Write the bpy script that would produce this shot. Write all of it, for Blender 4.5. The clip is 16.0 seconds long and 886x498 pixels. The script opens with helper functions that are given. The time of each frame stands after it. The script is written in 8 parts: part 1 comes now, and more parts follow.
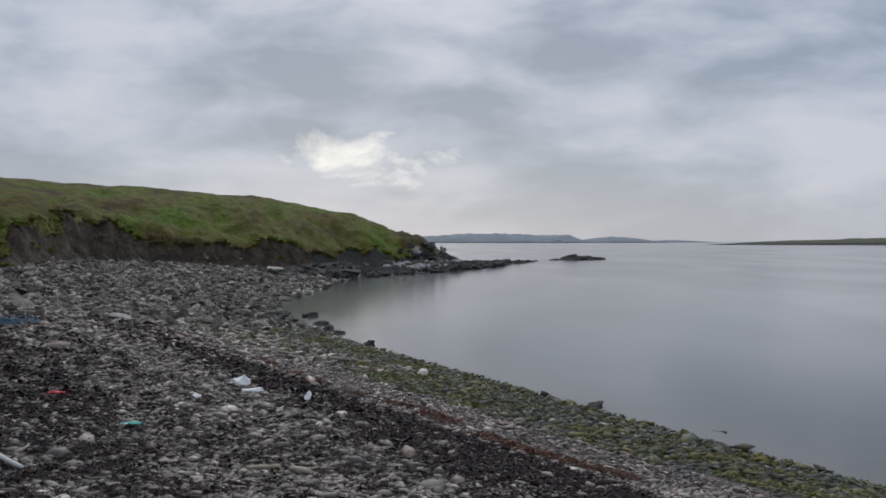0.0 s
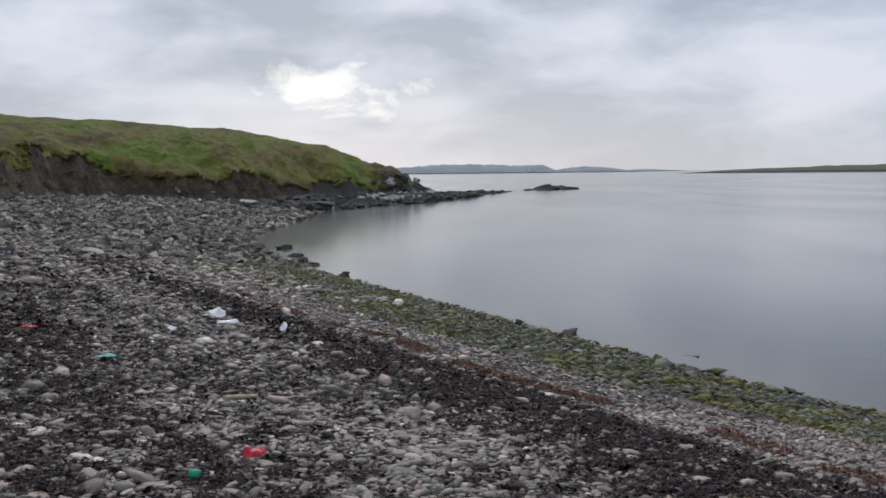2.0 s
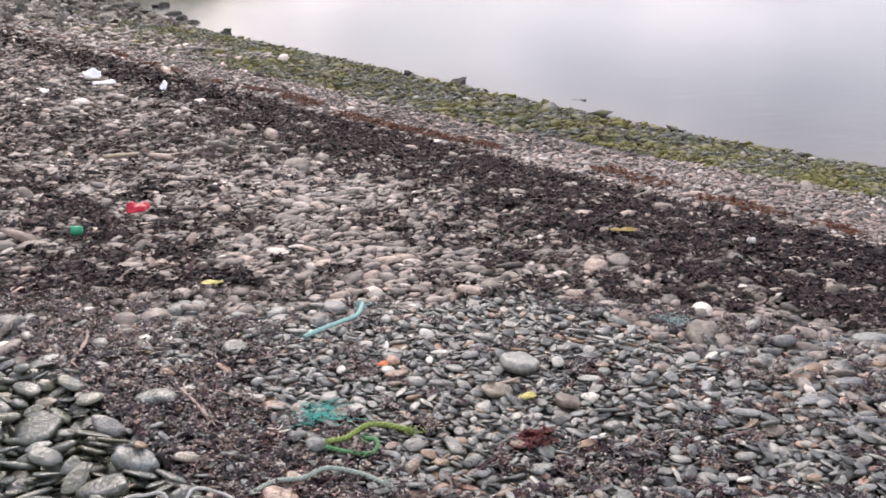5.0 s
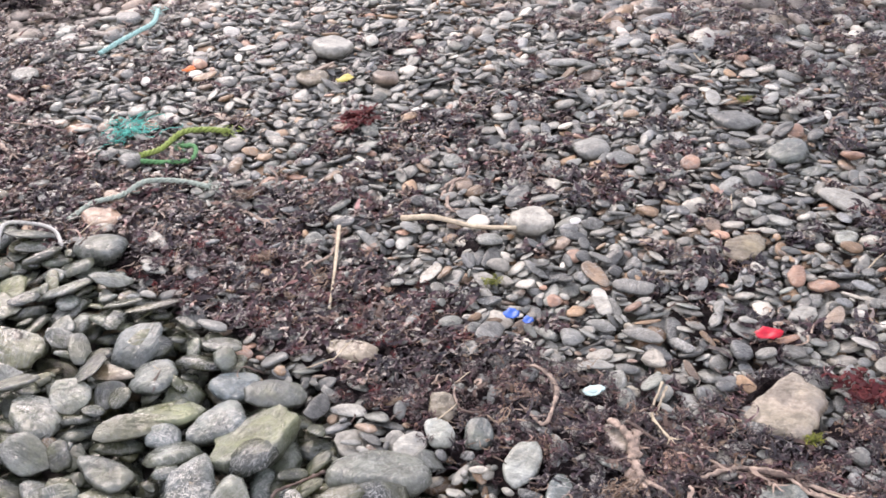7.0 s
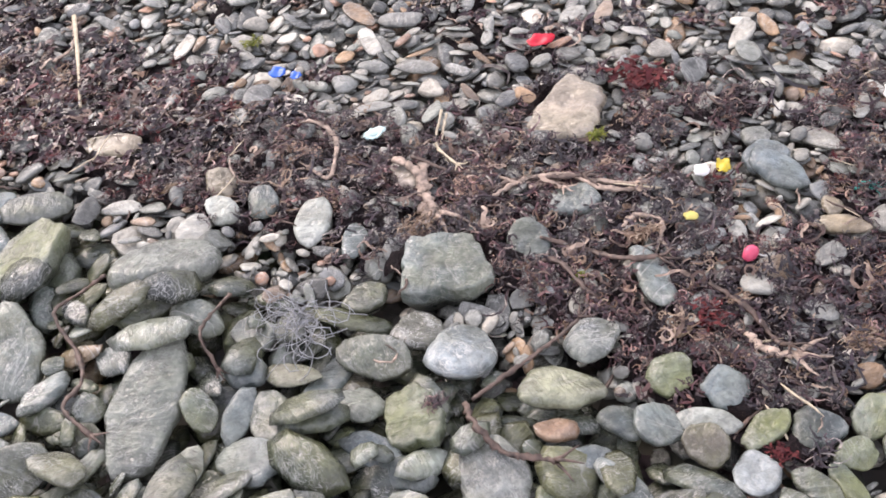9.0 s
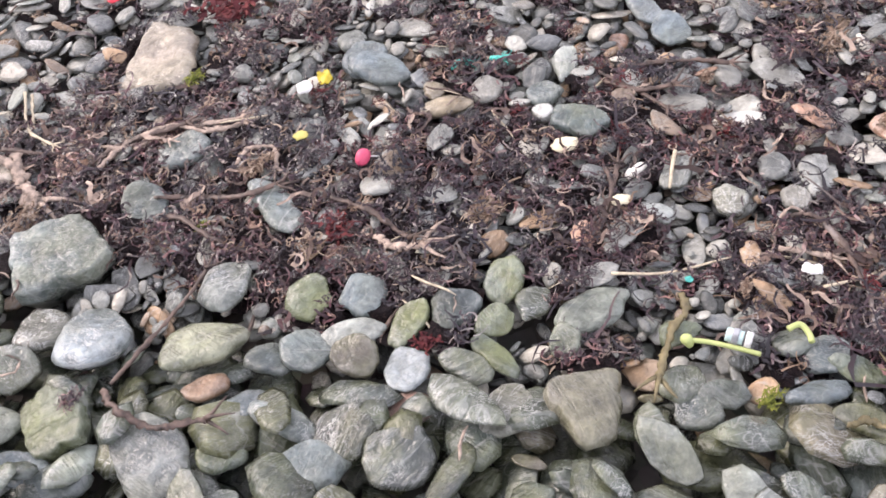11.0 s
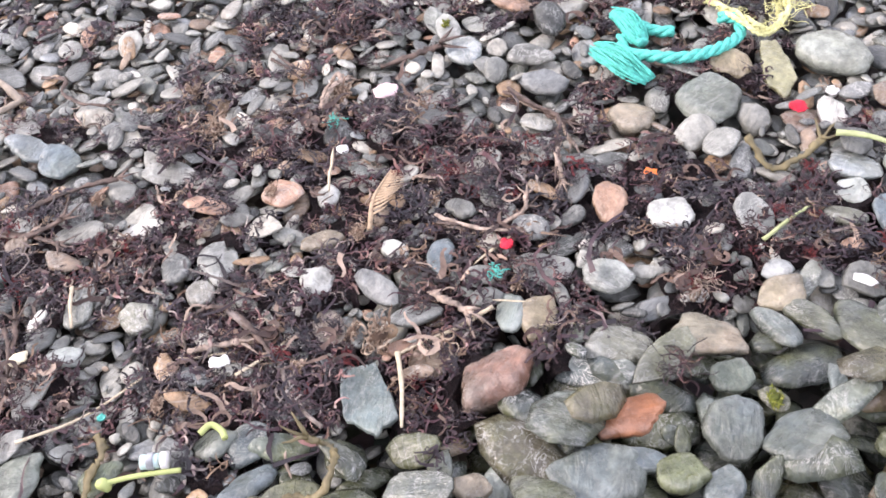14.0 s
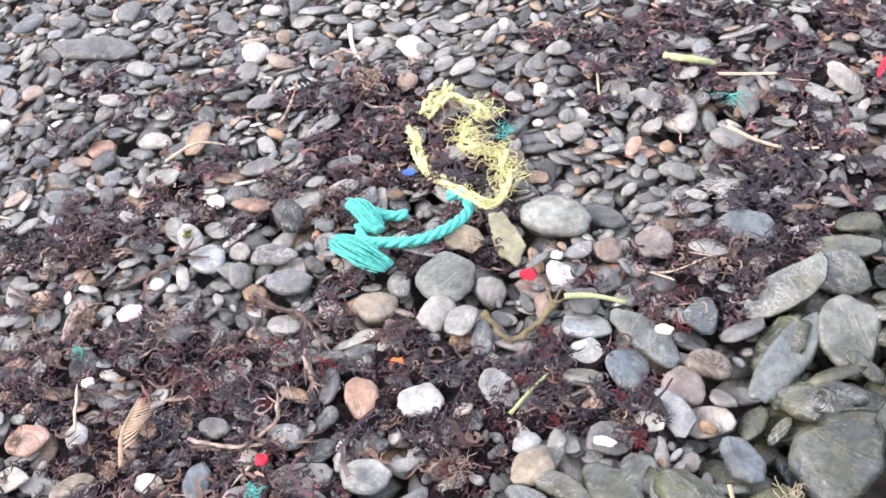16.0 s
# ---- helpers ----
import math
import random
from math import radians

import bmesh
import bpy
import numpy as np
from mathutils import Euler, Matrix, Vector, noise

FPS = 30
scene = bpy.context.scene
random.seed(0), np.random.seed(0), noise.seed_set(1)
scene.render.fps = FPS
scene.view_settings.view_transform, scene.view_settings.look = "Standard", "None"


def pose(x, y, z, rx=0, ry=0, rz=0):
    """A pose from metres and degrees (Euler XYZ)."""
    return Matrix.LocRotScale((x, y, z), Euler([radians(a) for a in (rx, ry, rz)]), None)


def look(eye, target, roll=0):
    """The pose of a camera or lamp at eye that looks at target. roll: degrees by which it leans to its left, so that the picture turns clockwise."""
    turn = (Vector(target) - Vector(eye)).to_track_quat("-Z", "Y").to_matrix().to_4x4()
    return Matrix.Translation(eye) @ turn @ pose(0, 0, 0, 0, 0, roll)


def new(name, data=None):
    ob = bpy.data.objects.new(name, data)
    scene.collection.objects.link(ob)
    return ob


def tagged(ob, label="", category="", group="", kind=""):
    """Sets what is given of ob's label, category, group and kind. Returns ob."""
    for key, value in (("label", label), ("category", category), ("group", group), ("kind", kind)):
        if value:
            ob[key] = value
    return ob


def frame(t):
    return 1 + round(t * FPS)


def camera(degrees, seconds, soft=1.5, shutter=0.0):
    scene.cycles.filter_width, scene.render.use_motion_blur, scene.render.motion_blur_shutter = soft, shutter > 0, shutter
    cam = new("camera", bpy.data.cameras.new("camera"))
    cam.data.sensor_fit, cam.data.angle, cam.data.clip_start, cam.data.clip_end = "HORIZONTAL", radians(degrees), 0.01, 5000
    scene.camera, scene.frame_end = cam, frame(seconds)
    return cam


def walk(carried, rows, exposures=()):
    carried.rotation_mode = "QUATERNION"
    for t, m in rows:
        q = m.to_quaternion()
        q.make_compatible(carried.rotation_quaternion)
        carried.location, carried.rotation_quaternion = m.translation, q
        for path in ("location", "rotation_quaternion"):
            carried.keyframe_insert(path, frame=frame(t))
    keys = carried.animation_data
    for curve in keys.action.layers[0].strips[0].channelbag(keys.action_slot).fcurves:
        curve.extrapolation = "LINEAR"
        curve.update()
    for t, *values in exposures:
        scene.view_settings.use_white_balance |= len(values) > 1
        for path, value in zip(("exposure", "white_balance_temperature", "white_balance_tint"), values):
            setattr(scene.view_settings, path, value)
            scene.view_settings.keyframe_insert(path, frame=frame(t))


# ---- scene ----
# ---- camera and its path ----
cam = camera(45.8, 16.0, soft=1.7)
PATH = [
    (0, (-0.0000, 0.0001, 2.3000), (0.0015, 2.0000, 2.2849), -0.00),
    (0.5, (-0.0091, 0.0285, 2.2947), (-0.0108, 2.0282, 2.2600), -0.03),
    (1, (-0.0012, 0.0401, 2.2866), (-0.0124, 2.0389, 2.2176), -0.22),
    (1.5, (-0.0035, 0.0417, 2.2809), (0.0110, 2.0386, 2.1708), -0.50),
    (2, (0.0002, 0.0328, 2.2761), (0.0501, 2.0268, 2.1301), -0.59),
    (2.5, (0.0027, 0.0219, 2.2679), (0.0942, 2.0118, 2.0895), -0.72),
    (3, (0.0037, 0.0368, 2.2546), (0.1460, 2.0186, 2.0263), -0.82),
    (3.2, (0.0073, 0.0443, 2.2503), (0.1488, 2.0235, 1.9997), -0.78),
    (5.3, (0.0640, 0.0708, 2.1767), (0.3189, 1.9385, 1.5082), -2.41),
    (5.5, (0.0698, 0.0712, 2.1702), (0.3402, 1.9195, 1.4556), -2.84),
    (6, (0.0838, 0.0753, 2.1536), (0.4041, 1.8567, 1.3026), -4.31),
    (6.5, (0.0975, 0.0930, 2.1316), (0.4785, 1.7938, 1.1507), -5.60),
    (7, (0.1156, 0.1118, 2.0989), (0.5524, 1.7033, 0.9691), -7.01),
    (7.5, (0.1310, 0.1205, 2.0737), (0.5786, 1.6274, 0.8372), -8.89),
    (8, (0.1487, 0.1275, 2.0438), (0.6361, 1.4981, 0.6713), -10.98),
    (8.2, (0.1558, 0.1279, 2.0340), (0.6573, 1.4639, 0.6327), -11.30),
    (10.3, (0.2921, 0.0716, 1.9526), (1.0177, 1.0592, 0.3721), -13.25),
    (10.5, (0.3056, 0.0547, 1.9487), (1.0649, 1.0069, 0.3624), -13.14),
    (11, (0.3286, 0.0185, 1.9249), (1.1656, 0.8466, 0.3082), -12.54),
    (11.5, (0.3520, -0.0123, 1.9071), (1.2557, 0.7215, 0.2807), -11.63),
    (12, (0.4022, -0.0520, 1.8998), (1.4045, 0.6395, 0.3133), -9.84),
    (12.5, (0.4487, -0.1091, 1.8893), (1.5376, 0.5593, 0.3506), -9.46),
    (13, (0.4837, -0.1805, 1.8689), (1.6169, 0.3790, 0.3188), -8.89),
    (13.5, (0.4991, -0.2324, 1.8507), (1.6637, 0.2182, 0.2884), -8.94),
    (14, (0.5043, -0.2900, 1.8463), (1.6980, 0.0437, 0.2767), -9.23),
    (14.5, (0.5176, -0.3428, 1.8522), (1.7630, -0.1088, 0.3048), -8.52),
    (15, (0.5356, -0.3694, 1.8596), (1.8241, -0.2452, 0.3351), -6.64),
    (15.5, (0.5483, -0.3764, 1.8752), (1.9022, -0.3277, 0.4038), -5.86),
    (16, (0.5655, -0.4023, 1.9002), (1.9660, -0.3985, 0.4725), -6.36),
]
walk(cam, [(t, look(eye, target, roll)) for t, eye, target, roll in PATH],
     exposures=[(0, 0.0, 6450, 10), (1.0, 0.05, 6450, 10), (2.0, 0.34, 6500, 11), (3.0, 0.55, 6600, 13), (5.3, 1.55, 7200, 21), (6.5, 1.80, 7250, 22), (11.0, 2.08, 7200, 22), (13.0, 2.24, 7100, 22), (16.0, 2.22, 6900, 23)])


# ---- node helpers ----
def ramp(nt, fac, stops, constant=False):
    n = nt.nodes.new("ShaderNodeValToRGB")
    n.color_ramp.interpolation = "CONSTANT" if constant else "LINEAR"
    while len(n.color_ramp.elements) < len(stops):
        n.color_ramp.elements.new(0.5)
    for e, (pos, col) in zip(n.color_ramp.elements, stops):
        e.position = pos
        e.color = (*col, 1) if len(col) == 3 else col
    nt.links.new(fac, n.inputs[0])
    return n


def mix(nt, fac, a, b, blend="MIX"):
    """Mix two colours (sockets or tuples); fac a socket or number."""
    n = nt.nodes.new("ShaderNodeMix")
    n.data_type, n.blend_type = "RGBA", blend
    for sock, value in ((n.inputs[0], fac), (n.inputs[6], a), (n.inputs[7], b)):
        if isinstance(value, bpy.types.NodeSocket):
            nt.links.new(value, sock)
        elif isinstance(value, (int, float)):
            sock.default_value = value
        else:
            sock.default_value = (*value, 1)
    return n.outputs[2]


def math_node(nt, op, a, b=None, clamp=False):
    n = nt.nodes.new("ShaderNodeMath")
    n.operation, n.use_clamp = op, clamp
    for sock, value in zip(n.inputs, (a, b)):
        if value is None:
            continue
        if isinstance(value, bpy.types.NodeSocket):
            nt.links.new(value, sock)
        else:
            sock.default_value = value
    return n.outputs[0]


def noise_tex(nt, vec, scale, detail=4.0, rough=0.55, distortion=0.0):
    n = nt.nodes.new("ShaderNodeTexNoise")
    n.inputs["Scale"].default_value, n.inputs["Detail"].default_value = scale, detail
    n.inputs["Roughness"].default_value, n.inputs["Distortion"].default_value = rough, distortion
    if vec is not None:
        nt.links.new(vec, n.inputs["Vector"])
    return n


def scaled(nt, vec, xyz):
    n = nt.nodes.new("ShaderNodeVectorMath")
    n.operation = "MULTIPLY"
    nt.links.new(vec, n.inputs[0])
    n.inputs[1].default_value = xyz
    return n.outputs[0]


# ---- world and light ----
def build_world():
    world = bpy.data.worlds.new("overcast_sky")
    scene.world = world
    world.use_nodes = True
    nt = world.node_tree
    bg = nt.nodes["Background"]
    coord = nt.nodes.new("ShaderNodeTexCoord").outputs["Generated"]
    sep = nt.nodes.new("ShaderNodeSeparateXYZ")
    nt.links.new(coord, sep.inputs[0])
    # broad cloud rolls, then smaller billows
    rolls = noise_tex(nt, scaled(nt, coord, (1.0, 1.0, 3.6)), 2.0, 4.0, 0.45, 0.25).outputs[0]
    billow = noise_tex(nt, scaled(nt, coord, (1.0, 1.0, 2.6)), 6.5, 6.0, 0.52, 0.2).outputs[0]
    both = math_node(nt, "ADD", math_node(nt, "MULTIPLY", rolls, 0.45), math_node(nt, "MULTIPLY", billow, 0.55))

    def bump_at(direction, size):
        dot = nt.nodes.new("ShaderNodeVectorMath")
        dot.operation = "DISTANCE"
        stretched = scaled(nt, coord, (1.0, 1.0, 3.6))
        nt.links.new(stretched, dot.inputs[0])
        dot.inputs[1].default_value = (direction[0], direction[1], direction[2] * 3.6)
        return math_node(nt, "SUBTRACT", 1.0, math_node(nt, "DIVIDE", dot.outputs["Value"], size), True)
    # heavier and thinner parts of the cloud deck over the bay
    for direction, size, amount in (((-0.30, 0.95, 0.115), 0.28, -0.075), ((-0.12, 0.98, 0.165), 0.24, -0.060), ((0.03, 0.98, 0.180), 0.24, -0.060), ((0.07, 0.99, 0.085), 0.12, -0.060), ((-0.14, 0.985, 0.100), 0.10, -0.050),
                                    ((-0.01, 0.99, 0.130), 0.13, 0.012), ((0.30, 0.95, 0.100), 0.20, 0.005), ((-0.36, 0.92, 0.215), 0.22, 0.030), ((0.25, 0.95, 0.170), 0.16, -0.04)):
        both = math_node(nt, "ADD", both, math_node(nt, "MULTIPLY", bump_at(direction, size), amount))
    cloud = ramp(nt, both, [(0.41, (0.235, 0.290, 0.375)), (0.475, (0.345, 0.400, 0.495)), (0.53, (0.465, 0.505, 0.600)), (0.595, (0.555, 0.580, 0.670))]).outputs[0]
    # paler veil low down
    veil = ramp(nt, sep.outputs[2], [(0.0, (1, 1, 1)), (0.10, (0.45, 0.45, 0.45)), (0.28, (0, 0, 0))]).outputs[0]
    cloud = mix(nt, math_node(nt, "MULTIPLY", veil, 0.55), cloud, (0.505, 0.533, 0.590))
    # the thin break through which the sun's side shines
    ragged = noise_tex(nt, scaled(nt, coord, (1.0, 1.0, 2.0)), 12.0, 6.0, 0.6, 0.35).outputs[0]
    hole = math_node(nt, "MULTIPLY", bump_at((-0.072, 0.996, 0.073), 0.165), 0.95)
    gap = math_node(nt, "ADD", math_node(nt, "SUBTRACT", hole, 0.56), math_node(nt, "MULTIPLY", math_node(nt, "SUBTRACT", ragged, 0.5), 2.2))
    gap = ramp(nt, gap, [(0.0, (0, 0, 0)), (0.35, (0.55, 0.55, 0.55)), (0.8, (1, 1, 1))]).outputs[0]
    cloud = mix(nt, gap, cloud, (1.12, 1.10, 1.00))
    sky = nt.nodes.new("ShaderNodeTexSky")
    sky.sky_type, sky.sun_disc = "NISHITA", False
    sky.sun_elevation, sky.sun_rotation = radians(28), radians(-4)
    blue = mix(nt, 1.0, sky.outputs[0], (0.10, 0.10, 0.10), "MULTIPLY")
    nt.links.new(mix(nt, 0.94, blue, cloud), bg.inputs[0])
    bg.inputs[1].default_value = 1.0
    lamp = bpy.data.lights.new("sun", "SUN")
    lamp.energy, lamp.angle, lamp.color = 0.85, radians(25), (1.0, 0.97, 0.92)
    ob = new("sun", lamp)
    ob.matrix_world = look((0, 0, 0), (0.05, -0.83, -0.56))


build_world()


# ---- materials ----
def material(name, rough=0.7):
    m = bpy.data.materials.new(name)
    m.use_nodes = True
    b = m.node_tree.nodes["Principled BSDF"]
    b.inputs["Specular IOR Level"].default_value = 0.4
    b.inputs["Roughness"].default_value = rough
    return m, m.node_tree, b


def position(nt):
    return nt.nodes.new("ShaderNodeNewGeometry").outputs["Position"]


def bump(nt, b, height, strength, distance):
    n = nt.nodes.new("ShaderNodeBump")
    n.inputs["Strength"].default_value, n.inputs["Distance"].default_value = strength, distance
    nt.links.new(height, n.inputs["Height"])
    nt.links.new(n.outputs[0], b.inputs["Normal"])


def stone_material(name, palette, single=False, veins=0.5, coat=None, coat_amount=0.0, coat_scale=13.0, grain=70.0, rough=0.33, spread=0.85, gloss=0.5):
    """Beach stone: a colour for each stone from the palette, mottling, pale veins, and a thin coat of algae in places."""
    m, nt, b = material(name, rough)
    if single:
        rnd = nt.nodes.new("ShaderNodeObjectInfo").outputs["Random"]
    else:
        rnd = nt.nodes.new("ShaderNodeNewGeometry").outputs["Random Per Island"]
    white = nt.nodes.new("ShaderNodeTexWhiteNoise")
    white.noise_dimensions = "1D"
    nt.links.new(math_node(nt, "MULTIPLY", rnd, 917.0), white.inputs["W"])
    sep = nt.nodes.new("ShaderNodeSeparateColor")
    nt.links.new(white.outputs["Color"], sep.inputs[0])
    r2, r3 = sep.outputs[0], sep.outputs[1]
    pos = position(nt)
    turn = nt.nodes.new("ShaderNodeVectorRotate")
    turn.rotation_type = "EULER_XYZ"
    ang = nt.nodes.new("ShaderNodeVectorMath")
    ang.operation = "SCALE"
    nt.links.new(white.outputs["Color"], ang.inputs[0])
    ang.inputs["Scale"].default_value = 6.3
    nt.links.new(pos, turn.inputs["Vector"])
    nt.links.new(ang.outputs[0], turn.inputs["Rotation"])
    own = turn.outputs[0]
    base = ramp(nt, rnd, palette, True).outputs[0]
    fine = noise_tex(nt, own, grain, 5.0, 0.68).outputs[0]
    soft = noise_tex(nt, own, 16.0, 4.0, 0.6).outputs[0]
    tone = ramp(nt, math_node(nt, "ADD", math_node(nt, "MULTIPLY", fine, 0.40), math_node(nt, "MULTIPLY", soft, 0.60)), [(0.34, (0.40, 0.40, 0.40)), (0.50, (0.92, 0.92, 0.92)), (0.64, (1.6, 1.6, 1.6))]).outputs[0]
    col = mix(nt, 1.0, base, tone, "MULTIPLY")
    bright = math_node(nt, "ADD", math_node(nt, "MULTIPLY", r2, spread), 1.0 - 0.5 * spread)
    grey = nt.nodes.new("ShaderNodeCombineColor")
    for i in range(3):
        nt.links.new(bright, grey.inputs[i])
    col = mix(nt, 1.0, col, grey.outputs[0], "MULTIPLY")
    # foliation: thin pale and dark streaks along one direction of each stone
    bands = noise_tex(nt, scaled(nt, own, (10.0, 46.0, 13.0)), 1.0, 5.0, 0.60, 1.9).outputs[0]
    pale = ramp(nt, bands, [(0.565, (0, 0, 0)), (0.605, (1, 1, 1))]).outputs[0]
    dark = ramp(nt, bands, [(0.36, (1, 1, 1)), (0.45, (0, 0, 0))]).outputs[0]
    some = ramp(nt, r3, [(0.30, (0.10, 0.10, 0.10)), (0.70, (1, 1, 1))]).outputs[0]
    col = mix(nt, math_node(nt, "MULTIPLY", math_node(nt, "MULTIPLY", dark, some), 0.5 * min(1.0, veins + 0.1)), col, mix(nt, 1.0, col, (0.40, 0.40, 0.40), "MULTIPLY"))
    col = mix(nt, math_node(nt, "MULTIPLY", math_node(nt, "MULTIPLY", pale, some), 0.55 * veins), col, (0.34, 0.355, 0.34))
    # crumpled threads of quartz between the layers
    folds = noise_tex(nt, scaled(nt, own, (34.0, 75.0, 40.0)), 1.0, 4.0, 0.55, 2.6).outputs[0]
    folds = ramp(nt, math_node(nt, "ABSOLUTE", math_node(nt, "SUBTRACT", folds, 0.52)), [(0.0, (1, 1, 1)), (0.040, (0, 0, 0))]).outputs[0]
    breaks = ramp(nt, noise_tex(nt, own, 30.0, 3.0, 0.6).outputs[0], [(0.42, (0, 0, 0)), (0.58, (1, 1, 1))]).outputs[0]
    col = mix(nt, math_node(nt, "MULTIPLY", math_node(nt, "MULTIPLY", folds, breaks), math_node(nt, "MULTIPLY", some, min(1.0, 1.5 * veins))), col, (0.46, 0.46, 0.43))
    # a vein of quartz across some stones
    cross = noise_tex(nt, scaled(nt, own, (7.0, 7.0, 26.0)), 1.0, 3.0, 0.5, 1.5).outputs[0]
    cross = ramp(nt, math_node(nt, "ABSOLUTE", math_node(nt, "SUBTRACT", cross, 0.5)), [(0.0, (1, 1, 1)), (0.022, (0, 0, 0))]).outputs[0]
    col = mix(nt, math_node(nt, "MULTIPLY", math_node(nt, "MULTIPLY", cross, math_node(nt, "GREATER_THAN", r2, 0.78)), 0.8 * min(1.0, veins)), col, (0.44, 0.44, 0.42))
    flecks = noise_tex(nt, own, grain * 2.4, 3.0, 0.6).outputs[0]
    flecks = ramp(nt, flecks, [(0.58, (0, 0, 0)), (0.68, (1, 1, 1))]).outputs[0]
    col = mix(nt, math_node(nt, "MULTIPLY", flecks, 0.14), col, (0.42, 0.41, 0.38))
    if coat:
        patch = noise_tex(nt, pos, coat_scale, 5.0, 0.65).outputs[0]
        patch = ramp(nt, patch, [(0.42, (0, 0, 0)), (0.60, (1, 1, 1))]).outputs[0]
        col = mix(nt, math_node(nt, "MULTIPLY", patch, coat_amount), col, mix(nt, 1.0, tone, coat, "MULTIPLY"))
    if single:
        # rims knocked pale by the surf, with their wet highlights painted in
        worn = nt.nodes.new("ShaderNodeNewGeometry").outputs["Pointiness"]
        worn = math_node(nt, "ADD", worn, math_node(nt, "MULTIPLY", math_node(nt, "SUBTRACT", fine, 0.5), 0.12))
        worn = ramp(nt, worn, [(0.53, (0, 0, 0)), (0.60, (1, 1, 1))]).outputs[0]
        col = mix(nt, math_node(nt, "MULTIPLY", worn, 0.38), col, mix(nt, 0.5, col, (0.42, 0.42, 0.38)))
    nt.links.new(col, b.inputs["Base Color"])
    wet = math_node(nt, "ADD", math_node(nt, "MULTIPLY", soft, 0.55), rough - 0.33)
    nt.links.new(wet, b.inputs["Roughness"])
    b.inputs["Specular IOR Level"].default_value = gloss
    relief = math_node(nt, "ADD", math_node(nt, "MULTIPLY", fine, 0.35), math_node(nt, "ADD", math_node(nt, "MULTIPLY", bands, 0.6), math_node(nt, "MULTIPLY", soft, 1.4)))
    bump(nt, b, relief, 0.8, 0.009 if grain > 20 else 0.08)
    return m


GREY_MIX = [(0.0, (0.123, 0.128, 0.118)), (0.15, (0.190, 0.194, 0.173)), (0.29, (0.088, 0.093, 0.087)), (0.42, (0.242, 0.240, 0.210)),
            (0.53, (0.144, 0.154, 0.133)), (0.64, (0.309, 0.299, 0.256)), (0.765, (0.246, 0.182, 0.132)), (0.80, (0.170, 0.180, 0.176)),
            (0.86, (0.352, 0.210, 0.144)), (0.89, (0.452, 0.424, 0.355)), (0.93, (0.279, 0.182, 0.107)), (0.983, (0.520, 0.500, 0.440))]
COBBLE_MIX = [(0.0, (0.054, 0.065, 0.057)), (0.18, (0.078, 0.094, 0.082)), (0.36, (0.065, 0.077, 0.055)), (0.52, (0.112, 0.129, 0.111)),
              (0.66, (0.042, 0.052, 0.047)), (0.78, (0.092, 0.096, 0.059)), (0.88, (0.118, 0.104, 0.075)), (0.935, (0.170, 0.190, 0.162)), (0.97, (0.138, 0.095, 0.062))]
LOW_MIX = [(0.0, (0.140, 0.150, 0.132)), (0.25, (0.193, 0.200, 0.173)), (0.45, (0.106, 0.118, 0.105)), (0.65, (0.231, 0.215, 0.173)),
           (0.8, (0.154, 0.165, 0.122)), (0.92, (0.318, 0.310, 0.263))]
M_PEBBLE = stone_material("pebble_stone", GREY_MIX, veins=0.45, rough=0.40, gloss=0.45)
M_PEBBLE_ONE = stone_material("pebble_stone_single", GREY_MIX, veins=0.45, single=True, rough=0.40, gloss=0.45)
M_COBBLE = stone_material("cobble_stone", COBBLE_MIX, coat=(0.100, 0.104, 0.040), coat_amount=0.5, rough=0.27, gloss=0.62)
M_COBBLE_ONE = stone_material("cobble_stone_single", COBBLE_MIX, single=True, coat=(0.100, 0.104, 0.040), coat_amount=0.5, rough=0.27, gloss=0.62)
M_ALGAE = stone_material("algae_pebble", LOW_MIX, coat=(0.190, 0.170, 0.026), coat_amount=0.74, coat_scale=1.7, veins=0.1, rough=0.7, gloss=0.12)
M_SHORE = stone_material("pale_pebble", [(0.0, (0.205, 0.172, 0.148)), (0.3, (0.29, 0.215, 0.178)), (0.55, (0.155, 0.138, 0.120)), (0.75, (0.33, 0.235, 0.190)), (0.93, (0.46, 0.41, 0.36))], veins=0.2, rough=0.5, gloss=0.3)
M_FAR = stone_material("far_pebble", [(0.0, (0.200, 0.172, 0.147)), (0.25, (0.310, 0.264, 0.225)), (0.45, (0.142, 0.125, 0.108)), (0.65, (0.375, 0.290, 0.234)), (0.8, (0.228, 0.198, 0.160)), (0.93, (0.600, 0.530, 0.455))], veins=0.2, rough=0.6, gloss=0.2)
M_BOULDER = stone_material("dark_boulder", [(0.0, (0.120, 0.110, 0.096)), (0.25, (0.245, 0.220, 0.185)), (0.45, (0.350, 0.310, 0.255)), (0.65, (0.160, 0.145, 0.125)), (0.8, (0.46, 0.42, 0.35)), (0.93, (0.58, 0.54, 0.47))], veins=0.2, grain=9.0, rough=0.85, gloss=0.2)

M_CLIFF = stone_material("shore_rock", [(0.0, (0.030, 0.030, 0.028)), (0.4, (0.050, 0.048, 0.044)), (0.7, (0.085, 0.080, 0.072)), (0.88, (0.24, 0.23, 0.21))], coat=(0.20, 0.19, 0.17), coat_amount=0.3, veins=0.15, grain=5.0, rough=0.9, gloss=0.15)


def tint_stone(name, colour, second=None, coat=None, coat_amount=0.4, veins=0.25):
    return stone_material(name, [(0.0, colour), (0.5, second or colour)], single=True, coat=coat or (0.105, 0.104, 0.045), coat_amount=coat_amount if coat else 0.32, veins=veins, spread=0.25)


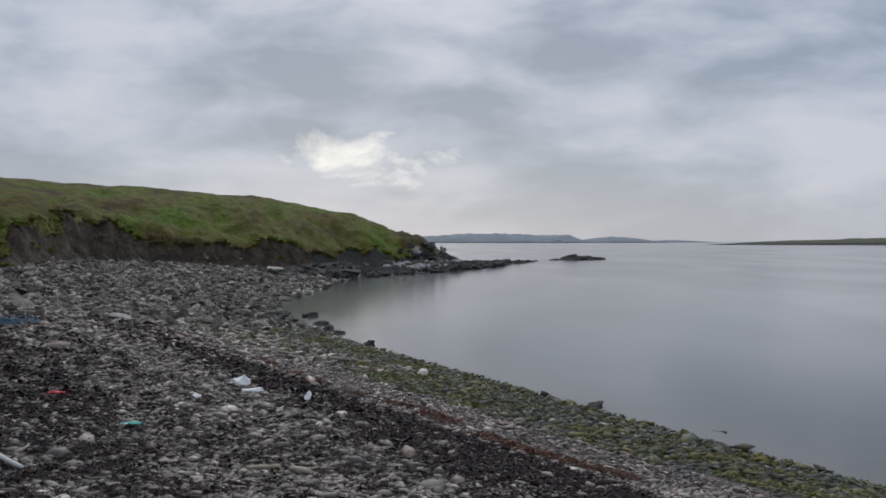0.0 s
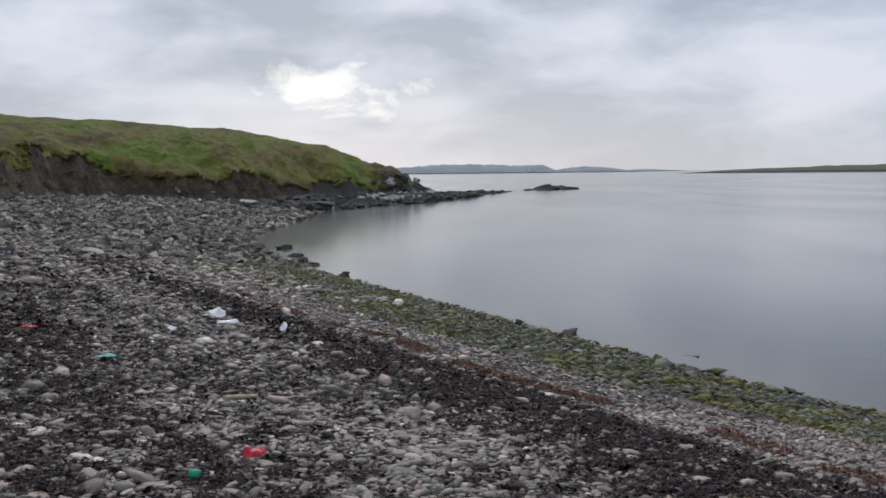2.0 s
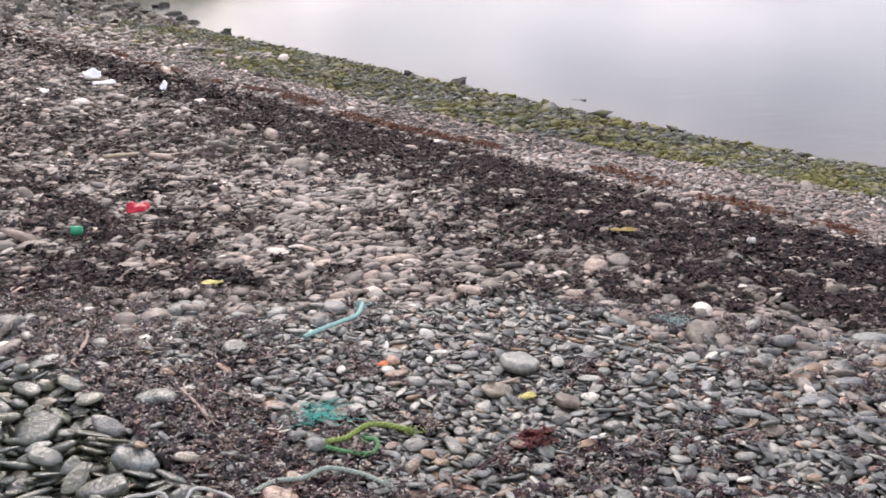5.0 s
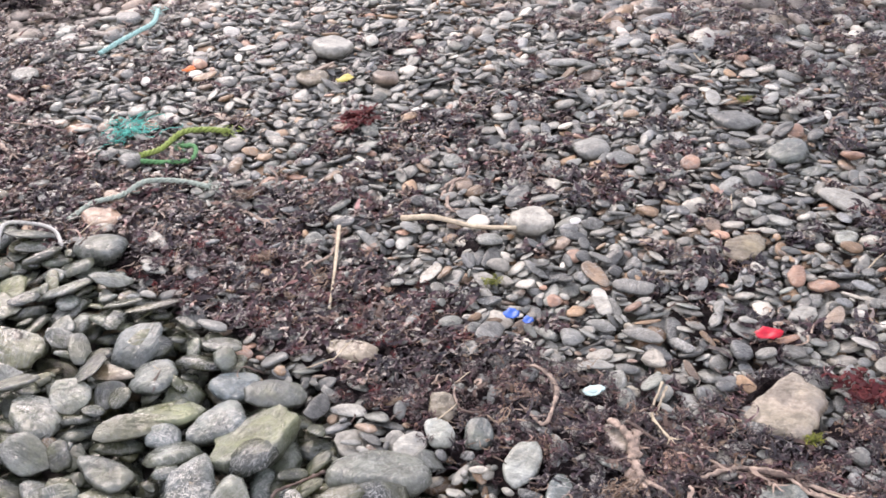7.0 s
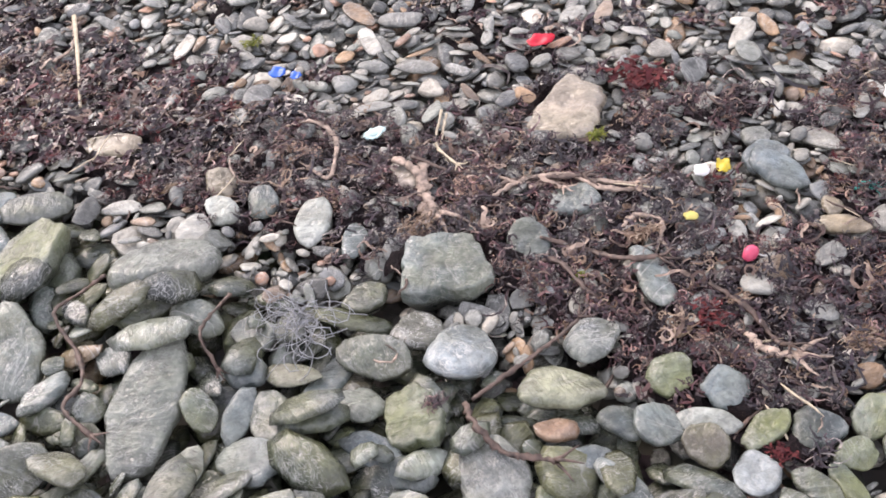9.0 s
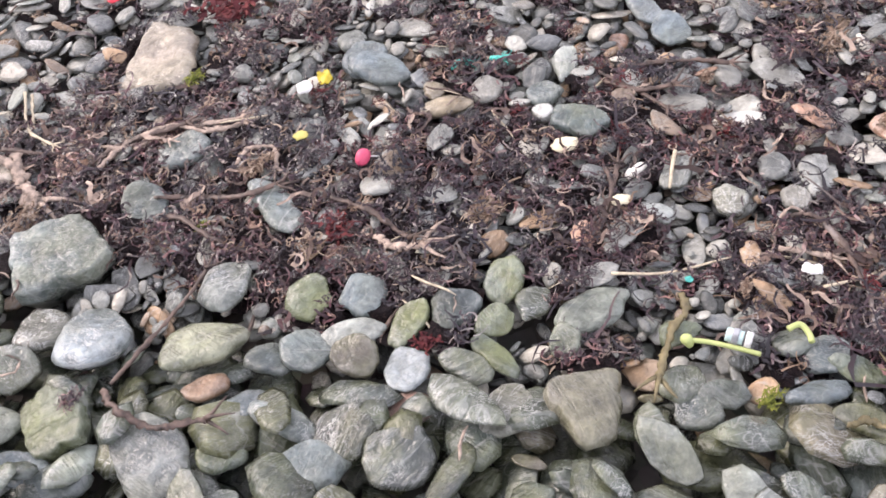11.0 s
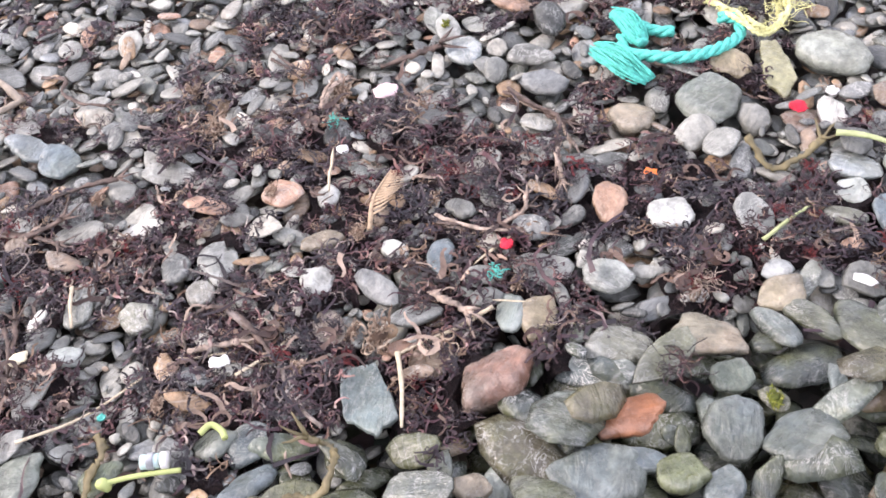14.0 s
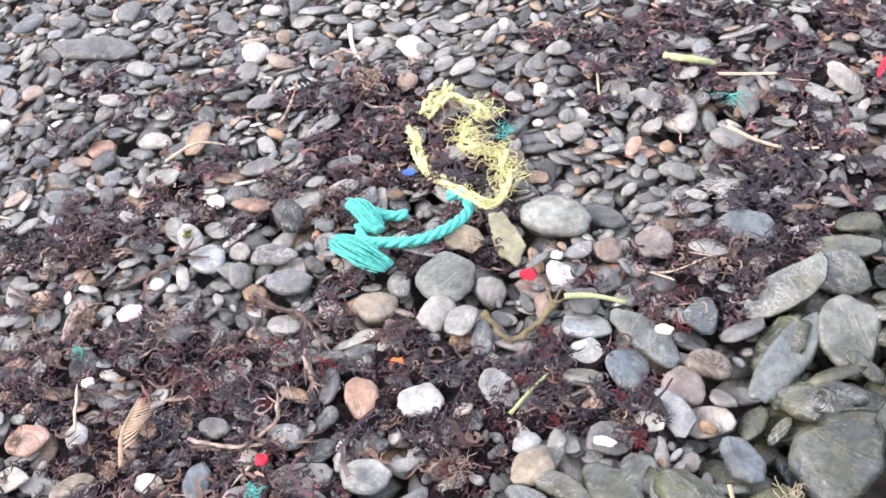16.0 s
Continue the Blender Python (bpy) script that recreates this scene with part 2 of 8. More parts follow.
def plain(name, colour, rough=0.6, spread=0.25, scale=60.0, sheen=0.0):
    """A lightly weathered coloured surface."""
    m, nt, b = material(name, rough)
    n = noise_tex(nt, position(nt), scale, 5.0, 0.6).outputs[0]
    lo = tuple(c * (1 - spread) for c in colour)
    hi = tuple(min(1, c * (1 + spread)) for c in colour)
    nt.links.new(ramp(nt, n, [(0.3, lo), (0.7, hi)]).outputs[0], b.inputs["Base Color"])
    bump(nt, b, n, 0.25, 0.002)
    return m


def weed_material(name, stops, rough=0.55, gloss=0.25, clumped=False):
    m, nt, b = material(name, rough)
    rnd = nt.nodes.new("ShaderNodeNewGeometry").outputs["Random Per Island"]
    col = ramp(nt, rnd, stops).outputs[0]
    spots = noise_tex(nt, position(nt), 45.0, 4.0, 0.6).outputs[0]
    tone = ramp(nt, spots, [(0.3, (0.55, 0.55, 0.55)), (0.7, (1.3, 1.3, 1.3))]).outputs[0]
    col = mix(nt, 1.0, col, tone, "MULTIPLY")
    if clumped:
        # heaps of one kind lie together: blackish, maroon, brown
        kinds = noise_tex(nt, position(nt), 9.0, 3.0, 0.55).outputs[0]
        hue = ramp(nt, kinds, [(0.36, (0.66, 0.80, 0.90)), (0.48, (0.95, 0.95, 0.97)), (0.55, (1.15, 0.74, 0.80)), (0.62, (1.2, 1.02, 0.88))]).outputs[0]
        col = mix(nt, 1.0, col, hue, "MULTIPLY")
    nt.links.new(col, b.inputs["Base Color"])
    b.inputs["Specular IOR Level"].default_value = gloss
    bump(nt, b, spots, 0.4, 0.003)
    return m


M_WEED = weed_material("dark_wrack", [(0.0, (0.017, 0.013, 0.015)), (0.40, (0.024, 0.015, 0.018)), (0.68, (0.046, 0.023, 0.029)), (0.86, (0.084, 0.047, 0.049)), (0.94, (0.16, 0.115, 0.092)), (0.985, (0.24, 0.18, 0.155)), (1.0, (0.40, 0.34, 0.29))], 0.36, 0.38, True)


def mat_material():
    m, nt, b = material("wrack_mat", 0.75)
    pos = position(nt)
    n1 = noise_tex(nt, pos, 130.0, 8.0, 0.78, 1.6).outputs[0]
    n2 = noise_tex(nt, pos, 22.0, 4.0, 0.6).outputs[0]
    col = ramp(nt, n1, [(0.38, (0.011, 0.009, 0.010)), (0.48, (0.022, 0.016, 0.018)), (0.56, (0.042, 0.027, 0.029)), (0.66, (0.11, 0.078, 0.068))]).outputs[0]
    col = mix(nt, ramp(nt, n2, [(0.40, (0, 0, 0)), (0.62, (0.8, 0.8, 0.8))]).outputs[0], col, mix(nt, 1.0, col, (0.5, 0.35, 0.40), "MULTIPLY"))
    nt.links.new(col, b.inputs["Base Color"])
    b.inputs["Specular IOR Level"].default_value = 0.15
    bump(nt, b, n1, 1.0, 0.03)
    return m


M_MAT = mat_material()
M_WEED_RED = weed_material("red_wrack", [(0.0, (0.045, 0.007, 0.009)), (0.6, (0.09, 0.013, 0.015)), (1.0, (0.14, 0.028, 0.026))], 0.7)
M_WEED_TAN = weed_material("dried_wrack", [(0.0, (0.10, 0.060, 0.040)), (0.5, (0.20, 0.135, 0.095)), (1.0, (0.36, 0.28, 0.21))], 0.8)
M_SHRED = weed_material("kelp_shreds", [(0.0, (0.040, 0.022, 0.018)), (0.45, (0.085, 0.050, 0.038)), (0.75, (0.16, 0.105, 0.080)), (1.0, (0.36, 0.27, 0.21))], 0.5, 0.35)
M_WEED_GREEN = weed_material("green_wrack", [(0.0, (0.065, 0.080, 0.012)), (0.6, (0.135, 0.150, 0.020)), (1.0, (0.23, 0.23, 0.04))], 0.7)
M_WEED_FAR = weed_material("wrack_band", [(0.0, (0.008, 0.005, 0.007)), (0.5, (0.017, 0.009, 0.011)), (0.8, (0.038, 0.018, 0.020)), (0.95, (0.13, 0.085, 0.075)), (1.0, (0.36, 0.29, 0.25))], 0.75)
M_WEED_ORANGE = weed_material("orange_wrack", [(0.0, (0.075, 0.024, 0.015)), (0.6, (0.130, 0.042, 0.022)), (1.0, (0.20, 0.095, 0.045))], 0.8)


def ground_materials():
    m, nt, b = material("wet_gravel", 0.8)
    pos = position(nt)
    cells = nt.nodes.new("ShaderNodeTexVoronoi")
    cells.inputs["Scale"].default_value = 34.0
    nt.links.new(pos, cells.inputs["Vector"])
    col = mix(nt, 0.5, (0.095, 0.084, 0.074), cells.outputs["Color"], "MULTIPLY")
    grime = noise_tex(nt, pos, 6.0, 5.0).outputs[0]
    col = mix(nt, ramp(nt, grime, [(0.35, (0, 0, 0)), (0.65, (1, 1, 1))]).outputs[0], col, (0.105, 0.094, 0.084))
    nt.links.new(col, b.inputs["Base Color"])
    bump(nt, b, cells.outputs["Distance"], 0.8, 0.02)
    gravel = m
    m, nt, b = material("eroded_soil", 0.95)
    pos = position(nt)
    n1 = noise_tex(nt, pos, 1.4, 6.0, 0.65).outputs[0]
    n2 = noise_tex(nt, scaled(nt, pos, (1.0, 1.0, 0.8)), 3.2, 6.0, 0.7).outputs[0]
    col = ramp(nt, n1, [(0.3, (0.050, 0.042, 0.034)), (0.5, (0.165, 0.122, 0.086)), (0.7, (0.300, 0.230, 0.165))]).outputs[0]
    col = mix(nt, math_node(nt, "MULTIPLY", n2, 0.6), col, (0.024, 0.020, 0.016))
    nt.links.new(col, b.inputs["Base Color"])
    bump(nt, b, math_node(nt, "ADD", n1, n2), 1.0, 0.5)
    soil = m
    m, nt, b = material("rough_grass", 0.9)
    pos = position(nt)
    n1 = noise_tex(nt, scaled(nt, pos, (1.0, 0.55, 1.0)), 0.20, 6.0, 0.62, 0.6).outputs[0]
    n2 = noise_tex(nt, pos, 1.7, 6.0, 0.7).outputs[0]
    n3 = noise_tex(nt, pos, 9.0, 4.0, 0.7).outputs[0]
    col = ramp(nt, n1, [(0.38, (0.165, 0.270, 0.018)), (0.46, (0.190, 0.225, 0.022)), (0.53, (0.235, 0.190, 0.040)), (0.61, (0.135, 0.092, 0.036))]).outputs[0]
    col = mix(nt, ramp(nt, n2, [(0.42, (0, 0, 0)), (0.66, (0.85, 0.85, 0.85))]).outputs[0], col, (0.070, 0.082, 0.012))
    col = mix(nt, ramp(nt, n3, [(0.55, (0, 0, 0)), (0.8, (0.5, 0.5, 0.5))]).outputs[0], col, (0.24, 0.235, 0.060))
    nt.links.new(col, b.inputs["Base Color"])
    bump(nt, b, math_node(nt, "ADD", n2, math_node(nt, "MULTIPLY", n3, 0.4)), 1.0, 0.5)
    return gravel, soil, m


M_GRAVEL, M_SOIL, M_GRASS = ground_materials()


def water_material():
    m, nt, b = material("sea_water", 0.07)
    pos = position(nt)
    depth = noise_tex(nt, scaled(nt, pos, (0.05, 0.02, 1.0)), 1.0, 4.0, 0.5).outputs[0]
    deep = ramp(nt, depth, [(0.3, (0.056, 0.062, 0.064)), (0.7, (0.072, 0.078, 0.078))]).outputs[0]
    # silt stirred up in the shallows along the shore
    dot = nt.nodes.new("ShaderNodeVectorMath")
    dot.operation = "DOT_PRODUCT"
    nt.links.new(pos, dot.inputs[0])
    dot.inputs[1].default_value = (0.89, 0.453, 0)
    murk = math_node(nt, "ADD", dot.outputs["Value"], math_node(nt, "MULTIPLY", noise_tex(nt, pos, 0.6, 4.0).outputs[0], 1.6))
    murk = ramp(nt, math_node(nt, "MULTIPLY", math_node(nt, "SUBTRACT", murk, 9.0), 0.33), [(0.0, (1, 1, 1)), (0.35, (0.55, 0.55, 0.55)), (1.0, (0, 0, 0))]).outputs[0]
    nt.links.new(mix(nt, murk, deep, (0.135, 0.118, 0.098)), b.inputs["Base Color"])
    b.inputs["IOR"].default_value = 1.33
    b.inputs["Specular IOR Level"].default_value = 0.45
    slick = noise_tex(nt, scaled(nt, pos, (0.10, 0.028, 1.0)), 1.0, 4.0, 0.55, 0.6).outputs[0]
    nt.links.new(ramp(nt, slick, [(0.35, (0.11, 0.11, 0.11)), (0.65, (0.16, 0.16, 0.16))]).outputs[0], b.inputs["Roughness"])
    w1 = noise_tex(nt, scaled(nt, pos, (1.0, 1.6, 1.0)), 2.2, 4.0, 0.55).outputs[0]
    w2 = noise_tex(nt, scaled(nt, pos, (0.25, 0.5, 1.0)), 1.0, 3.0, 0.5).outputs[0]
    bump(nt, b, math_node(nt, "ADD", w1, math_node(nt, "MULTIPLY", w2, 1.5)), 0.03, 0.06)
    return m


M_WATER = water_material()



# ---- mesh helpers ----
def smooth01(t):
    t = np.clip(t, 0, 1)
    return t * t * (3 - 2 * t)


LATTICE = np.random.default_rng(3).random((64, 64))


def vnoise(x, y):
    """Smooth value noise, 0 to 1, of period 64."""
    xi, yi = np.floor(x).astype(int), np.floor(y).astype(int)
    fx, fy = smooth01(x - xi), smooth01(y - yi)
    a, b = LATTICE[xi % 64, yi % 64], LATTICE[(xi + 1) % 64, yi % 64]
    c, d = LATTICE[xi % 64, (yi + 1) % 64], LATTICE[(xi + 1) % 64, (yi + 1) % 64]
    return (a * (1 - fx) + b * fx) * (1 - fy) + (c * (1 - fx) + d * fx) * fy


def fnoise(x, y):
    return (vnoise(x, y) + 0.5 * vnoise(2.1 * x + 9, 2.1 * y + 4) + 0.25 * vnoise(4.3 * x + 3, 4.3 * y + 17)) / 1.75


def mesh_of(name, V, F, mats, smooth=True, index=None):
    """A mesh from arrays of vertices and of triangles or quads."""
    me = bpy.data.meshes.new(name)
    k = F.shape[1]
    me.vertices.add(len(V))
    me.vertices.foreach_set("co", np.ascontiguousarray(V, np.float32).ravel())
    me.loops.add(F.size)
    me.loops.foreach_set("vertex_index", np.ascontiguousarray(F, np.int32).ravel())
    me.polygons.add(len(F))
    me.polygons.foreach_set("loop_start", np.arange(0, F.size, k, dtype=np.int32))
    me.polygons.foreach_set("use_smooth", np.full(len(F), smooth))
    for m in mats:
        me.materials.append(m)
    if index is not None:
        me.polygons.foreach_set("material_index", np.ascontiguousarray(index, np.int32))
    me.update(calc_edges=True)
    return me


def joined(name, templates, which, pos, mat3, mats, smooth=True):
    """One mesh of many copies: template numbers, places, and 3 x 3 matrices with turn and size."""
    Vs, Fs, base = [], [], 0
    for k, (V, F) in enumerate(templates):
        sel = np.nonzero(which == k)[0]
        if not len(sel):
            continue
        W = np.einsum("nij,vj->nvi", mat3[sel], V) + pos[sel][:, None, :]
        Fs.append((F[None] + (np.arange(len(sel)) * len(V))[:, None, None] + base).reshape(-1, F.shape[1]))
        Vs.append(W.reshape(-1, 3))
        base += len(sel) * len(V)
    return mesh_of(name, np.concatenate(Vs), np.concatenate(Fs), mats, smooth)


def turns(yaw, tilt, tilt_dir):
    """Rotation matrices: a yaw, then a tilt about a level axis."""
    c, s = np.cos(yaw), np.sin(yaw)
    z, o = np.zeros_like(c), np.ones_like(c)
    R = np.stack([np.stack([c, -s, z], -1), np.stack([s, c, z], -1), np.stack([z, z, o], -1)], -2)
    ux, uy = np.cos(tilt_dir), np.sin(tilt_dir)
    ct, st = np.cos(tilt), np.sin(tilt)
    K = np.stack([np.stack([ct + ux * ux * (1 - ct), ux * uy * (1 - ct), uy * st], -1),
                  np.stack([ux * uy * (1 - ct), ct + uy * uy * (1 - ct), -ux * st], -1),
                  np.stack([-uy * st, ux * st, ct], -1)], -2)
    return K @ R


def icosphere(sub):
    bm = bmesh.new()
    bmesh.ops.create_icosphere(bm, subdivisions=sub, radius=1)
    bm.verts.ensure_lookup_table()
    V = np.array([v.co[:] for v in bm.verts])
    F = np.array([[v.index for v in f.verts] for f in bm.faces])
    bm.free()
    return V, F


def stone_shape(base, seed, angular=0.0, lumps=0.16, flat=1.0):
    """A waterworn stone: a ball pressed flat, with broad lumps, or facets where it is angular. Half-sizes 1, 1, 1 before scaling."""
    V, F = base
    r = np.random.default_rng(seed)
    V = V.copy()
    n = np.linalg.norm(V, axis=1, keepdims=True)
    U = V / n
    d = np.ones(len(U))
    for _ in range(5):
        a = r.normal(size=3)
        a /= np.linalg.norm(a)
        d += lumps * r.uniform(-0.6, 0.6) * np.sin(r.uniform(1.0, 2.4) * (U @ a) * 2 + r.uniform(0, 6))
    if angular > 0:
        for _ in range(9):
            a = r.normal(size=3)
            a /= np.linalg.norm(a)
            lim = r.uniform(0.55, 0.85)
            proj = (U @ a) * d
            d = np.where(proj > lim, d * (lim / np.maximum(proj, 1e-6)) ** angular, d)
    W = U * d[:, None]
    # press the top and the bottom, so the rim turns over sharply
    W[:, 2] = np.sign(W[:, 2]) * np.abs(W[:, 2]) ** flat
    W[:, :2] *= (1 + 0.12 * r.uniform(-1, 1, 2))
    return W, F


CHIP = [stone_shape(icosphere(1), 140 + i, lumps=0.35) for i in range(8)]
CRAG = [stone_shape(icosphere(2), 160 + i, 1.0, lumps=0.45) for i in range(10)]


def disc_stone(seed, seg, rings, sharp=4.0, full=3.0, sides=(3, 7), near=(0.70, 0.98), worn=0.0):
    """A flat waterworn stone: a rounded many-sided outline, full towards the rim, thicker on one side."""
    r = np.random.default_rng(seed)
    th = np.arange(seg) / seg * 2 * math.pi
    k = int(r.integers(*sides))
    at = (np.arange(k) + r.uniform(-0.3, 0.3, k)) / k * 2 * math.pi
    d = r.uniform(*near, k)
    out = (1 + (np.maximum(0, np.cos(th[:, None] - at)) / d) ** sharp @ np.ones(k)) ** (-1 / sharp)
    out = out / out.max() * (1 + 0.025 * np.cos(5 * th + r.uniform(0, 6)) + 0.02 * np.cos(7 * th + r.uniform(0, 6)))
    wedge, bend = r.uniform(-0.28, 0.28, 2), r.uniform(-0.12, 0.12, 2)
    turn = r.uniform(0, 6, 3)
    cleft = [(r.uniform(0.72, 1.0), r.uniform(-0.45, 0.45), r.uniform(-0.45, 0.45)) for _ in range(2)]
    out = out * (1 + worn * (np.sin(9 * th + turn[0]) + 0.7 * np.sin(14 * th + turn[1])))
    c, w = np.cos(th) * out, np.sin(th) * out

    def ring(rho, side):
        x, y = c * rho, w * rho
        z = side * (1 - rho ** full) ** 0.55 * (1 + wedge[0] * x + wedge[1] * y) + bend[0] * x * x + bend[1] * y * y
        z = z + 0.07 * np.sin(3.1 * x + turn[0]) * np.sin(2.7 * y + turn[1]) * (1 - rho)
        if side > 0:
            z = z + worn * (np.sin(9 * x + turn[2]) * np.sin(8 * y + turn[0]) + 0.6 * np.sin(17 * x - 13 * y + turn[1])) * (1 - rho ** 4)
            for h, gx, gy in cleft:
                z = np.minimum(z, h + gx * x + gy * y)
        return np.stack([x, y, z], -1)
    levels = [ring(rho, 1.0) for rho in rings] + [ring(1.0, 0.0)] + ([ring(0.78, -1.0)] if seg > 20 else [])
    V = np.concatenate([[(0, 0, min(1.0, cleft[0][0], cleft[1][0]))], *levels, [(0, 0, -1.0)]])
    F, i, j = [], np.arange(seg), (np.arange(seg) + 1) % seg
    F.append(np.stack([0 * i, 1 + i, 1 + j], -1))
    for k in range(len(levels) - 1):
        a, b = 1 + k * seg, 1 + (k + 1) * seg
        F += [np.stack([a + i, b + i, b + j], -1), np.stack([a + i, b + j, a + j], -1)]
    F.append(np.stack([0 * i + len(V) - 1, len(V) - 1 - seg + j, len(V) - 1 - seg + i], -1))
    return V, np.concatenate(F)


FLAT_FINE = [disc_stone(900 + i, 28, (0.3, 0.6, 0.8, 0.91, 0.975), (4.0, 7.0, 12.0)[i % 3], (3.0, 4.5, 6.5)[i // 3 % 3], near=(0.66, 0.95), worn=0.016) for i in range(18)]
FLAT_SLAB = [disc_stone(930 + i, 32, (0.4, 0.75, 0.90, 0.96, 0.988), 26.0, 18.0, (4, 6), (0.60, 0.76), 0.035) for i in range(6)]
FLAT_BLUNT = [disc_stone(950 + i, 32, (0.3, 0.6, 0.8, 0.91, 0.97), 12.0, 6.0, (3, 5), (0.58, 0.78), 0.035) for i in range(5)]
FLAT_TRIANGLE = [disc_stone(975, 36, (0.3, 0.6, 0.8, 0.91, 0.97), 9.0, 5.0, (3, 4), (0.52, 0.60), 0.025)]
FLAT_MIDDLE = [disc_stone(960 + i, 14, (0.55, 0.84, 0.96), (4.0, 7.0, 12.0)[i % 3], (3.0, 4.0, 6.0)[i // 3 % 3], near=(0.66, 0.96)) for i in range(30)]
FLAT_SMALL = [disc_stone(990 + i, 10, (0.6, 0.92), (3.0, 5.0)[i % 2], 3.0) for i in range(16)]
FLAT_ROUGH = [disc_stone(1010 + i, 8, (0.75,), 4.0, 3.0) for i in range(10)]
FLAT_FAR = [disc_stone(1030 + i, 6, (), 4.0, 3.0) for i in range(8)]


def part(name, bm, mat, parent, label=""):
    """Link a bmesh (or a mesh) as one mesh object under a thing or a part."""
    if isinstance(bm, bmesh.types.BMesh):
        me = bpy.data.meshes.new(name)
        bm.to_mesh(me)
        bm.free()
        for p in me.polygons:
            p.use_smooth = True
        me.materials.append(mat)
    else:
        me = bm
    ob = new(name, me)
    ob.parent = parent
    return tagged(ob, label) if label else ob


# ---- the lie of the land ----
def table(x, rows):
    return np.interp(x, [a for a, b in rows], [b for a, b in rows])


SHORE = [(-400, 233.5), (5, 7.55), (7.9, 5.1), (9.3, 4.45), (11.5, 3.38), (12, 3.1), (14.6, 2.05), (18.3, 0.45), (23.4, -1.8), (28.9, -3.8), (33.4, -5.1), (37.8, -6.0),
         (47, -5.7), (62.8, -5.5), (71, -3.2), (73.7, -1.35), (89, 3.2), (92, 3.9), (100, 3.2), (126, 0), (165, -30), (400, -400)]
# the foot of the bank: x, y, top of the bank, height of the hill behind, width of the face
BANK = [(-14, -400, 3, 9, 1), (-21, 0, 2.0, 9, 0.8), (-23, 25, 1.8, 10.7, 0.7), (-18.2, 43, 1.55, 10.9, 1.1), (-18.8, 48, 1.8, 10.5, 1.2), (-19.6, 52.5, 3.1, 9.6, 2.0), (-18.9, 60, 3.5, 8.45, 2.2),
        (-17.0, 64, 2.7, 7.3, 1.8), (-15.6, 65, 2.2, 6.95, 0.9), (-13.0, 66, 2.1, 6.75, 0.8), (-10.4, 68, 1.95, 6.7, 0.8), (-7.1, 72, 1.75, 7.5, 0.9), (-3, 80, 1.7, 7.9, 1.0), (0, 86, 1.5, 7.2, 1.3),
        (2.3, 89.2, 1.0, 5.3, 1.8), (0.5, 100, 1.2, 5.6, 2), (-30, 160, 2, 8, 3), (-400, 300, 2, 9, 3), (-400, -400, 3, 9, 3)]


def bank_at(x, y):
    """How far a place lies behind the foot of the bank (negative: before it), and the bank's top, hill and width there."""
    best = np.full(x.shape, 1e9)
    total, top, hill, wide = (np.zeros(x.shape) for _ in range(4))
    inside = np.zeros(x.shape, bool)
    for (x0, y0, *a), (x1, y1, *b) in zip(BANK, BANK[1:] + BANK[:1]):
        dx, dy = x1 - x0, y1 - y0
        t = np.clip(((x - x0) * dx + (y - y0) * dy) / (dx * dx + dy * dy), 0, 1)
        d = np.hypot(x - x0 - t * dx, y - y0 - t * dy)
        best = np.minimum(best, d)
        weight = (d + 1.0) ** -3
        total += weight
        top += weight * (a[0] * (1 - t) + b[0] * t)
        hill += weight * (a[1] * (1 - t) + b[1] * t)
        wide += weight * (a[2] * (1 - t) + b[2] * t)
        cross = (y0 > y) != (y1 > y)
        if dy:
            inside ^= cross & (x < dx * (y - y0) / dy + x0)
    return np.where(inside, best, -best), top / total, hill / total, wide / total


def beach(x, y):
    ys = np.asarray(y, float)
    xs = sum(table(ys + o, SHORE) for o in (-1.5, 0, 1.5)) / 3
    z = 0.0855 * (xs - x)
    return np.where(z > 0, np.where(z > 1.7, 1.7 + 0.3 * (z - 1.7), z), np.maximum(1.3 * z, -4))


def land(x, y):
    """Height, and how far up the bank's face (0 beach, 1 turf)."""
    x, y = np.asarray(x, float), np.asarray(y, float)
    b, top, hill, wide = bank_at(x, y)
    edge = b - 2.0 * (fnoise(0.42 * x, 0.42 * y) - 0.42) - 0.8 * (fnoise(1.5 * x + 5, 1.5 * y) - 0.5)
    up = smooth01(edge / wide)
    z = np.minimum(beach(x, y), 1.9)
    z = z * (1 - up) + up * (top + 1.5 * (fnoise(0.36 * x + 7, 0.36 * y) - 0.45) * smooth01((7 - edge) / 5) + 0.5 * (fnoise(0.2 * x, 0.2 * y) - 0.5)) + up * np.maximum(hill - top, 0) * (1 - np.exp(-np.maximum(edge - wide, 0) / 9.5))
    z += up * 0.35 * (fnoise(0.6 * x + 31, 0.6 * y) - 0.5)
    # slumped ridges that run down towards the torn edge
    z += up * 1.5 * (fnoise(0.55 * x + 0.25 * y + 12, 0.16 * y - 0.1 * x + 3) - 0.5) * smooth01((15 - edge) / 9)
    return z, np.where(edge > 0, up, 0)


def ground_z(x, y):
    return land(x, y)[0]


def shore_q(x, y):
    """Down-slope distance and distance along the shore."""
    return 0.873 * x + 0.487 * y, -0.487 * x + 0.873 * y


def turf_line(x, y):
    """How far up the bank's face the torn edge of the turf hangs."""
    return np.clip(0.22 + 1.45 * fnoise(0.30 * x + 3, 0.30 * y) * (0.5 + fnoise(1.1 * x, 1.1 * y + 9)), 0.32, 0.97)


def near_strand(x, y):
    """1 where stones lie layer on layer, so that the firm ground lies deeper."""
    q, p = shore_q(x, y)
    return smooth01((q + 0.2) / 0.3) * smooth01((3.15 - q) / 0.3) * smooth01((p + 2.4) / 0.3) * smooth01((3.6 - p) / 0.3)


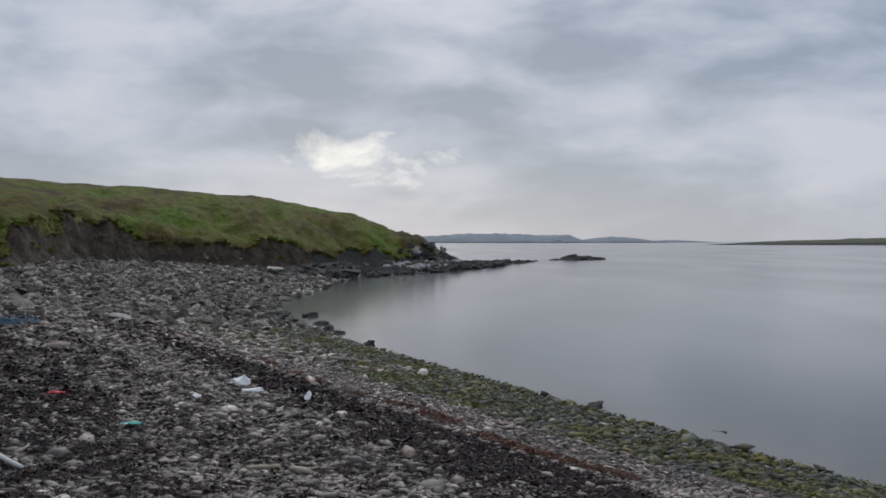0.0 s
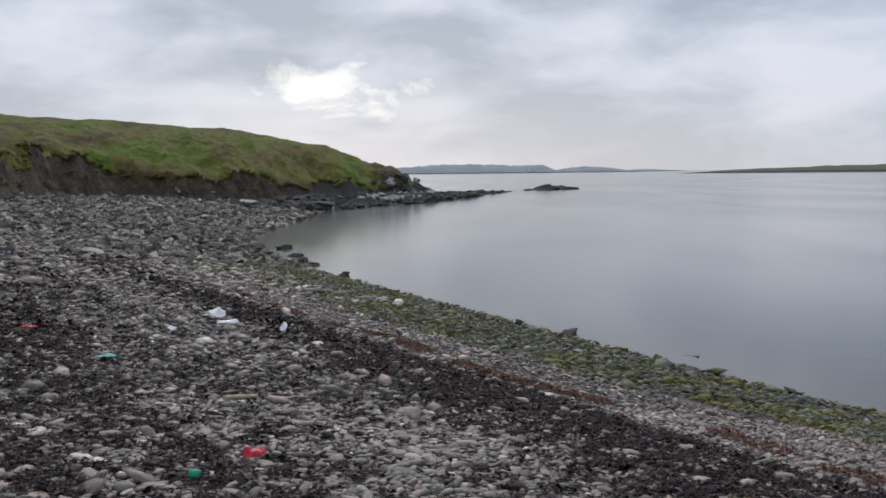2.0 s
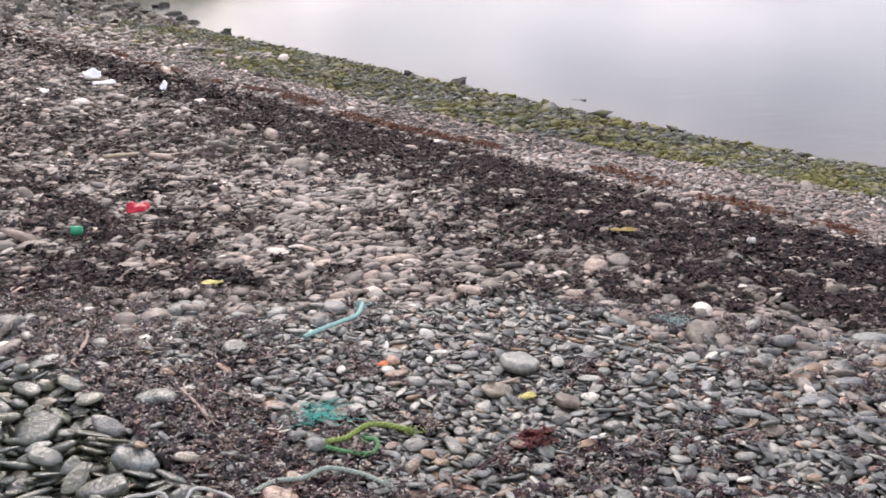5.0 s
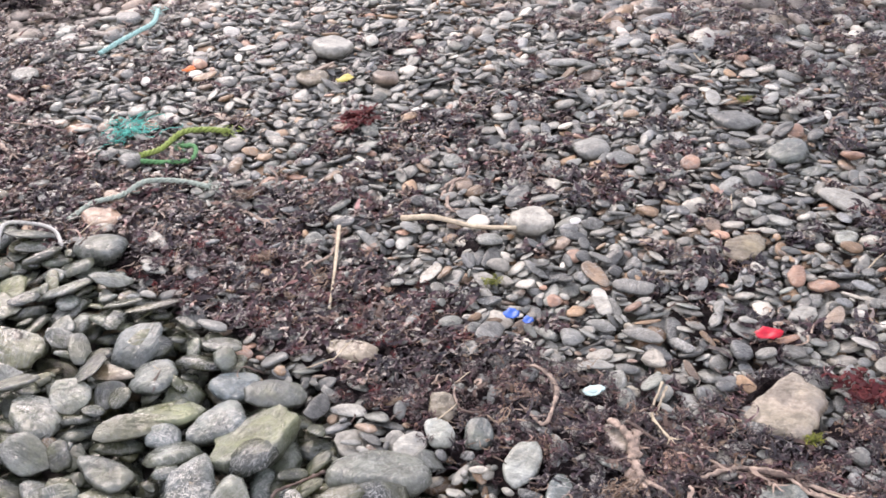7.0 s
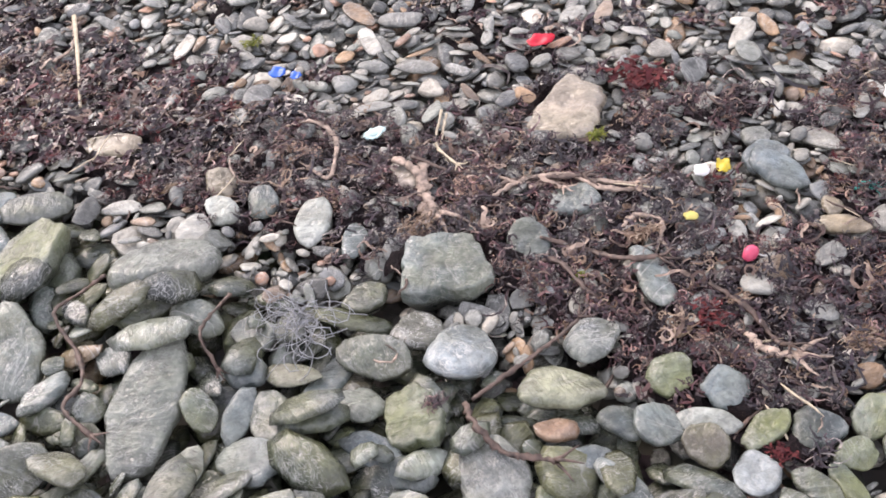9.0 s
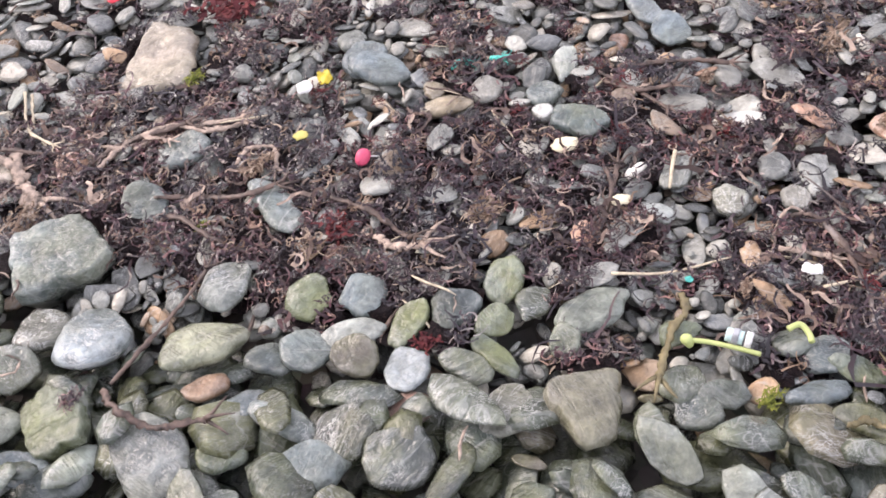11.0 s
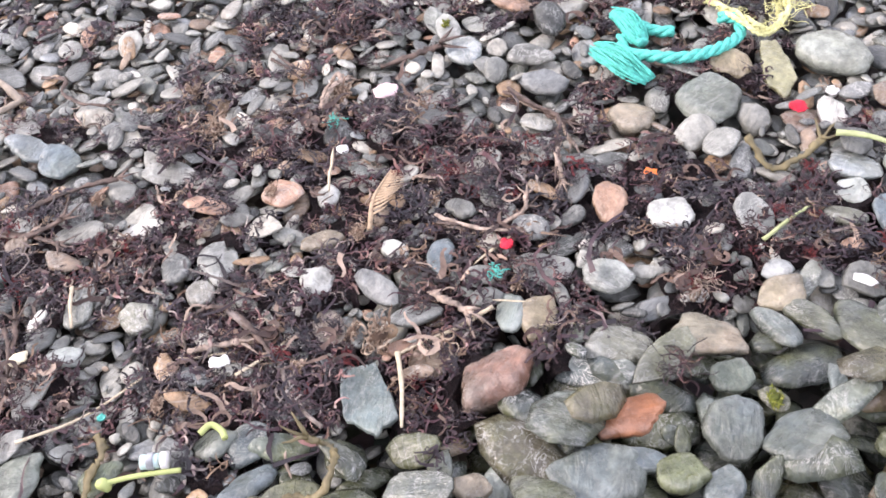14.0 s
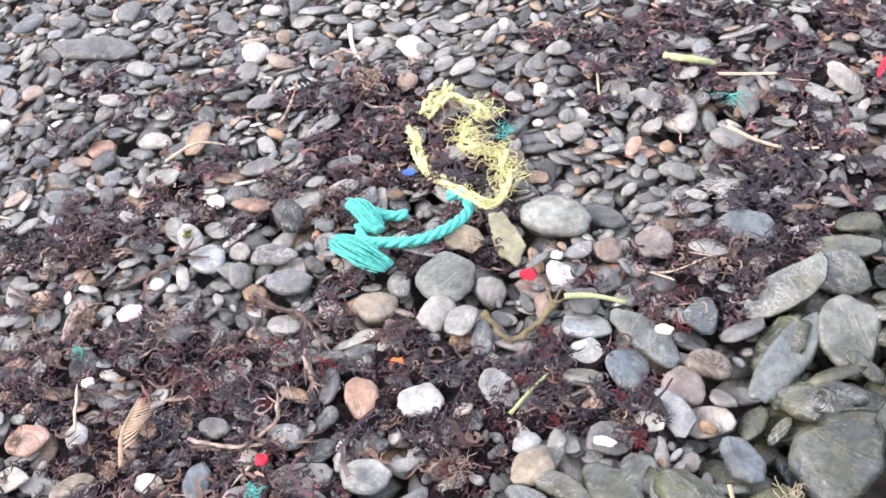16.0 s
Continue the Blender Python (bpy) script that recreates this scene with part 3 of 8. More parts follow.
def build_ground():
    def steps(*runs):
        return np.unique(np.round(np.concatenate([np.linspace(a, b, n) for a, b, n in runs]), 4))
    xs = steps((-3000, -140, 12), (-140, -34, 36), (-34, -4, 102), (-4, 5, 60), (5, 10, 17), (10, 60, 20), (60, 3000, 12))
    ys = steps((-3000, -40, 10), (-40, -4, 20), (-4, 20, 80), (20, 40, 40), (40, 92, 175), (92, 100, 16), (100, 200, 30), (200, 3500, 12))
    X, Y = np.meshgrid(xs, ys)
    Z, up = land(X, Y)
    Z = Z - 0.012 - 0.060 * near_strand(X, Y)
    n, m = len(xs), len(ys)
    idx = np.arange(n * m).reshape(m, n)
    F = np.stack([idx[:-1, :-1], idx[:-1, 1:], idx[1:, 1:], idx[1:, :-1]], -1).reshape(-1, 4)
    u = (up[:-1, :-1] + up[1:, 1:] + up[:-1, 1:] + up[1:, :-1]).ravel() / 4
    xc = (X[:-1, :-1] + X[1:, 1:]).ravel() / 2
    yc = (Y[:-1, :-1] + Y[1:, 1:]).ravel() / 2
    kind = np.where(u > turf_line(xc, yc), 2, np.where(u > 0.04, 1, 0))
    kind = np.where((kind == 1) & (yc > 71) & (xc > -9), 3, kind)
    me = mesh_of("ground", np.stack([X, Y, Z], -1).reshape(-1, 3), F, [M_GRAVEL, M_SOIL, M_GRASS, M_CLIFF], True, kind)
    return tagged(new("ground", me), "shingle beach running up to an eroded bank and a green hill", "beach", kind="structure")


GROUND = build_ground()


def build_sea():
    V = np.array([(-3500, -3000, 0), (3500, -3000, 0), (3500, 4500, 0), (-3500, 4500, 0)], float)
    me = mesh_of("sea", V, np.array([[0, 1, 2, 3]]), [M_WATER], False)
    tagged(new("sea", me), "calm grey sea under an overcast sky", "water", kind="structure")


build_sea()


def far_land(name, label, x0, x1, y, depth, rows, colour, seed):
    """A low island: a ridge of the given heights along its length."""
    nx, nv = 90, 9
    t = np.linspace(0, 1, nx)
    h = np.interp(t, [a for a, b in rows], [b for a, b in rows]) + 0.8 * (fnoise(t * 22 + seed, t * 0 + seed) - 0.5)
    v = np.linspace(0, 1, nv)
    T, W = np.meshgrid(t, v)
    prof = np.sin(np.pi * W) ** 0.6
    Z = np.maximum(h[None], 0.3) * prof * (0.85 + 0.3 * fnoise(T * 40 + seed, W * 5)) - 0.4
    X = x0 + (x1 - x0) * T
    Y = y + depth * (W - 0.3) + 20 * (fnoise(T * 12, W * 0 + seed) - 0.5)
    idx = np.arange(nx * nv).reshape(nv, nx)
    F = np.stack([idx[:-1, :-1], idx[:-1, 1:], idx[1:, 1:], idx[1:, :-1]], -1).reshape(-1, 4)
    m, nt, b = material(name + "_land_colour", 0.95)
    pos = position(nt)
    n1 = noise_tex(nt, scaled(nt, pos, (1, 0.4, 3)), 0.03, 5.0, 0.6).outputs[0]
    sep = nt.nodes.new("ShaderNodeSeparateXYZ")
    nt.links.new(pos, sep.inputs[0])
    col = ramp(nt, n1, [(0.35, colour), (0.65, tuple(0.75 * c for c in colour))]).outputs[0]
    # colour darkens towards the waterline
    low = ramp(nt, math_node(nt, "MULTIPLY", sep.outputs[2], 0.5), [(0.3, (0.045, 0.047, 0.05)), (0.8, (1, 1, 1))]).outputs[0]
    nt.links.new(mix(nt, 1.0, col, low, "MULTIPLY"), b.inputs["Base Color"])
    ob = new(name, mesh_of(name, np.stack([X, Y, Z], -1).reshape(-1, 3), F, [m]))
    return tagged(ob, label, "island", kind="structure")


# the hills' colours hold the haze of distance; the island's green is its own
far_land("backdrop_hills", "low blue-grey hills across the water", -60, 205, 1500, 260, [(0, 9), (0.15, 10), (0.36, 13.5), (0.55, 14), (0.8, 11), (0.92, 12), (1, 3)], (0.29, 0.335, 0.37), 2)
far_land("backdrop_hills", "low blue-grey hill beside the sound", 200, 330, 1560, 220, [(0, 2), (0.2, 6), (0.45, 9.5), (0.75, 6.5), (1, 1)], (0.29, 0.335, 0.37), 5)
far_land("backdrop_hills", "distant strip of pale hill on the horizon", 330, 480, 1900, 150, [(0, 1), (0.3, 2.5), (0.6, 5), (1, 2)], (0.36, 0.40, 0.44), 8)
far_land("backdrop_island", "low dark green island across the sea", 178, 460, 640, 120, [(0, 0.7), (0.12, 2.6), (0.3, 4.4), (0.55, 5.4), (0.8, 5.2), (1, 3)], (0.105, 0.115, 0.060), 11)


def house(x, y, wide, deep, tall, label):
    """A small white house: walls, a pitched roof and a chimney."""
    base = new("house")
    base.location = (x, y, 0.4)
    bm = bmesh.new()
    bmesh.ops.create_cube(bm, size=1, matrix=Matrix.Translation((0, 0, tall / 2)) @ Matrix.Diagonal((wide, deep, tall, 1)))
    part("wall", bm, M_LIMEWASH, base)
    bm = bmesh.new()
    p = [(-0.52 * wide, -0.55 * deep, tall), (0.52 * wide, -0.55 * deep, tall), (0.52 * wide, 0.55 * deep, tall), (-0.52 * wide, 0.55 * deep, tall), (-0.52 * wide, 0, tall * 1.6), (0.52 * wide, 0, tall * 1.6)]
    v = [bm.verts.new(c) for c in p]
    for f in ((0, 1, 5, 4), (2, 3, 4, 5), (0, 4, 3), (1, 2, 5), (3, 2, 1, 0)):
        bm.faces.new([v[i] for i in f])
    roof = part("roof", bm, M_SLATE_ROOF, base)
    bm = bmesh.new()
    bmesh.ops.create_cube(bm, size=1, matrix=Matrix.Translation((0.4 * wide, 0, tall * 1.65)) @ Matrix.Diagonal((0.9, 0.9, 1.6, 1)))
    part("chimney", bm, M_LIMEWASH, roof)
    return tagged(base, label, "house", "houses across the water")


M_LIMEWASH = plain("limewash", (0.72, 0.72, 0.70), 0.8, 0.08, 2)
M_SLATE_ROOF = plain("slate_roof", (0.42, 0.43, 0.44), 0.7, 0.2, 2)
house(158, 1432, 9, 6, 2.2, "small white house on the far shore")
house(146, 1436, 6, 5, 2.0, "small white house by the far water")


# ---- single stones that stand out on the beach ----
KINDS = {
    "grey": (None, "smooth grey slate cobble on the beach"),
    "speck": (tint_stone("speckled_slate", (0.124, 0.141, 0.121), (0.140, 0.155, 0.133), (0.182, 0.197, 0.138), 0.35, 0.35), "flat grey stone flecked with brown lichen"),
    "olive": (tint_stone("olive_stone", (0.124, 0.143, 0.085), (0.104, 0.127, 0.097), (0.120, 0.132, 0.041), 0.7, 0.2), "rounded cobble stained olive with algae"),
    "olive_slab": (tint_stone("olive_slab", (0.112, 0.132, 0.085), (0.124, 0.141, 0.097), (0.108, 0.122, 0.037), 0.6, 0.3), "flat olive-grey slab lying among cobbles"),
    "veined": (tint_stone("veined_slate", (0.116, 0.141, 0.136), (0.145, 0.174, 0.167), None, 0.4, 1.0), "dark slate cobble streaked with pale veins"),
    "blue": (tint_stone("blue_slate", (0.104, 0.133, 0.145), (0.129, 0.162, 0.171), None, 0.4, 0.12), "smooth blue-grey pebble with a dull face"),
    "dark": (tint_stone("dark_slate", (0.070, 0.088, 0.087), (0.091, 0.111, 0.106), None, 0.4, 0.35), "dark wet slate stone among the shingle"),
    "pale": (tint_stone("pale_stone", (0.267, 0.290, 0.262), (0.304, 0.325, 0.295), None, 0.4, 0.5), "pale grey rounded pebble on shingle"),
    "tan": (tint_stone("tan_stone", (0.270, 0.215, 0.145), (0.235, 0.195, 0.140), None, 0.4, 0.1), "sandy brown rounded pebble on the beach"),
    "slab": (tint_stone("split_slate", (0.099, 0.127, 0.120), None, (0.166, 0.164, 0.078), 0.4, 0.3), "angular split slate slab with an ochre edge"),
    "streaked": (tint_stone("streaked_stone", (0.239, 0.275, 0.280), (0.276, 0.310, 0.315), None, 0.4, 1.0), "pale stone with grey and white stripes"),
    "oyster": (tint_stone("ringed_stone", (0.149, 0.160, 0.103), None, (0.248, 0.250, 0.170), 0.6, 0.4), "yellowish oval stone with pale rings"),
    "banded": (tint_stone("banded_stone", (0.137, 0.139, 0.112), (0.124, 0.139, 0.124), None, 0.4, 0.6), "brownish cobble with darker bands"),
    "pink": (tint_stone("pink_granite", (0.275, 0.225, 0.190), (0.255, 0.212, 0.182), None, 0.4, 0.1), "pinkish rounded granite pebble on shingle"),
    "sand": (tint_stone("sandstone", (0.360, 0.300, 0.230), None, None, 0.4, 0.05), "flat sandstone slab half buried in wrack"),
    "disc": (tint_stone("round_slate", (0.135, 0.149, 0.140), None, None, 0.4, 0.3), "round flat grey slate disc"),
    "orange": (tint_stone("orange_stone", (0.300, 0.165, 0.105), (0.275, 0.165, 0.110), None, 0.4, 0.05), "orange-brown pebble lying on shingle"),
    "redbrown": (tint_stone("red_brown_stone", (0.210, 0.115, 0.085), None, (0.124, 0.127, 0.110), 0.5, 0.1), "red-brown oblong cobble among grey ones"),
    "triangle": (tint_stone("brown_stone", (0.155, 0.146, 0.103), None, (0.170, 0.164, 0.097), 0.6, 0.15), "large brown stone with three blunt corners"),
    "blueslab": (tint_stone("blue_slab", (0.124, 0.160, 0.156), None, None, 0.4, 0.3), "flat blue-grey slab with a worn hole"),
    "redstone": (tint_stone("red_granite", (0.205, 0.112, 0.080), None, (0.140, 0.115, 0.090), 0.6, 0.1), "large reddish granite cobble in dark wrack"),
    "white": (tint_stone("quartz", (0.430, 0.432, 0.395), (0.395, 0.398, 0.370), None, 0.4, 0.0), "white quartz pebble lying in wrack"),
    "brick": (tint_stone("worn_brick", (0.350, 0.150, 0.075), None, (0.260, 0.105, 0.055), 0.6, 0.0), "orange worn brick lump with rounded edges"),
    "tanslab": (tint_stone("tan_slab", (0.215, 0.172, 0.120), None, (0.137, 0.141, 0.106), 0.6, 0.1), "broad flat brown slab on the cobbles"),
    "paleoval": (tint_stone("pale_oval", (0.276, 0.295, 0.250), None, None, 0.4, 0.03), "smooth pale grey oval cobble"),
    "yellowish": (tint_stone("yellow_stone", (0.304, 0.290, 0.170), None, None, 0.4, 0.2), "angular yellowish stone beside green rope"),
}
PLAIN = ("grey", "veined", "blue", "dark", "olive", "pale", "banded")
BLUNT = ("sand", "tanslab", "triangle", "redstone", "brick")
SQUARE = ("slab", "olive_slab", "blueslab", "yellowish")
TAKEN = []
SHARED = {}


# ---- how the stones of the near strand come to lie on one another ----
GRID = 0.005
PILE = (-0.10, 3.05, -2.25, 3.45)
REST = np.zeros((int((PILE[1] - PILE[0]) / GRID), int((PILE[3] - PILE[2]) / GRID)))
HELD = np.zeros(REST.shape, bool)
AXIS = math.atan2(0.487, 0.873)
NEAR = {}


def from_qp(q, p):
    return 0.873 * q - 0.487 * p, 0.487 * q + 0.873 * p


def spread(field, half):
    """The field averaged over a square of the given half-width in cells."""
    for axis in (0, 1):
        pad = [(half + 1, half) if k == axis else (0, 0) for k in (0, 1)]
        total = np.cumsum(np.pad(field, pad, mode="edge"), axis=axis)
        n = field.shape[axis]
        field = (np.take(total, np.arange(n) + 2 * half + 1, axis) - np.take(total, np.arange(n), axis)) / (2 * half + 1)
    return field


def cells(q, p):
    return (np.clip(((q - PILE[0]) / GRID).astype(int), 0, REST.shape[0] - 1), np.clip(((p - PILE[2]) / GRID).astype(int), 0, REST.shape[1] - 1))


def settle(q, p, a, b, c, yaw, steepest, free=0.10, deep=0.86):
    """Where a flat stone comes to rest: its height, slopes, footprint and top; None where it would hide a stone that stands out."""
    n = int(a / GRID) + 1
    i, j = int((q - PILE[0]) / GRID), int((p - PILE[2]) / GRID)
    if i < n or j < n or i + n >= REST.shape[0] or j + n >= REST.shape[1]:
        return None
    if n not in NEAR:
        NEAR[n] = np.meshgrid(np.arange(-n, n + 1) * GRID, np.arange(-n, n + 1) * GRID, indexing="ij")
    dq, dp = NEAR[n]
    co, si = math.cos(yaw), math.sin(yaw)
    u, v = dq * co + dp * si, dp * co - dq * si
    rho = (u / a) ** 2 + (v / b) ** 2
    m = rho < 0.96
    box = (slice(i - n, i + n + 1), slice(j - n, j + n + 1))
    if free < 1 and HELD[box][m].mean() > free:
        return None
    h, u, v = REST[box][m], u[m], v[m]
    half = c * (1 - rho[m]) ** 0.45
    mid = h.mean()
    su, sv = (h * u).sum() / ((u * u).sum() + 1e-7), (h * v).sum() / ((v * v).sum() + 1e-7)
    f = min(1.0, steepest / (math.hypot(su, sv) + 1e-6))
    plane = mid + f * (su * u + sv * v)
    gap = h - plane + half
    k = int(deep * len(gap))
    lift = np.partition(gap, k)[k]
    return mid + lift, f * (su * co - sv * si), f * (su * si + sv * co), box, m, plane + lift + half


def drop(got, held=False):
    _, _, _, box, m, top = got
    view = REST[box]
    view[m] = np.maximum(view[m], top)
    if held:
        HELD[box][m] |= top > np.quantile(top, 0.35)


def lie(slope_q, slope_p, yaw):
    """Rotations of stones that lie on the given slopes of the pile, on the slope of the beach."""
    sx, sy = 0.873 * slope_q - 0.487 * slope_p, 0.487 * slope_q + 0.873 * slope_p
    n = np.stack([0.0855 - sx, 0.0477 - sy, np.ones_like(sx)], -1)
    n = n / np.linalg.norm(n, axis=-1, keepdims=True)
    vx, vy, o = -n[:, 1], n[:, 0], np.zeros(len(n))
    K = np.stack([np.stack([o, o, vy], -1), np.stack([o, o, -vx], -1), np.stack([-vy, vx, o], -1)], -2)
    R = np.eye(3) + K + K @ K / (1 + n[:, 2])[:, None, None]
    return R @ turns(yaw, o, o)


def cobbly(q, p):
    """How far a place belongs to the large stones of the upper strand, 0 to 1."""
    x, y = from_qp(q, p)
    edge = np.interp(p, [-2.3, -1.5, -1.3, -1.15, -1.0, -0.8, -0.6, 0, 2, 3.5], [0.95, 0.88, 0.76, 0.74, 0.82, 0.94, 0.94, 0.95, 1.0, 0.9]) + 0.22 * (fnoise(2.2 * x + 4, 2.2 * y + 9) - 0.5)
    return smooth01((edge + 0.05 - q) / 0.15)


def heaped(count, seed, scale, q0, q1, tries, steepest, tall):
    """Stones dropped one by one, each into the lowest of a few places."""
    r = np.random.default_rng(seed)
    made, stamps = [], []
    spots = np.stack([r.uniform(q0, q1, (count, tries)), r.uniform(PILE[2] + 0.06, PILE[3] - 0.06, (count, tries))], -1)
    big = cobbly(spots[..., 0], spots[..., 1])
    long, kind, turn, flat, pick = r.uniform(1.0, 1.6, count), r.normal(0, 0.36, count), r.uniform(0, 6.283, (count, tries)), r.uniform(0.22, 0.45, count), r.random(count)
    for k in range(count):
        size = scale * math.exp(kind[k]) * (0.029 if pick[k] < big[k, 0] else 0.0150)
        size = min(size, 0.052 if pick[k] < big[k, 0] else 0.031)
        size *= 1.0 + 0.25 * min(max((spots[k, 0, 0] + 0.5 * spots[k, 0, 1] - 2.0) / 1.5, 0), 1)
        a, b = size * long[k], max(size / long[k], 0.0055)
        c = max(b * flat[k], 0.004)
        best = None
        for t in range(tries):
            if abs(big[k, t] - big[k, 0]) > 0.5:
                continue
            got = settle(spots[k, t, 0], spots[k, t, 1], a, b, c, turn[k, t], steepest)
            if got and (best is None or got[0] < best[0][0]):
                best = (got, t)
        if best and best[0][0] - c * 0.4 < tall + 0.6 * size:
            drop(best[0])
            stamps.append(best[0])
            made.append((*spots[k, best[1]], best[0][0], best[0][1], best[0][2], turn[k, best[1]], a, b, c))
    return np.array(made), stamps


def as_stones(name, label, made, templates, mat, seed):
    """One mesh of stones where they came to rest."""
    r = np.random.default_rng(seed)
    q, p, h, sq, sp, turn, a, b, c = made.T
    x, y = from_qp(q, p)
    M = lie(sq, sp, turn + AXIS) * np.stack([a, b, c], -1)[:, None, :]
    ob = new(name, joined(name, templates, r.integers(0, len(templates), len(made)), np.stack([x, y, beach(x, y) + h], -1), M, [mat]))
    ob.parent = GROUND
    return tagged(ob, label, kind="stuff")


def bed_layer():
    """The first layer; the strand's level then lies at its mean."""
    made, _ = heaped(15000, 71, 1.15, PILE[0] + 0.06, PILE[1] - 0.06, 3, 0.5, 9.0)
    Q, P = np.meshgrid(PILE[0] + GRID * np.arange(REST.shape[0]), PILE[2] + GRID * np.arange(REST.shape[1]), indexing="ij")
    level = spread(REST, 40) + 0.005 + 0.003 * cobbly(Q, P)
    i, j = cells(made[:, 0], made[:, 1])
    made[:, 2] -= level[i, j]
    REST[:] -= level
    deep = cobbly(made[:, 0], made[:, 1]) > 0.5
    as_stones("cobbles", "stones lying under the top layer of cobbles", made[deep], FLAT_ROUGH, M_COBBLE, 72)
    as_stones("pebbles", "pebbles lying under the top layer", made[~deep], FLAT_ROUGH, M_PEBBLE, 73)


bed_layer()
BED = REST.copy()
TOP_LAYER, STAMPS = heaped(15500, 81, 1.0, PILE[0] + 0.06, PILE[1] - 0.06, 4, 0.45, 0.010)


def stone_mesh(templates, k, mat):
    key = (id(templates), k, mat.name)
    if key not in SHARED:
        SHARED[key] = mesh_of("stone", *templates[k], [mat])
    return SHARED[key]


def stone(x, y, a, b, yaw, kind):
    """One stone that stands out: half-length a, half-width b."""
    grow = 1.28 if kind in ("sand", "slab", "olive_slab") else 1.16
    TAKEN.append((x, y, a * grow, b * grow, radians(yaw), kind))


def lay_stone(x, y, a, b, yaw, kind):
    mat, label = KINDS[kind]
    r = random.Random(round(x * 1000) * 7 + round(y * 1000))
    flat = 0.26 if kind in ("sand", "tanslab", "blueslab", "disc") else r.uniform(0.30, 0.46)
    c = max(b * flat, 0.010)
    templates = FLAT_TRIANGLE if kind == "triangle" else FLAT_BLUNT if kind in BLUNT else FLAT_SLAB if kind in SQUARE else FLAT_FINE
    q, p = 0.873 * x + 0.487 * y, -0.487 * x + 0.873 * y
    ob = new("stone" if kind in PLAIN else "cobble", stone_mesh(templates, r.randrange(len(templates)), mat or (M_COBBLE_ONE if q < 1.1 else M_PEBBLE_ONE)))
    got = settle(q, p, a, b, c, yaw - AXIS, 0.25, 2.0)
    sq = sp = 0.0
    h = 0.6 * c + 0.010
    if got:
        sq, sp = got[1:3]
        drop((*got[:5], got[5] - got[0] + h), True)
    R = Matrix(lie(np.array([sq]), np.array([sp]), np.array([yaw]))[0].tolist())
    ob.matrix_basis = Matrix.Translation((x, y, float(beach(x, y)) + h)) @ R.to_4x4() @ Matrix.Diagonal((a, b, c, 1))
    if kind in PLAIN:
        ob.parent = GROUND
    else:
        tagged(ob, label, "stone", "stones that stand out on the beach")


stone(0.296, 1.336, 0.090, 0.053, 170, "speck")
stone(0.120, 1.497, 0.081, 0.058, 25, "olive_slab")
stone(-0.010, 1.403, 0.093, 0.044, 75, "veined")
stone(0.043, 1.324, 0.082, 0.041, 76, "grey")
stone(0.174, 1.098, 0.108, 0.054, 52, "speck")
stone(-0.041, 1.223, 0.052, 0.029, 143, "blue")
stone(-0.031, 1.763, 0.065, 0.050, 87, "veined")
stone(0.070, 1.571, 0.057, 0.053, 10, "veined")
stone(0.113, 1.669, 0.052, 0.041, 149, "blue")
stone(-0.014, 1.638, 0.063, 0.040, 170, "olive")
stone(-0.035, 1.580, 0.037, 0.029, 150, "veined")
stone(0.059, 1.218, 0.044, 0.027, 13, "veined")
stone(0.158, 1.214, 0.037, 0.026, 98, "veined")
stone(0.298, 0.976, 0.056, 0.029, 74, "grey")
stone(0.259, 1.005, 0.049, 0.021, 47, "veined")
stone(0.302, 1.074, 0.034, 0.030, 99, "dark")
stone(0.346, 1.124, 0.041, 0.028, 102, "dark")
stone(0.526, 1.281, 0.049, 0.032, 55, "pale")
stone(0.485, 1.379, 0.035, 0.030, 88, "dark")
stone(0.453, 1.478, 0.036, 0.028, 77, "tan")
stone(0.426, 1.413, 0.033, 0.027, 81, "pale")
stone(0.628, 1.054, 0.070, 0.059, 148, "slab")
stone(0.560, 0.905, 0.053, 0.045, 22, "streaked")
stone(0.627, 0.779, 0.058, 0.044, 133, "oyster")
stone(0.534, 0.978, 0.039, 0.036, 42, "banded")
stone(0.711, 0.810, 0.038, 0.035, 10, "banded")
stone(0.757, 0.702, 0.032, 0.028, 19, "olive")
stone(0.862, 0.854, 0.063, 0.026, 71, "veined")
stone(0.507, 1.084, 0.040, 0.036, 58, "grey")
stone(0.560, 1.206, 0.046, 0.020, 53, "veined")
stone(0.705, 1.288, 0.044, 0.026, 78, "pink")
stone(1.019, 1.235, 0.077, 0.064, 15, "sand")
stone(0.945, 1.241, 0.036, 0.027, 52, "grey")
stone(1.174, 0.934, 0.041, 0.034, 18, "blue")
stone(0.882, 1.054, 0.044, 0.031, 150, "dark")
stone(0.766, 1.028, 0.045, 0.033, 52, "dark")
stone(0.292, 1.205, 0.042, 0.036, 109, "grey")
stone(0.219, 1.273, 0.039, 0.033, 104, "dark")
stone(-0.050, 1.865, 0.060, 0.048, 61, "veined")
stone(-0.142, 1.297, 0.079, 0.042, 120, "grey")
stone(-0.090, 1.329, 0.046, 0.020, 98, "pale")
stone(0.450, 0.850, 0.057, 0.041, 81, "olive_slab")
stone(0.472, 0.707, 0.062, 0.053, 94, "disc")
stone(0.242, 0.931, 0.050, 0.037, 106, "veined")
stone(0.297, 0.897, 0.037, 0.027, 106, "tan")
stone(0.403, 0.917, 0.035, 0.030, 156, "speck")
stone(0.393, 0.787, 0.041, 0.024, 138, "dark")
stone(0.376, 0.849, 0.046, 0.028, 111, "blue")
stone(0.586, 0.724, 0.030, 0.017, 154, "orange")
stone(0.590, 0.662, 0.035, 0.023, 147, "blue")
stone(0.657, 0.683, 0.033, 0.024, 124, "dark")
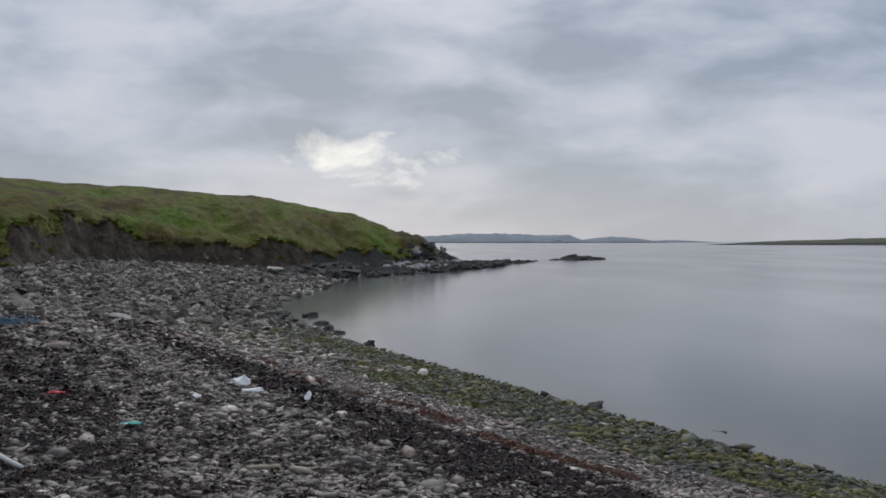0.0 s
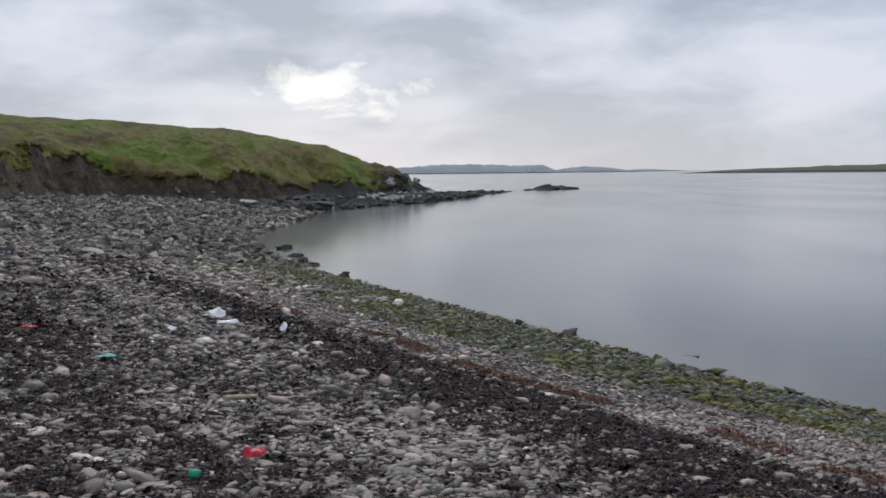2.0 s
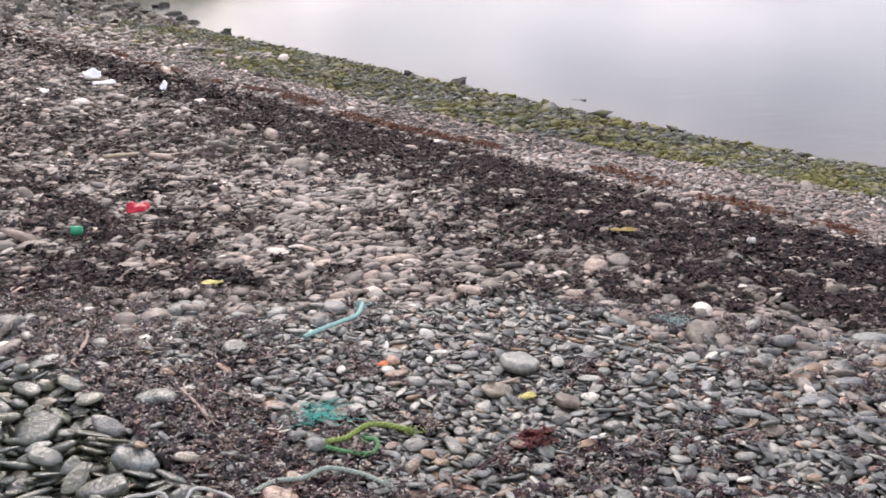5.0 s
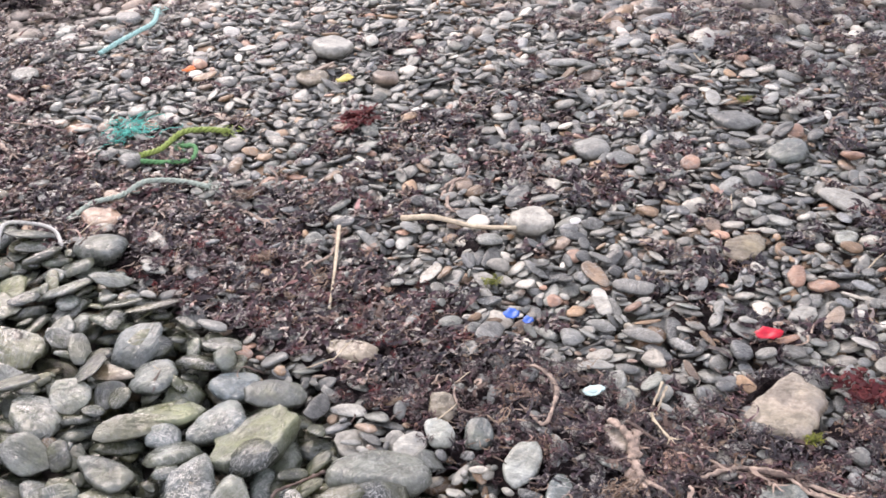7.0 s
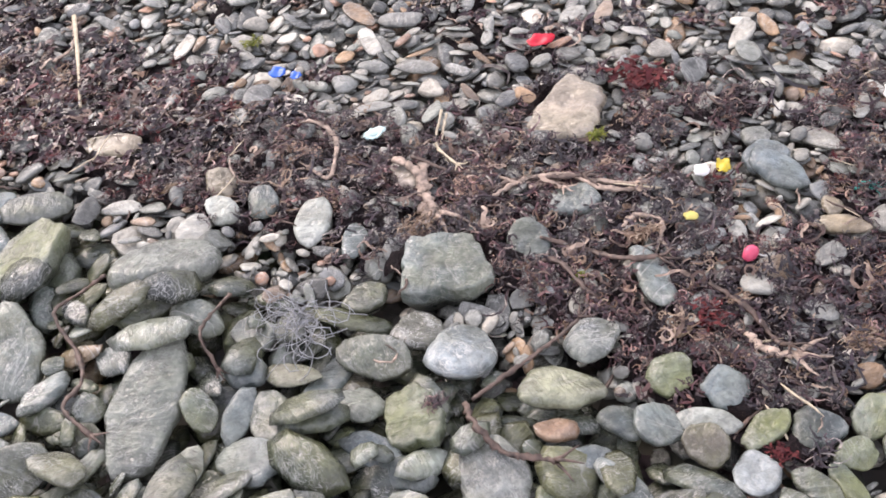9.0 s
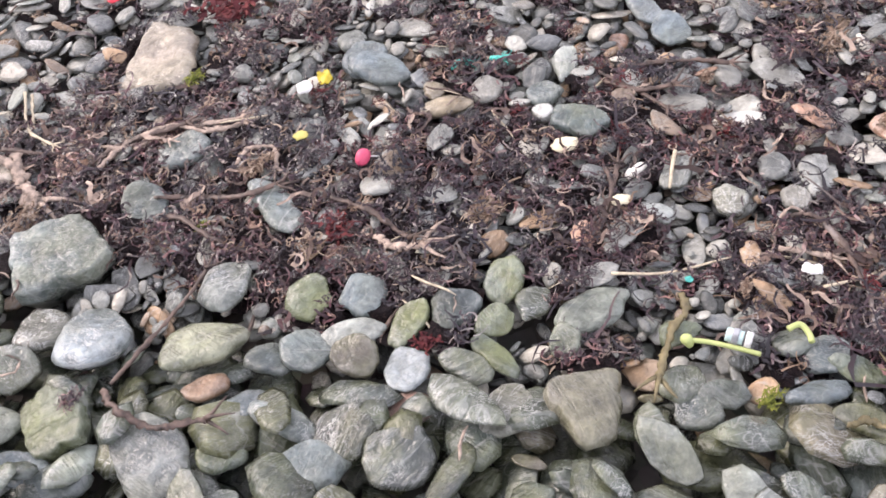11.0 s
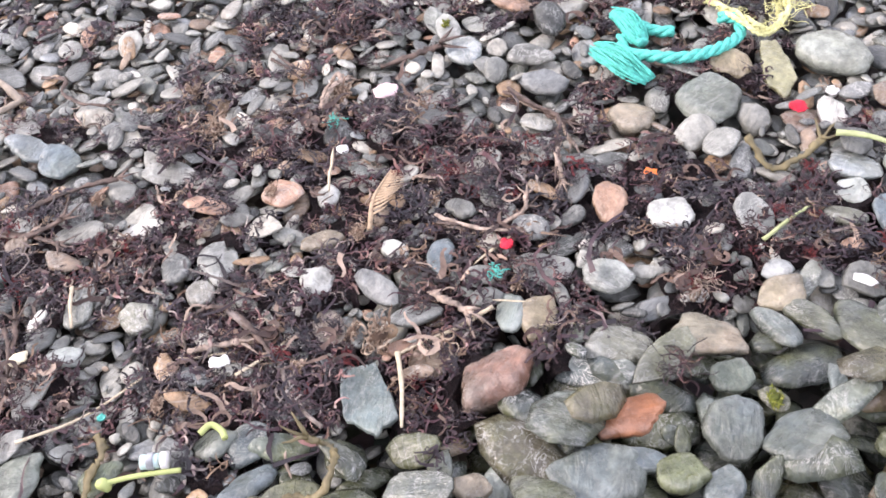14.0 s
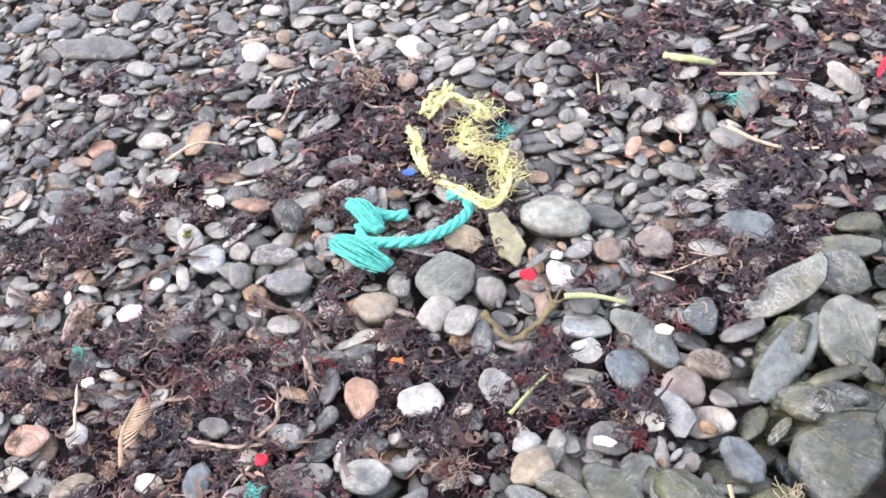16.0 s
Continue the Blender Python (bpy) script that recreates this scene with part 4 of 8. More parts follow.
stone(0.529, 0.642, 0.032, 0.028, 171, "olive")
stone(0.383, 0.976, 0.076, 0.025, 33, "veined")
stone(0.795, 0.642, 0.033, 0.032, 86, "blue")
stone(0.745, 0.613, 0.042, 0.022, 139, "pale")
stone(0.716, 0.594, 0.031, 0.027, 95, "grey")
stone(0.738, 0.525, 0.036, 0.029, 32, "streaked")
stone(0.684, 0.497, 0.047, 0.024, 123, "redbrown")
stone(0.634, 0.457, 0.044, 0.037, 130, "grey")
stone(0.838, 0.529, 0.034, 0.033, 137, "dark")
stone(0.906, 0.495, 0.037, 0.028, 33, "olive")
stone(0.898, 0.447, 0.026, 0.022, 26, "grey")
stone(0.850, 0.473, 0.030, 0.020, 145, "olive")
stone(0.918, 0.378, 0.052, 0.030, 145, "speck")
stone(0.869, 0.381, 0.023, 0.020, 20, "grey")
stone(0.802, 0.313, 0.069, 0.053, 167, "triangle")
stone(0.749, 0.388, 0.042, 0.030, 15, "banded")
stone(0.775, 0.461, 0.038, 0.022, 104, "grey")
stone(0.804, 0.445, 0.043, 0.016, 76, "olive")
stone(0.690, 0.650, 0.034, 0.031, 63, "dark")
stone(0.793, 0.565, 0.036, 0.020, 179, "olive")
stone(0.884, 0.231, 0.031, 0.026, 176, "grey")
stone(0.945, 0.272, 0.027, 0.019, 137, "olive")
stone(0.895, 0.188, 0.030, 0.021, 138, "dark")
stone(1.106, 0.380, 0.026, 0.018, 133, "pale")
stone(0.599, 0.601, 0.051, 0.022, 97, "veined")
stone(0.620, 0.533, 0.041, 0.033, 172, "grey")
stone(0.569, 0.535, 0.039, 0.033, 155, "veined")
stone(1.071, -0.013, 0.060, 0.030, 25, "blueslab")
stone(1.103, -0.159, 0.054, 0.042, 115, "redstone")
stone(1.002, 0.112, 0.027, 0.026, 128, "dark")
stone(0.998, 0.149, 0.028, 0.020, 128, "grey")
stone(1.000, 0.071, 0.032, 0.016, 100, "olive")
stone(1.314, 0.096, 0.028, 0.018, 103, "tan")
stone(1.291, -0.065, 0.035, 0.019, 10, "blue")
stone(1.300, -0.005, 0.020, 0.015, 74, "white")
stone(1.243, 0.086, 0.024, 0.022, 180, "white")
stone(0.855, 0.200, 0.030, 0.024, 110, "veined")
stone(0.949, 0.096, 0.036, 0.015, 136, "blue")
stone(0.940, 0.041, 0.036, 0.021, 101, "grey")
stone(0.902, 0.089, 0.034, 0.026, 116, "grey")
stone(1.255, 0.285, 0.029, 0.025, 58, "grey")
stone(1.272, 0.231, 0.040, 0.026, 26, "grey")
stone(1.173, 0.308, 0.027, 0.021, 57, "banded")
stone(1.216, 0.236, 0.025, 0.020, 57, "grey")
stone(1.317, 0.450, 0.044, 0.019, 98, "grey")
stone(1.068, -0.309, 0.046, 0.029, 106, "brick")
stone(1.183, -0.391, 0.053, 0.039, 78, "tanslab")
stone(1.128, -0.267, 0.044, 0.025, 80, "veined")
stone(1.161, -0.290, 0.038, 0.030, 94, "banded")
stone(1.056, -0.418, 0.038, 0.031, 167, "veined")
stone(1.055, -0.491, 0.041, 0.036, 133, "dark")
stone(1.375, -0.352, 0.031, 0.023, 100, "white")
stone(1.248, -0.479, 0.028, 0.025, 157, "tan")
stone(1.202, -0.196, 0.031, 0.024, 9, "tan")
stone(1.209, -0.165, 0.028, 0.019, 9, "veined")
stone(1.199, -0.469, 0.037, 0.016, 40, "veined")
stone(1.201, -0.565, 0.050, 0.026, 28, "grey")
stone(0.992, -0.283, 0.051, 0.035, 109, "veined")
stone(0.990, -0.408, 0.027, 0.021, 170, "blue")
stone(1.000, -0.366, 0.027, 0.025, 23, "olive")
stone(1.129, -0.420, 0.025, 0.019, 99, "olive")
stone(1.119, -0.531, 0.033, 0.012, 19, "veined")
stone(0.968, -0.150, 0.021, 0.016, 91, "tan")
stone(1.009, -0.208, 0.019, 0.018, 16, "dark")
stone(1.268, -0.279, 0.032, 0.024, 92, "pale")
stone(1.042, -0.248, 0.034, 0.015, 168, "grey")
stone(1.015, -0.320, 0.029, 0.015, 95, "blue")
stone(1.215, -0.509, 0.038, 0.019, 50, "grey")
stone(1.698, -0.571, 0.053, 0.038, 63, "paleoval")
stone(1.594, -0.395, 0.048, 0.043, 27, "speck")
stone(1.558, -0.295, 0.033, 0.031, 156, "tan")
stone(1.678, -0.431, 0.031, 0.025, 68, "tan")
stone(1.670, -0.493, 0.060, 0.022, 13, "yellowish")
stone(1.613, -0.710, 0.035, 0.028, 168, "pink")
stone(1.619, -0.839, 0.039, 0.037, 88, "blue")
stone(1.466, -0.578, 0.036, 0.027, 67, "streaked")
stone(1.435, -0.651, 0.060, 0.022, 33, "dark")
stone(1.381, -0.618, 0.038, 0.025, 172, "blue")
stone(1.340, -0.680, 0.028, 0.025, 87, "pink")
stone(1.371, -0.720, 0.031, 0.024, 83, "grey")
stone(1.456, -0.731, 0.031, 0.025, 149, "dark")
stone(1.376, -0.562, 0.029, 0.018, 79, "banded")
stone(1.421, -0.574, 0.021, 0.019, 73, "pale")
stone(1.371, -0.824, 0.081, 0.027, 138, "veined")
stone(1.386, -0.901, 0.051, 0.041, 148, "speck")
stone(1.286, -0.831, 0.051, 0.032, 83, "grey")
stone(1.200, -0.818, 0.060, 0.052, 117, "grey")
stone(1.215, -0.719, 0.043, 0.025, 14, "blue")
stone(1.217, -0.599, 0.032, 0.024, 165, "dark")
stone(1.398, -0.272, 0.030, 0.022, 13, "orange")
stone(1.377, -0.080, 0.025, 0.017, 68, "grey")
stone(1.722, -0.033, 0.032, 0.025, 52, "streaked")
stone(1.713, -0.136, 0.038, 0.021, 74, "grey")
stone(1.841, -0.101, 0.038, 0.019, 83, "orange")
stone(1.402, 0.175, 0.037, 0.026, 53, "grey")
stone(1.398, 0.110, 0.024, 0.016, 26, "white")
stone(2.454, 0.284, 0.103, 0.034, 77, "grey")
stone(1.642, -0.165, 0.037, 0.020, 75, "grey")
stone(1.171, 0.898, 0.053, 0.035, 113, "blue")
stone(1.148, 0.756, 0.041, 0.023, 116, "tan")
stone(1.171, 0.793, 0.025, 0.019, 35, "tan")
stone(1.207, 0.723, 0.028, 0.024, 48, "grey")
stone(1.318, 0.651, 0.039, 0.019, 32, "pale")
stone(1.240, 0.639, 0.026, 0.025, 66, "veined")
stone(1.210, 0.562, 0.046, 0.028, 108, "slab")
stone(1.205, 0.620, 0.018, 0.014, 86, "white")
stone(1.491, 0.607, 0.040, 0.024, 78, "streaked")
stone(1.461, 0.544, 0.038, 0.028, 29, "blue")
stone(1.206, 0.985, 0.030, 0.024, 54, "grey")
stone(1.041, 1.428, 0.028, 0.021, 72, "grey")
stone(0.866, 2.040, 0.050, 0.048, 58, "grey")
stone(1.259, 1.749, 0.058, 0.042, 31, "tan")
stone(1.494, 1.710, 0.038, 0.024, 46, "pale")
stone(0.347, 1.705, 0.056, 0.028, 141, "tan")
stone(-0.091, 2.299, 0.066, 0.064, 100, "dark")
stone(-0.088, 2.468, 0.051, 0.040, 139, "orange")
stone(-0.288, 2.222, 0.052, 0.034, 101, "olive")
stone(-0.248, 1.720, 0.065, 0.043, 102, "grey")
stone(-0.285, 1.956, 0.068, 0.051, 117, "grey")
stone(1.603, 1.850, 0.064, 0.039, 133, "grey")
stone(0.713, 3.405, 0.075, 0.067, 98, "grey")
stone(1.615, 2.357, 0.065, 0.054, 167, "grey")
stone(1.628, 2.124, 0.054, 0.047, 8, "dark")
stone(1.018, 3.419, 0.049, 0.035, 75, "orange")
stone(1.176, 2.347, 0.048, 0.044, 169, "grey")
stone(-0.480, 3.112, 0.064, 0.051, 168, "banded")
stone(0.096, 4.078, 0.068, 0.049, 87, "grey")
stone(-0.267, 3.574, 0.056, 0.046, 98, "grey")
stone(0.601, 3.172, 0.050, 0.046, 30, "tan")
stone(0.813, 3.078, 0.058, 0.040, 69, "grey")
stone(-0.639, 2.406, 0.077, 0.062, 129, "dark")
stone(-0.781, 2.910, 0.106, 0.059, 105, "grey")
stone(-0.527, 2.520, 0.065, 0.051, 160, "grey")
stone(-0.472, 2.677, 0.068, 0.052, 167, "dark")
stone(-0.344, 2.717, 0.038, 0.032, 161, "tan")


# ---- shingle: where stones and wrack lie ----
PATCHES = []


def weedy(x, y, reach, amount):
    """A place where the weed lies thicker, or is washed away."""
    PATCHES.append((x, y, reach, amount))


weedy(1.47, 0.07, 0.15, 0.6)
weedy(1.54, 0.20, 0.09, 0.36)
weedy(1.33, -0.08, 0.08, 0.6)
weedy(2.30, 0.26, 0.13, 0.36)
weedy(1.76, -0.21, 0.05, 0.36)
weedy(1.53, -0.75, 0.09, 0.36)
weedy(1.34, -0.57, 0.07, 0.36)
weedy(2.13, -0.29, 0.10, 0.36)
weedy(1.91, -0.90, 0.12, 0.36)
weedy(2.49, 0.12, 0.19, -0.55)
weedy(2.01, -0.06, 0.11, -0.55)
weedy(1.87, -0.62, 0.11, -0.55)
weedy(1.54, -0.26, 0.08, -0.55)
weedy(1.36, -0.78, 0.09, -0.55)
weedy(1.95, 0.17, 0.09, -0.55)
weedy(1.04, 0.65, 0.10, 0.36)
weedy(1.00, 0.47, 0.10, 0.36)
weedy(1.10, 0.13, 0.09, 0.36)
weedy(1.05, 0.41, 0.08, 0.36)
weedy(1.51, -0.02, 0.11, 0.36)
weedy(1.45, 0.44, 0.12, 0.36)
weedy(1.78, 0.18, 0.10, 0.36)
weedy(1.50, -0.10, 0.07, 0.36)
weedy(1.27, 0.78, 0.10, 0.36)
weedy(1.14, 0.49, 0.06, -0.55)
weedy(1.13, 0.34, 0.05, -0.55)
weedy(1.27, 0.26, 0.06, -0.55)
weedy(1.40, 0.20, 0.06, -0.55)
weedy(1.35, -0.25, 0.07, -0.55)
weedy(1.49, 0.61, 0.07, -0.55)
weedy(1.22, 0.03, 0.04, -0.55)
weedy(1.21, 0.64, 0.05, -0.55)
weedy(1.06, 0.79, 0.14, 0.36)
weedy(0.84, 1.24, 0.15, 0.36)
weedy(0.84, 1.05, 0.11, 0.36)
weedy(1.02, 0.43, 0.09, 0.36)
weedy(1.07, 0.15, 0.08, 0.36)
weedy(0.99, 0.64, 0.07, 0.36)
weedy(1.09, 0.23, 0.07, 0.36)
weedy(1.32, 0.43, 0.07, 0.36)
weedy(0.98, 1.47, 0.11, -0.55)
weedy(1.17, 0.93, 0.06, -0.55)
weedy(1.15, 0.39, 0.07, -0.55)
weedy(1.21, 0.28, 0.07, -0.55)
weedy(1.10, 1.23, 0.08, -0.55)
weedy(1.23, 0.70, 0.04, -0.55)
weedy(0.28, 2.27, 0.27, 0.36)
weedy(0.43, 1.94, 0.17, 0.36)
weedy(0.69, 1.53, 0.12, 0.36)
weedy(0.72, 1.37, 0.13, 0.36)
weedy(1.23, 1.18, 0.13, 0.36)
weedy(1.02, 1.05, 0.15, 0.36)
weedy(0.32, 1.59, 0.06, 0.36)
weedy(0.92, 0.78, 0.08, 0.36)
weedy(0.56, 1.71, 0.13, 0.36)
weedy(1.04, 1.60, 0.19, -0.55)
weedy(0.65, 1.93, 0.09, -0.55)
weedy(0.93, 1.87, 0.17, -0.55)
weedy(1.29, 1.56, 0.16, -0.55)
weedy(0.57, 2.47, 0.13, -0.55)
weedy(-0.33, 3.35, 0.25, 0.36)
weedy(-0.67, 4.32, 0.31, 0.36)
weedy(0.21, 2.39, 0.18, 0.36)
weedy(0.37, 2.08, 0.18, 0.36)
weedy(0.61, 2.74, 0.14, 0.36)
weedy(1.29, 1.94, 0.14, 0.36)
weedy(0.58, 1.76, 0.11, 0.36)
weedy(-0.39, 4.52, 0.20, 0.36)
weedy(-0.02, 2.79, 0.20, 0.36)
weedy(0.60, 3.84, 0.35, -0.55)
weedy(1.00, 2.98, 0.27, -0.55)
weedy(0.63, 2.31, 0.14, -0.55)
weedy(1.09, 2.49, 0.22, -0.55)
weedy(1.03, 2.00, 0.13, -0.55)
weedy(0.16, 6.61, 0.44, -0.55)
weedy(1.52, 0.41, 0.08, 0.55)
weedy(1.54, 0.21, 0.08, 0.55)
weedy(1.49, -0.07, 0.07, 0.55)
weedy(1.34, 0.22, 0.06, 0.55)
weedy(1.06, 0.23, 0.09, 0.55)
weedy(1.41, 0.12, 0.09, 0.55)
weedy(1.27, 0.35, 0.05, 0.55)
weedy(1.79, 0.19, 0.08, 0.85)
weedy(1.61, 0.05, 0.09, 0.85)
weedy(1.50, -0.13, 0.05, 0.4)
weedy(1.50, 0.19, 0.09, 0.85)
weedy(1.49, -0.03, 0.07, 0.45)
weedy(1.36, 0.05, 0.08, 0.85)
weedy(1.32, -0.12, 0.05, 0.85)
weedy(1.31, -0.59, 0.06, 0.85)
weedy(1.59, -0.60, 0.06, 0.85)
weedy(1.64, 0.22, 0.06, 0.85)
weedy(1.50, -0.76, 0.05, 0.85)
weedy(1.49, -0.32, 0.03, 0.85)
weedy(1.96, 0.02, 0.08, 0.85)
weedy(1.37, 0.53, 0.07, 0.45)
weedy(1.19, 0.55, 0.08, 0.45)
weedy(1.32, 0.41, 0.07, 0.45)
weedy(1.46, 0.30, 0.07, 0.45)
weedy(1.50, 0.41, 0.05, 0.45)
weedy(1.34, 0.22, 0.05, 0.45)
weedy(1.24, 0.34, 0.05, 0.45)
weedy(1.20, 0.16, 0.07, 0.45)
weedy(1.63, 0.33, 0.09, 0.62)
weedy(1.52, 0.19, 0.08, 0.62)
weedy(1.36, 0.22, 0.09, 0.62)
weedy(1.60, 0.10, 0.07, 0.62)
weedy(1.47, 0.31, 0.07, 0.62)
weedy(1.35, 0.08, 0.05, 0.62)
weedy(1.79, 0.21, 0.08, 0.62)
weedy(1.89, 0.13, 0.06, 0.62)
weedy(1.46, -0.11, 0.04, -0.6)
weedy(1.40, -0.22, 0.05, -0.6)
weedy(1.39, -0.37, 0.05, -0.6)
weedy(1.33, -0.04, 0.03, -0.6)
weedy(1.30, -0.45, 0.04, -0.6)
weedy(1.24, -0.31, 0.04, -0.6)


def wrack(x, y):
    """Share of the beach covered by cast-up seaweed, 0 to 1."""
    q, p = shore_q(x, y)
    lumpy = fnoise(3.1 * x + 7, 3.1 * y + 2)
    broad = fnoise(0.9 * x + 40, 0.9 * y + 12)
    near = np.interp(p, [-4, -1, -0.5, 0, 0.5, 2, 3.5, 6], [0.9, 0.84, 0.79, 0.89, 0.98, 1.0, 0.85, 0.6]) + 0.10 * (lumpy - 0.5)
    far = np.interp(p, [-4, -1.5, -0.3, 0.2, 0.6, 1.3, 2, 2.6, 4, 7, 12], [1.9, 1.95, 2.0, 1.75, 1.6, 1.45, 1.5, 1.75, 1.9, 2.1, 2.3])
    band = smooth01((q - near) / 0.08) * smooth01((far - q) / 0.25)
    core = smooth01((near + np.where(p < 0.1, 0.75, 0.42) - q) / 0.15)
    patch = smooth01((lumpy - 0.38) / 0.12)
    small = fnoise(6.5 * x + 21, 6.5 * y + 3)
    tiny = fnoise(13.0 * x + 2, 13.0 * y + 33)
    open_part = smooth01((0.20 * lumpy + 0.45 * small + 0.35 * tiny - 0.465 - 0.035 * smooth01((q - 1.12) / 0.15) - 0.045 * smooth01((q - 1.7) / 0.3) - 0.045 * smooth01((q - 1.45) / 0.2) * smooth01((-0.5 - p) / 0.3)) / 0.05)
    strand = np.interp(p, [3.2, 5.0], [1.0, 0.55]) * band * np.where(p < 0.05, 0.95 * open_part, np.maximum(core * 0.95, 0.9 * patch * smooth01((0.5 * small + 0.5 * tiny - 0.38) / 0.1)))
    loose = np.interp(q, [2.2, 2.8], [0.9, 0.68]) * np.interp(p, [-0.3, 0.4], [0.35, 1]) * np.interp(p, [2.8, 4.0], [1, 0.35]) * smooth01((0.25 * lumpy + 0.35 * small + 0.4 * tiny - 0.508) / 0.03) * smooth01((q - 1.3) / 0.3) * smooth01((3.7 - q) / 0.2)
    upper = 0.46 * smooth01((lumpy * 0.3 + broad * 0.15 + small * 0.35 + tiny * 0.2 - 0.55) / 0.03) * smooth01((p - 3.2) / 1.5) * smooth01((2.6 - q) / 0.4) * smooth01((q + 5) / 2)
    edge = 3.6 + np.interp(p, [0, 5, 9, 14, 20], [0, 0, 0.55, 0.9, 1.3]) + 0.35 * (broad - 0.5)
    main = smooth01((q - edge) / 0.35) * smooth01((5.45 + 0.2 * (broad - 0.5) - q) / 0.2) * np.maximum(0.10 + 0.75 * smooth01((0.3 * lumpy + 0.3 * small + 0.4 * tiny - 0.46) / 0.06), 0.85 * smooth01((q - edge - 0.65) / 0.4))
    spill = 0.25 * smooth01((q - edge + 0.8) / 0.8) * smooth01((p + 0.6) / 0.6) * smooth01((5.5 - q) / 0.3) * smooth01((small - 0.45) / 0.1)
    shift = np.zeros(np.shape(x))
    for px, py, reach, amount in PATCHES:
        far2 = ((x - px) ** 2 + (y - py) ** 2) / reach ** 2
        shift = shift + amount * np.exp(-far2 * far2)
    ragged = 0.35 + 1.3 * smooth01((0.45 * small + 0.55 * tiny - 0.38) / 0.24)
    return np.clip(np.maximum.reduce([strand, loose, upper, main, spill]) + np.where(shift > 0, shift * ragged, shift * (2.0 - ragged)), 0, 1)


def lay(name, label, spots, templates, mats, seed, flat=(0.24, 0.50), tilt=0.36, long=(1.1, 2.1), parent=GROUND, sink=0.45, smooth=True, pile=0.35):
    """One mesh of stones laid on the beach at the given places and sizes."""
    r = np.random.default_rng(seed)
    n = len(spots)
    x, y, s = spots.T
    stretch = r.uniform(*long, n)
    a, b = s * np.sqrt(stretch), s / np.sqrt(stretch)
    c = b * r.uniform(*flat, n)
    R = turns(r.uniform(0, 6.28, n), np.abs(r.normal(0, tilt, n)), r.uniform(0, 6.28, n))
    M = R * np.stack([a, b, c], -1)[:, None, :]
    z = ground_z(x, y) + c * sink + r.uniform(0, pile, n) * c + 0.009 * wrack(x, y)
    ob = new(name, joined(name, templates, r.integers(0, len(templates), n), np.stack([x, y, z], -1), M, mats, smooth))
    ob.parent = parent
    return tagged(ob, label, kind="stuff")


# what would lie right under a stone that stands out is left away
clear = np.ones(len(TOP_LAYER), bool)
lx, ly = from_qp(TOP_LAYER[:, 0], TOP_LAYER[:, 1])
for hx, hy, ha, hb, hyaw, _ in TAKEN:
    u, v = (lx - hx) * math.cos(hyaw) + (ly - hy) * math.sin(hyaw), (ly - hy) * math.cos(hyaw) - (lx - hx) * math.sin(hyaw)
    clear &= (u / (ha + 0.5 * TOP_LAYER[:, 7])) ** 2 + (v / (hb + 0.5 * TOP_LAYER[:, 7])) ** 2 > 0.92
REST[:] = BED
for k in np.nonzero(clear)[0]:
    drop(STAMPS[k])
for taken in TAKEN:
    lay_stone(*taken)
TOP_LAYER = np.concatenate([TOP_LAYER[clear], heaped(2500, 83, 0.8, PILE[0] + 0.06, PILE[1] - 0.06, 6, 0.5, 0.008)[0], heaped(7500, 82, 0.55, PILE[0] + 0.06, PILE[1] - 0.06, 6, 0.55, 0.006)[0]])
TOP_LAYER = TOP_LAYER[np.argsort(-TOP_LAYER[:, 6] * TOP_LAYER[:, 7])]


def singles(made, mat, seed):
    """The larger stones of the shingle, each a piece of its own."""
    r = np.random.default_rng(seed)
    R = lie(made[:, 3], made[:, 4], made[:, 5] + AXIS)
    for k, (q, p, h, _, _, _, a, b, c) in enumerate(made):
        x, y = from_qp(q, p)
        ob = new("stone", stone_mesh(FLAT_MIDDLE, int(r.integers(0, len(FLAT_MIDDLE))), mat))
        ob.parent = GROUND
        ob.matrix_basis = Matrix.Translation((x, y, float(beach(x, y)) + h)) @ Matrix(R[k].tolist()).to_4x4() @ Matrix.Diagonal((a, b, c, 1))


large = cobbly(TOP_LAYER[:, 0], TOP_LAYER[:, 1]) > 0.5
COBBLES, PEBBLES = TOP_LAYER[large], TOP_LAYER[~large]
front = (COBBLES[:, 0] > 0.5) & (COBBLES[:, 1] > -1.6)
singles(COBBLES[front][:170], M_COBBLE_ONE, 61)
COBBLES = np.concatenate([COBBLES[front][170:], COBBLES[~front]])
as_stones("cobbles", "grey and olive waterworn cobbles", COBBLES, FLAT_MIDDLE, M_COBBLE, 22)
front = (PEBBLES[:, 0] < 1.9) & (PEBBLES[:, 1] > -1.6) & (PEBBLES[:, 1] < 1.6)
singles(PEBBLES[front][:170], M_PEBBLE_ONE, 62)
PEBBLES = np.concatenate([PEBBLES[front][170:], PEBBLES[~front]])
PEBBLES = PEBBLES[np.argsort(-PEBBLES[:, 6] * PEBBLES[:, 7])]
as_stones("pebbles", "small grey, brown and pink waterworn pebbles", PEBBLES[:4200], FLAT_MIDDLE, M_PEBBLE, 32)
as_stones("pebbles", "tiny grey and brown pebbles", PEBBLES[4200:], FLAT_SMALL, M_PEBBLE, 33)


